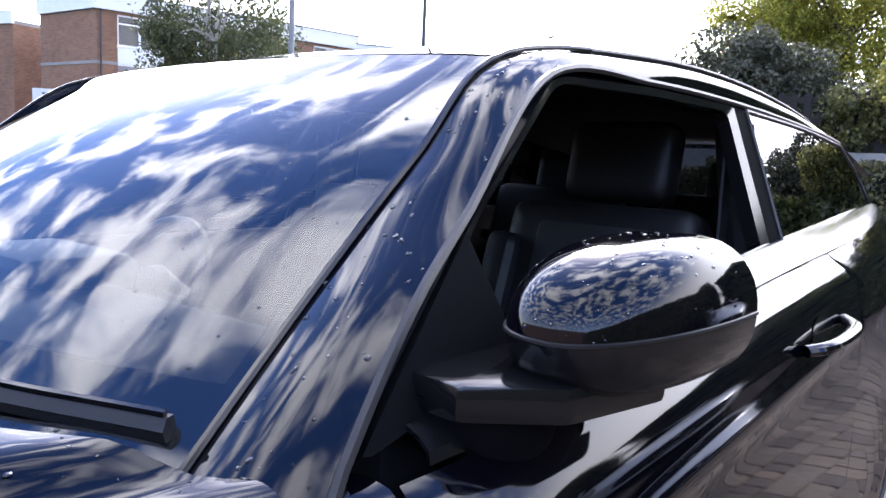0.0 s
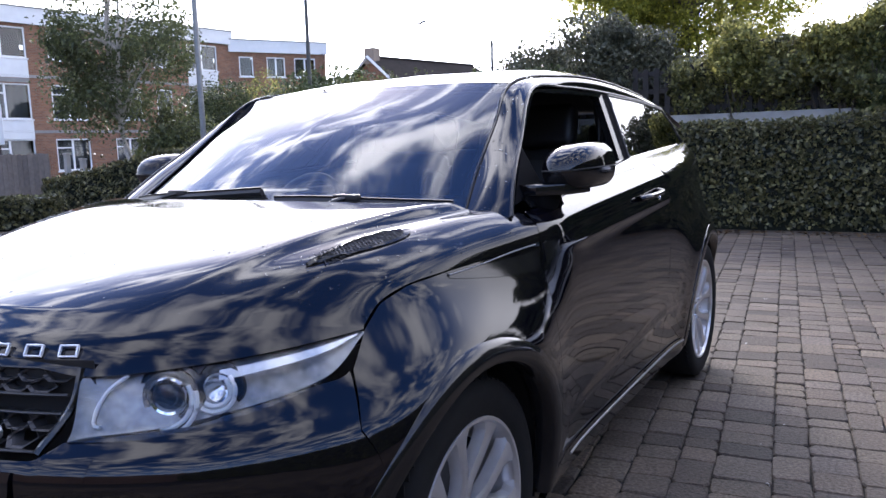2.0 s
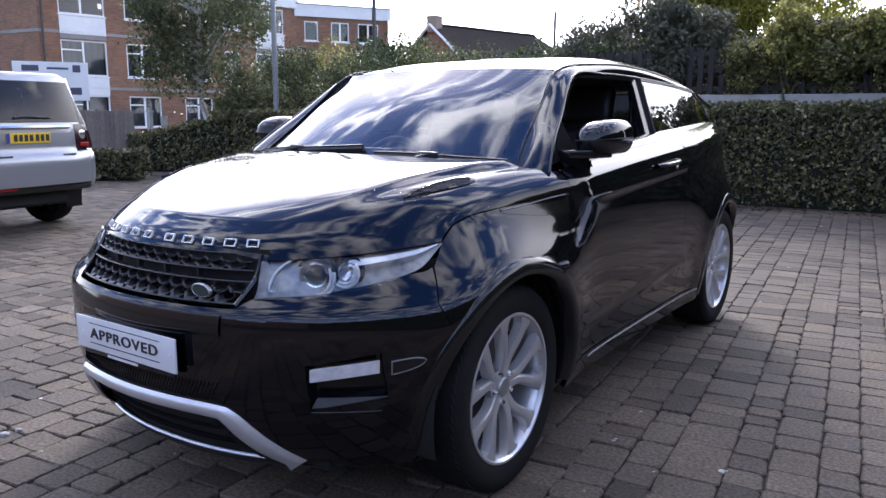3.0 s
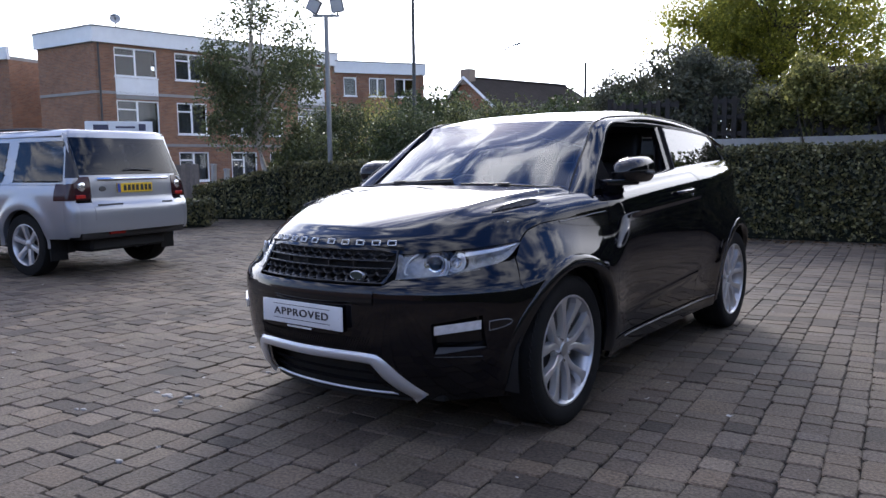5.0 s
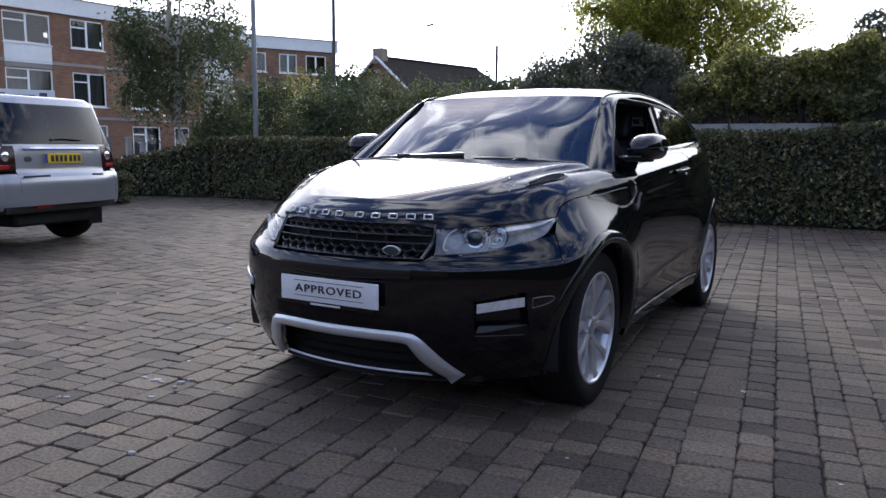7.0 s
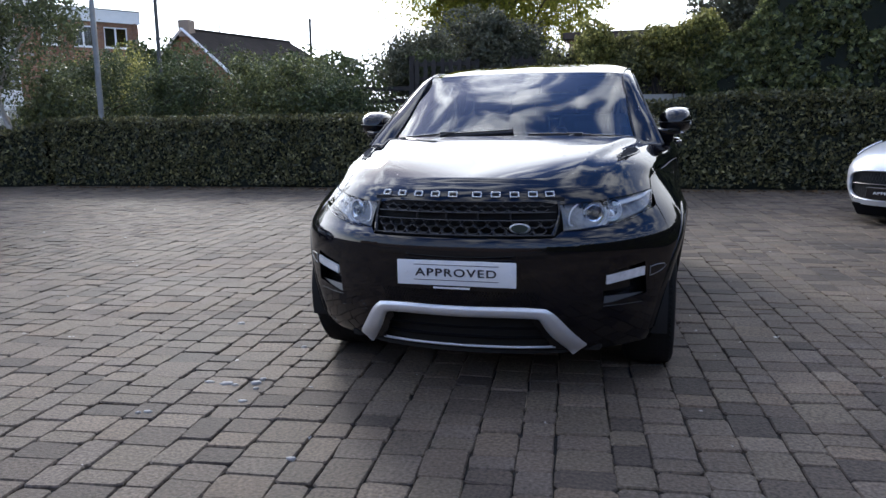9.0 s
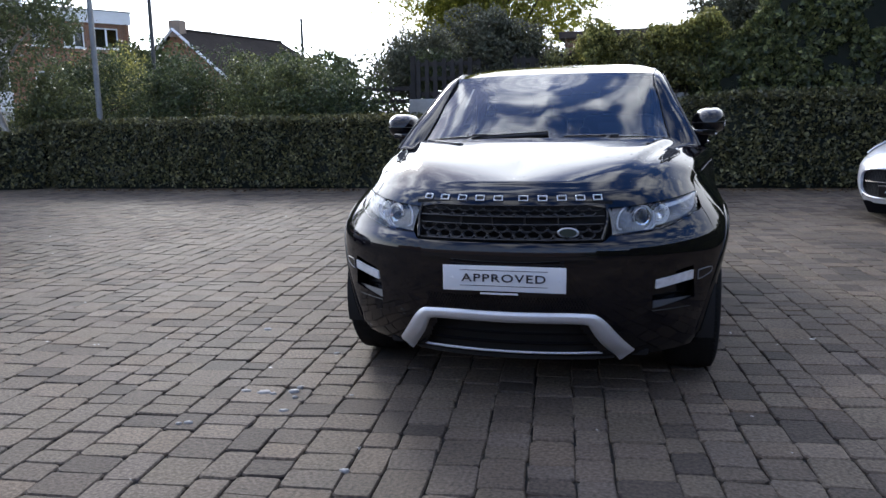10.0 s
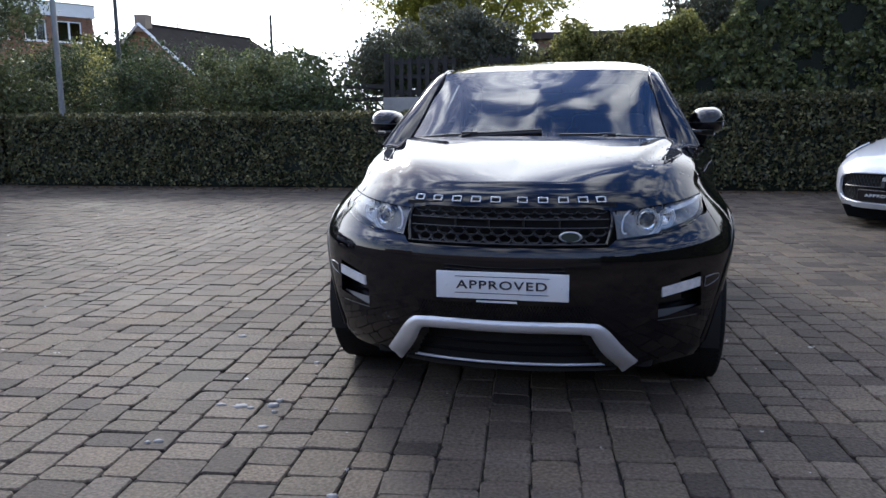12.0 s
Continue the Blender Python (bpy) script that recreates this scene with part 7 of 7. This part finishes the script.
py = suv_tail(0, 1.0, 0.008).y
rp = part("number_plate", block(-0.26, 0.26, py - 0.012, py, 0.935, 1.045, 0.003, 1), YPLATE, suv, "yellow rear plate with plain dark bars")
for x in (-0.15, -0.09, -0.03, 0.03, 0.10, 0.16, 0.22):
    part("plate_bar", block(x - 0.020, x + 0.020, py - 0.015, py - 0.012, 0.955, 1.025), INK, rp, smooth=False)
part("plate_band", block(-0.258, -0.215, py - 0.015, py - 0.012, 0.938, 1.042), material("blue_band", (0.03, 0.06, 0.30), 0.4), rp, smooth=False)
part("badge", lathe([(0.0, 0.006), (0.045, 0.004), (0.05, -0.004)], 24, pose(-0.45, suv_tail(-0.45, 0.98, 0.006).y, 0.985, 90) @ Matrix.Diagonal((1, 0.6, 1, 1))), DARKSTEEL, gate)
part("name_bar", block(-0.56, -0.22, suv_tail(0.4, 0.80, 0.010).y, suv_tail(0.4, 0.80, 0.0).y, 0.79, 0.81), DARKSTEEL, gate)
part("model_bar", block(0.38, 0.54, suv_tail(0.45, 0.80, 0.010).y, suv_tail(0.45, 0.80, 0.0).y, 0.79, 0.81), DARKSTEEL, gate)
part("roof", hull([(-0.73, -0.60), (0.73, -0.60), (0.73, 1.95), (-0.73, 1.95)], [(-0.64, -0.54), (0.64, -0.54), (0.62, 1.65), (-0.62, 1.65)], 1.60, 1.685, 0.03), SILVER, suv, "silver roof")
part("bonnet", hull([(-0.82, 2.50), (0.82, 2.50), (0.74, 3.55), (-0.74, 3.55)], [(-0.76, 2.50), (0.76, 2.50), (0.66, 3.45), (-0.66, 3.45)], 0.95, 1.08, 0.04), SILVER, suv)
part("front_end", hull([(-0.80, 3.30), (0.80, 3.30), (0.66, 3.66), (-0.66, 3.66)], [(-0.80, 3.30), (0.80, 3.30), (0.68, 3.60), (-0.68, 3.60)], 0.35, 0.98, 0.05), SILVER, suv)
bm = bmesh.new()
bm.faces.new([bm.verts.new(v) for v in ((-0.82, 2.62, 1.07), (0.82, 2.62, 1.07), (0.66, 1.76, 1.64), (-0.66, 1.76, 1.64))])
part("windscreen", bm, SCREEN_GLASS, suv)
part("underbody", block(-0.55, 0.55, -0.70, 3.4, 0.24, 0.50, 0.03, 1), DARK, suv)
for y in (0.55, 1.55):
    for x in (-0.36, 0.36):
        st = part("seat", hull([(x - 0.24, y - 0.10), (x + 0.24, y - 0.10), (x + 0.24, y + 0.10), (x - 0.24, y + 0.10)], [(x - 0.2, y - 0.22), (x + 0.2, y - 0.22), (x + 0.2, y - 0.08), (x - 0.2, y - 0.08)], 0.6, 1.22, 0.04), LEATHER, suv)
        part("headrest", block(x - 0.13, x + 0.13, y - 0.22, y - 0.12, 1.24, 1.42, 0.04, 2), LEATHER, st)
part("cabin_floor", block(-0.8, 0.8, -0.6, 2.6, 0.45, 0.62), TRIM, suv)

# ---- the silver sports car nose-on beside the hedge; own frame: nose towards -y ----
sport = thing("car", "low silver sports car with a dark oval grille, parked", "car", at=pose(3.97, 5.90, 0, 0, 0, -45))
SPORT_SILVER = material("pale_silver_paint", (0.64, 0.66, 0.70), 0.32, 0.2, coat=0.9, vary=0.02, scale=3)


def sport_p(th, z):
    hw = soft_table([(0.12, 0.74), (0.25, 0.84), (0.45, 0.905), (0.62, 0.90), (0.72, 0.875), (0.80, 0.84)], z, 0.04)
    yf = soft_table([(0.12, -0.78), (0.20, -0.93), (0.30, -0.985), (0.45, -1.0), (0.58, -0.99), (0.66, -0.945), (0.72, -0.86), (0.80, -0.70)], z, 0.03)
    a = radians(th)
    return Vector((hw * math.sin(a) ** (2 / 2.5), 0.25 - (0.25 - yf) * max(math.cos(a), 0) ** (2 / 2.5), z))


def sport_t(x, z):
    return math.degrees(math.asin(min(abs(x) / sport_p(90, z).x, 1) ** 1.25))


def mouth(x, z):
    return (abs(x) / 0.56) ** 4 + (abs(z - 0.45) / 0.165) ** 4


def gill(th, z):
    return 60 < th < 66 and 0.30 < z < 0.47


rows = [[sport_p(90 * i / 120, z) for i in range(121)] for z in np.linspace(0.225, 0.71, 64)]
def sk(i, j):
    p = (rows[j][i] + rows[j + 1][i + 1]) / 2
    return mouth(p.x, p.z) < 1 or gill(90 * (i + 0.5) / 120, p.z) or (j < 26 and math.hypot(p.y - 0.05, p.z - 0.345) < 0.39)
bm = sheet(rows, skip=sk)
sheet(rows, bm, skip=sk, flip=-1)
bmesh.ops.remove_doubles(bm, verts=bm.verts, dist=0.0006)
part("nose", bm, SPORT_SILVER, sport, "silver nose panel", thick=0.02, angle=50)
# bonnet and wings
lead = [tuple(p) for p in rows[-1]]
trail = [(0, 0.62, 1.03), (0.40, 0.72, 1.02), (0.66, 0.95, 1.0), (0.80, 1.10, 0.955)]
top_rows = coons(lead, trail, [lead[0], (0, -0.72, 0.80), (0, -0.45, 0.88), (0, -0.1, 0.955), (0, 0.3, 1.0), trail[0]], [lead[-1], (0.875, 0.60, 0.82), trail[-1]], 40, 30, True)
for j, row in enumerate(top_rows):
    for i, p in enumerate(row):
        u, v = i / 40, j / 30
        p.z += 0.15 * u * u * (1 - u ** 5) * math.sin(math.pi * v ** 0.7) ** 0.9
part("bonnet", both(top_rows), SPORT_SILVER, sport, "silver domed bonnet", thick=0.015, angle=60)
for s in (1, -1):
    cut = [top_rows[22][k] + Vector((0, 0, 0.004)) for k in range(10, 20)]
    part("bonnet_louvre", tube([Vector((s * p.x, p.y, p.z)) for p in cut], 0.014, 6, squash=0.4), GLOSS, sport, "dark bonnet louvre")
part("grille", sheet([[Vector((x, sport_p(sport_t(x, 0.46), 0.46).y + 0.06, z)) for x in np.linspace(-0.60, 0.60, 21)] for z in (0.26, 0.64)]), DARK, sport, "dark oval grille")
bm = bmesh.new()
for k in range(27):
    x = -0.52 + 0.04 * k
    for tl in (-1, 1):
        merge(bm, tube([(min(max(x - 0.06 * tl, -0.54), 0.54), sport_p(sport_t(x, 0.46), 0.46).y + 0.045, 0.28), (min(max(x + 0.06 * tl, -0.54), 0.54), sport_p(sport_t(x, 0.46), 0.46).y + 0.045, 0.585)], 0.003, 4))
part("grille_mesh", bm, SATIN, sport, "black grille mesh")
part("grille_bar", tube([(x, sport_p(sport_t(x, 0.5), 0.5).y + 0.015, 0.462) for x in np.linspace(-0.48, 0.48, 15)], 0.009, 6), SATIN, sport)
ring = [(0.565 * math.copysign(abs(math.cos(a)) ** 0.5, math.cos(a)), 0.45 + 0.167 * math.copysign(abs(math.sin(a)) ** 0.5, math.sin(a))) for a in np.linspace(0, 2 * math.pi, 65)]
part("grille_ring", tube([Vector((x, sport_p(sport_t(x, z), z).y - 0.001, z)) for x, z in ring], 0.012, 6), SPORT_SILVER, sport)
yb = -1.0
np_ = part("number_plate", block(-0.26, 0.26, yb - 0.012, yb - 0.004, 0.315, 0.430, 0.003, 1), GLOSS, sport, "black dealer plate lettered APPROVED")
lettering("plate_lettering", "APPROVED", 0.062, WHITE, np_, pose(0, yb - 0.0125, 0.372, 90) @ Matrix.Diagonal((1.05, 0.7, 1, 1)))
part("plate_frame", block(-0.265, 0.265, yb - 0.006, yb + 0.03, 0.31, 0.436, 0.003, 1), SATIN, np_)
part("emblem", lathe([(0, 0.004), (0.028, 0.004), (0.032, -0.004)], 20, pose(0, yb + 0.03, 0.545, 90)), ALLOY, sport)
part("emblem_base", tube([(0, yb + 0.03, 0.53), (0, yb + 0.02, 0.46)], 0.035, 6), SATIN, sport)
part("air_dam", hull([(-0.46, -0.82), (0.46, -0.82), (0.66, -0.3), (-0.66, -0.3)], [(-0.50, -0.88), (0.50, -0.88), (0.70, -0.3), (-0.70, -0.3)], 0.10, 0.24, 0.015), GRAINED, sport, "black lower air dam")
for s in (1, -1):
    rws = [[top_rows[j][i] + Vector((0.003, -0.005, 0.006)) for i in range(20, 29)] for j in range(0, 13)]
    hl_ = part("headlamp", sheet(rws, flip=s), material("sport_lamp", (0.05, 0.055, 0.06), 0.08), sport, "slim swept-back headlamp", thick=0.003)
    part("light_strip", tube([Vector((s * p.x, p.y, p.z)) for p in (top_rows[j][23] + Vector((0.004, -0.008, 0.009)) for j in range(1, 11))], 0.010, 5), LAMP_WHITE, hl_)
    part("gill", sheet([[sport_p(th, z) + Vector((-0.03, 0.03, 0)) for th in (58, 63, 68)] for z in (0.28, 0.49)], flip=s), DARK, sport)
    rws = [[Vector((sx, y, z + (0.22 * step(0.25, 1.1, y) if z > 0.7 else 0.0))) for y in np.linspace(0.25, 3.4, 40)] for sx, z in ((0.80, 0.18), (0.90, 0.45), (0.90, 0.60), (0.875, 0.715), (0.80, 0.735))]
    cutw = lambda i, j: abs(0.25 + 3.15 * (i + 0.5) / 39 - 2.67) < 0.36 and j < 2 or (i < 3 and j < 2)
    part("flank", sheet(rws, skip=cutw, flip=s), SPORT_SILVER, sport, thick=0.015)
    for yc in (0.05, 2.67):
        alloy_wheel(sport, 0.345, 10, s * 0.76, yc, s, "alloy wheel")
    part("mirror", block(s * 0.96 - 0.085, s * 0.96 + 0.085, 1.45, 1.56, 1.05, 1.15, 0.045, 3), SPORT_SILVER, sport)
    part("mirror_arm", tube([(s * 0.78, 1.50, 0.98), (s * 0.90, 1.50, 1.09)], 0.02, 6), SATIN, sport)
    part("pillar", tube([(s * 0.76, 1.10, 0.97), (s * 0.66, 1.55, 1.20), (s * 0.57, 1.92, 1.31)], 0.025, 6, smooth=10), SPORT_SILVER, sport)
bm = sheet([[Vector((0.74 * k, 0.70 + 0.38 * k * k, 1.015 - 0.03 * k * k)) for k in np.linspace(-1, 1, 13)], [Vector((0.56 * k, 1.82 + 0.10 * k * k, 1.325 - 0.015 * k * k)) for k in np.linspace(-1, 1, 13)]])
part("windscreen", bm, SUV_GLASS, sport, "dark raked windscreen")
part("roof", hull([(-0.78, 1.40), (0.78, 1.40), (0.78, 3.0), (-0.78, 3.0)], [(-0.54, 1.90), (0.54, 1.90), (0.50, 2.4), (-0.50, 2.4)], 0.90, 1.32, 0.06), material("dark_hood", (0.02, 0.02, 0.022), 0.7), sport, "dark roof")
part("rear_deck", hull([(-0.86, 2.6), (0.86, 2.6), (0.78, 3.4), (-0.78, 3.4)], [(-0.78, 2.6), (0.78, 2.6), (0.7, 3.35), (-0.7, 3.35)], 0.30, 0.97, 0.06), SPORT_SILVER, sport)
part("underbody", block(-0.58, 0.58, -0.5, 3.2, 0.14, 0.45, 0.03, 1), DARK, sport)

# ---- paving blocks, last: courses run a little askew to the car ----
pavement = new("pavement", mesh_of("pavement", block(-24, 10, -16, -15.9, -0.30, -0.02), EARTH, False))
tagged(pavement, "tumbled grey-brown concrete block paving, damp in places", "paving", kind="structure")
SKEW = radians(6.0)
WIDTHS, LENGTHS = (0.138, 0.172, 0.212), (0.112, 0.140, 0.172, 0.225)


def paver_points(w, l, r):
    """Rings of one tumbled block with knocked corners: skirt, edge and top."""
    c = [r.uniform(0.008, 0.034) for _ in range(4)]
    out = []
    for k, (sx, sy) in enumerate(((-1, -1), (1, -1), (1, 1), (-1, 1))):
        a, b = (sx * (w / 2 - c[k] * 0.6), sy * l / 2), (sx * w / 2, sy * (l / 2 - c[k] * 0.6))
        for x, y in ((b, a) if k in (0, 2) else (a, b)):
            out.append((x + r.uniform(-0.005, 0.005), y + r.uniform(-0.005, 0.005)))
    pts = []
    for inset, z in ((0.002, -0.024), (0.0015, -0.006), (0.007, 0.0)):
        for x, y in out:
            pts.append((x * (1 - 2 * inset / w), y * (1 - 2 * inset / l), z))
    return pts


FACES = [(r * 8 + k, r * 8 + (k + 1) % 8, r * 8 + 8 + (k + 1) % 8, r * 8 + 8 + k) for r in range(2) for k in range(8)] + [tuple(range(16, 24))]
pr = random.Random(5)
shared = {}
for w in range(3):
    for l in range(4):
        me = bpy.data.meshes.new("paving_block")
        me.from_pydata(paver_points(WIDTHS[w], LENGTHS[l], pr), [], FACES)
        me.materials.append(PAVER)
        shared[w, l] = me
cs, sn = math.cos(SKEW), math.sin(SKEW)
V, F, single = [], [], 0
cx = -17.0
while cx < 9.0:
    w = pr.choice((0, 0, 1, 1, 1, 2, 2))
    cx += WIDTHS[w] / 2
    cy = -7.0 + pr.uniform(0, 0.2)
    while cy < 11.5:
        l = pr.choice((0, 1, 1, 2, 2, 3))
        cy += LENGTHS[l] / 2
        x, y = cx * cs - cy * sn, cx * sn + cy * cs
        foot = 9.75 + 0.055 * x
        if -15.5 < x < 7.2 and -5.6 < y < foot:
            dz, tx, ty = pr.uniform(-0.004, 0.002), pr.uniform(-1.1, 1.1), pr.uniform(-1.1, 1.1)
            x += pr.uniform(-0.003, 0.003)
            m = pose(x, y, dz, tx, ty, 6.0 + pr.uniform(-1.3, 1.3))
            if single < 300 and 0.95 < x < 2.75 and -1.6 < y < 3.6:
                ob = new("paving_block", shared[w, l])
                ob.parent = pavement
                ob.matrix_basis = m
                single += 1
            else:
                k = len(V)
                V += [tuple(m @ Vector(p)) for p in paver_points(WIDTHS[w], LENGTHS[l], pr)]
                F += [tuple(k + q for q in fc) for fc in FACES]
        cy += LENGTHS[l] / 2
    cx += WIDTHS[w] / 2
me = bpy.data.meshes.new("paving_blocks")
me.from_pydata(V, [], F)
me.materials.append(PAVER)
rest = new("paving_blocks", me)
rest.parent = pavement
tagged(rest, "many tumbled paving blocks", kind="stuff")
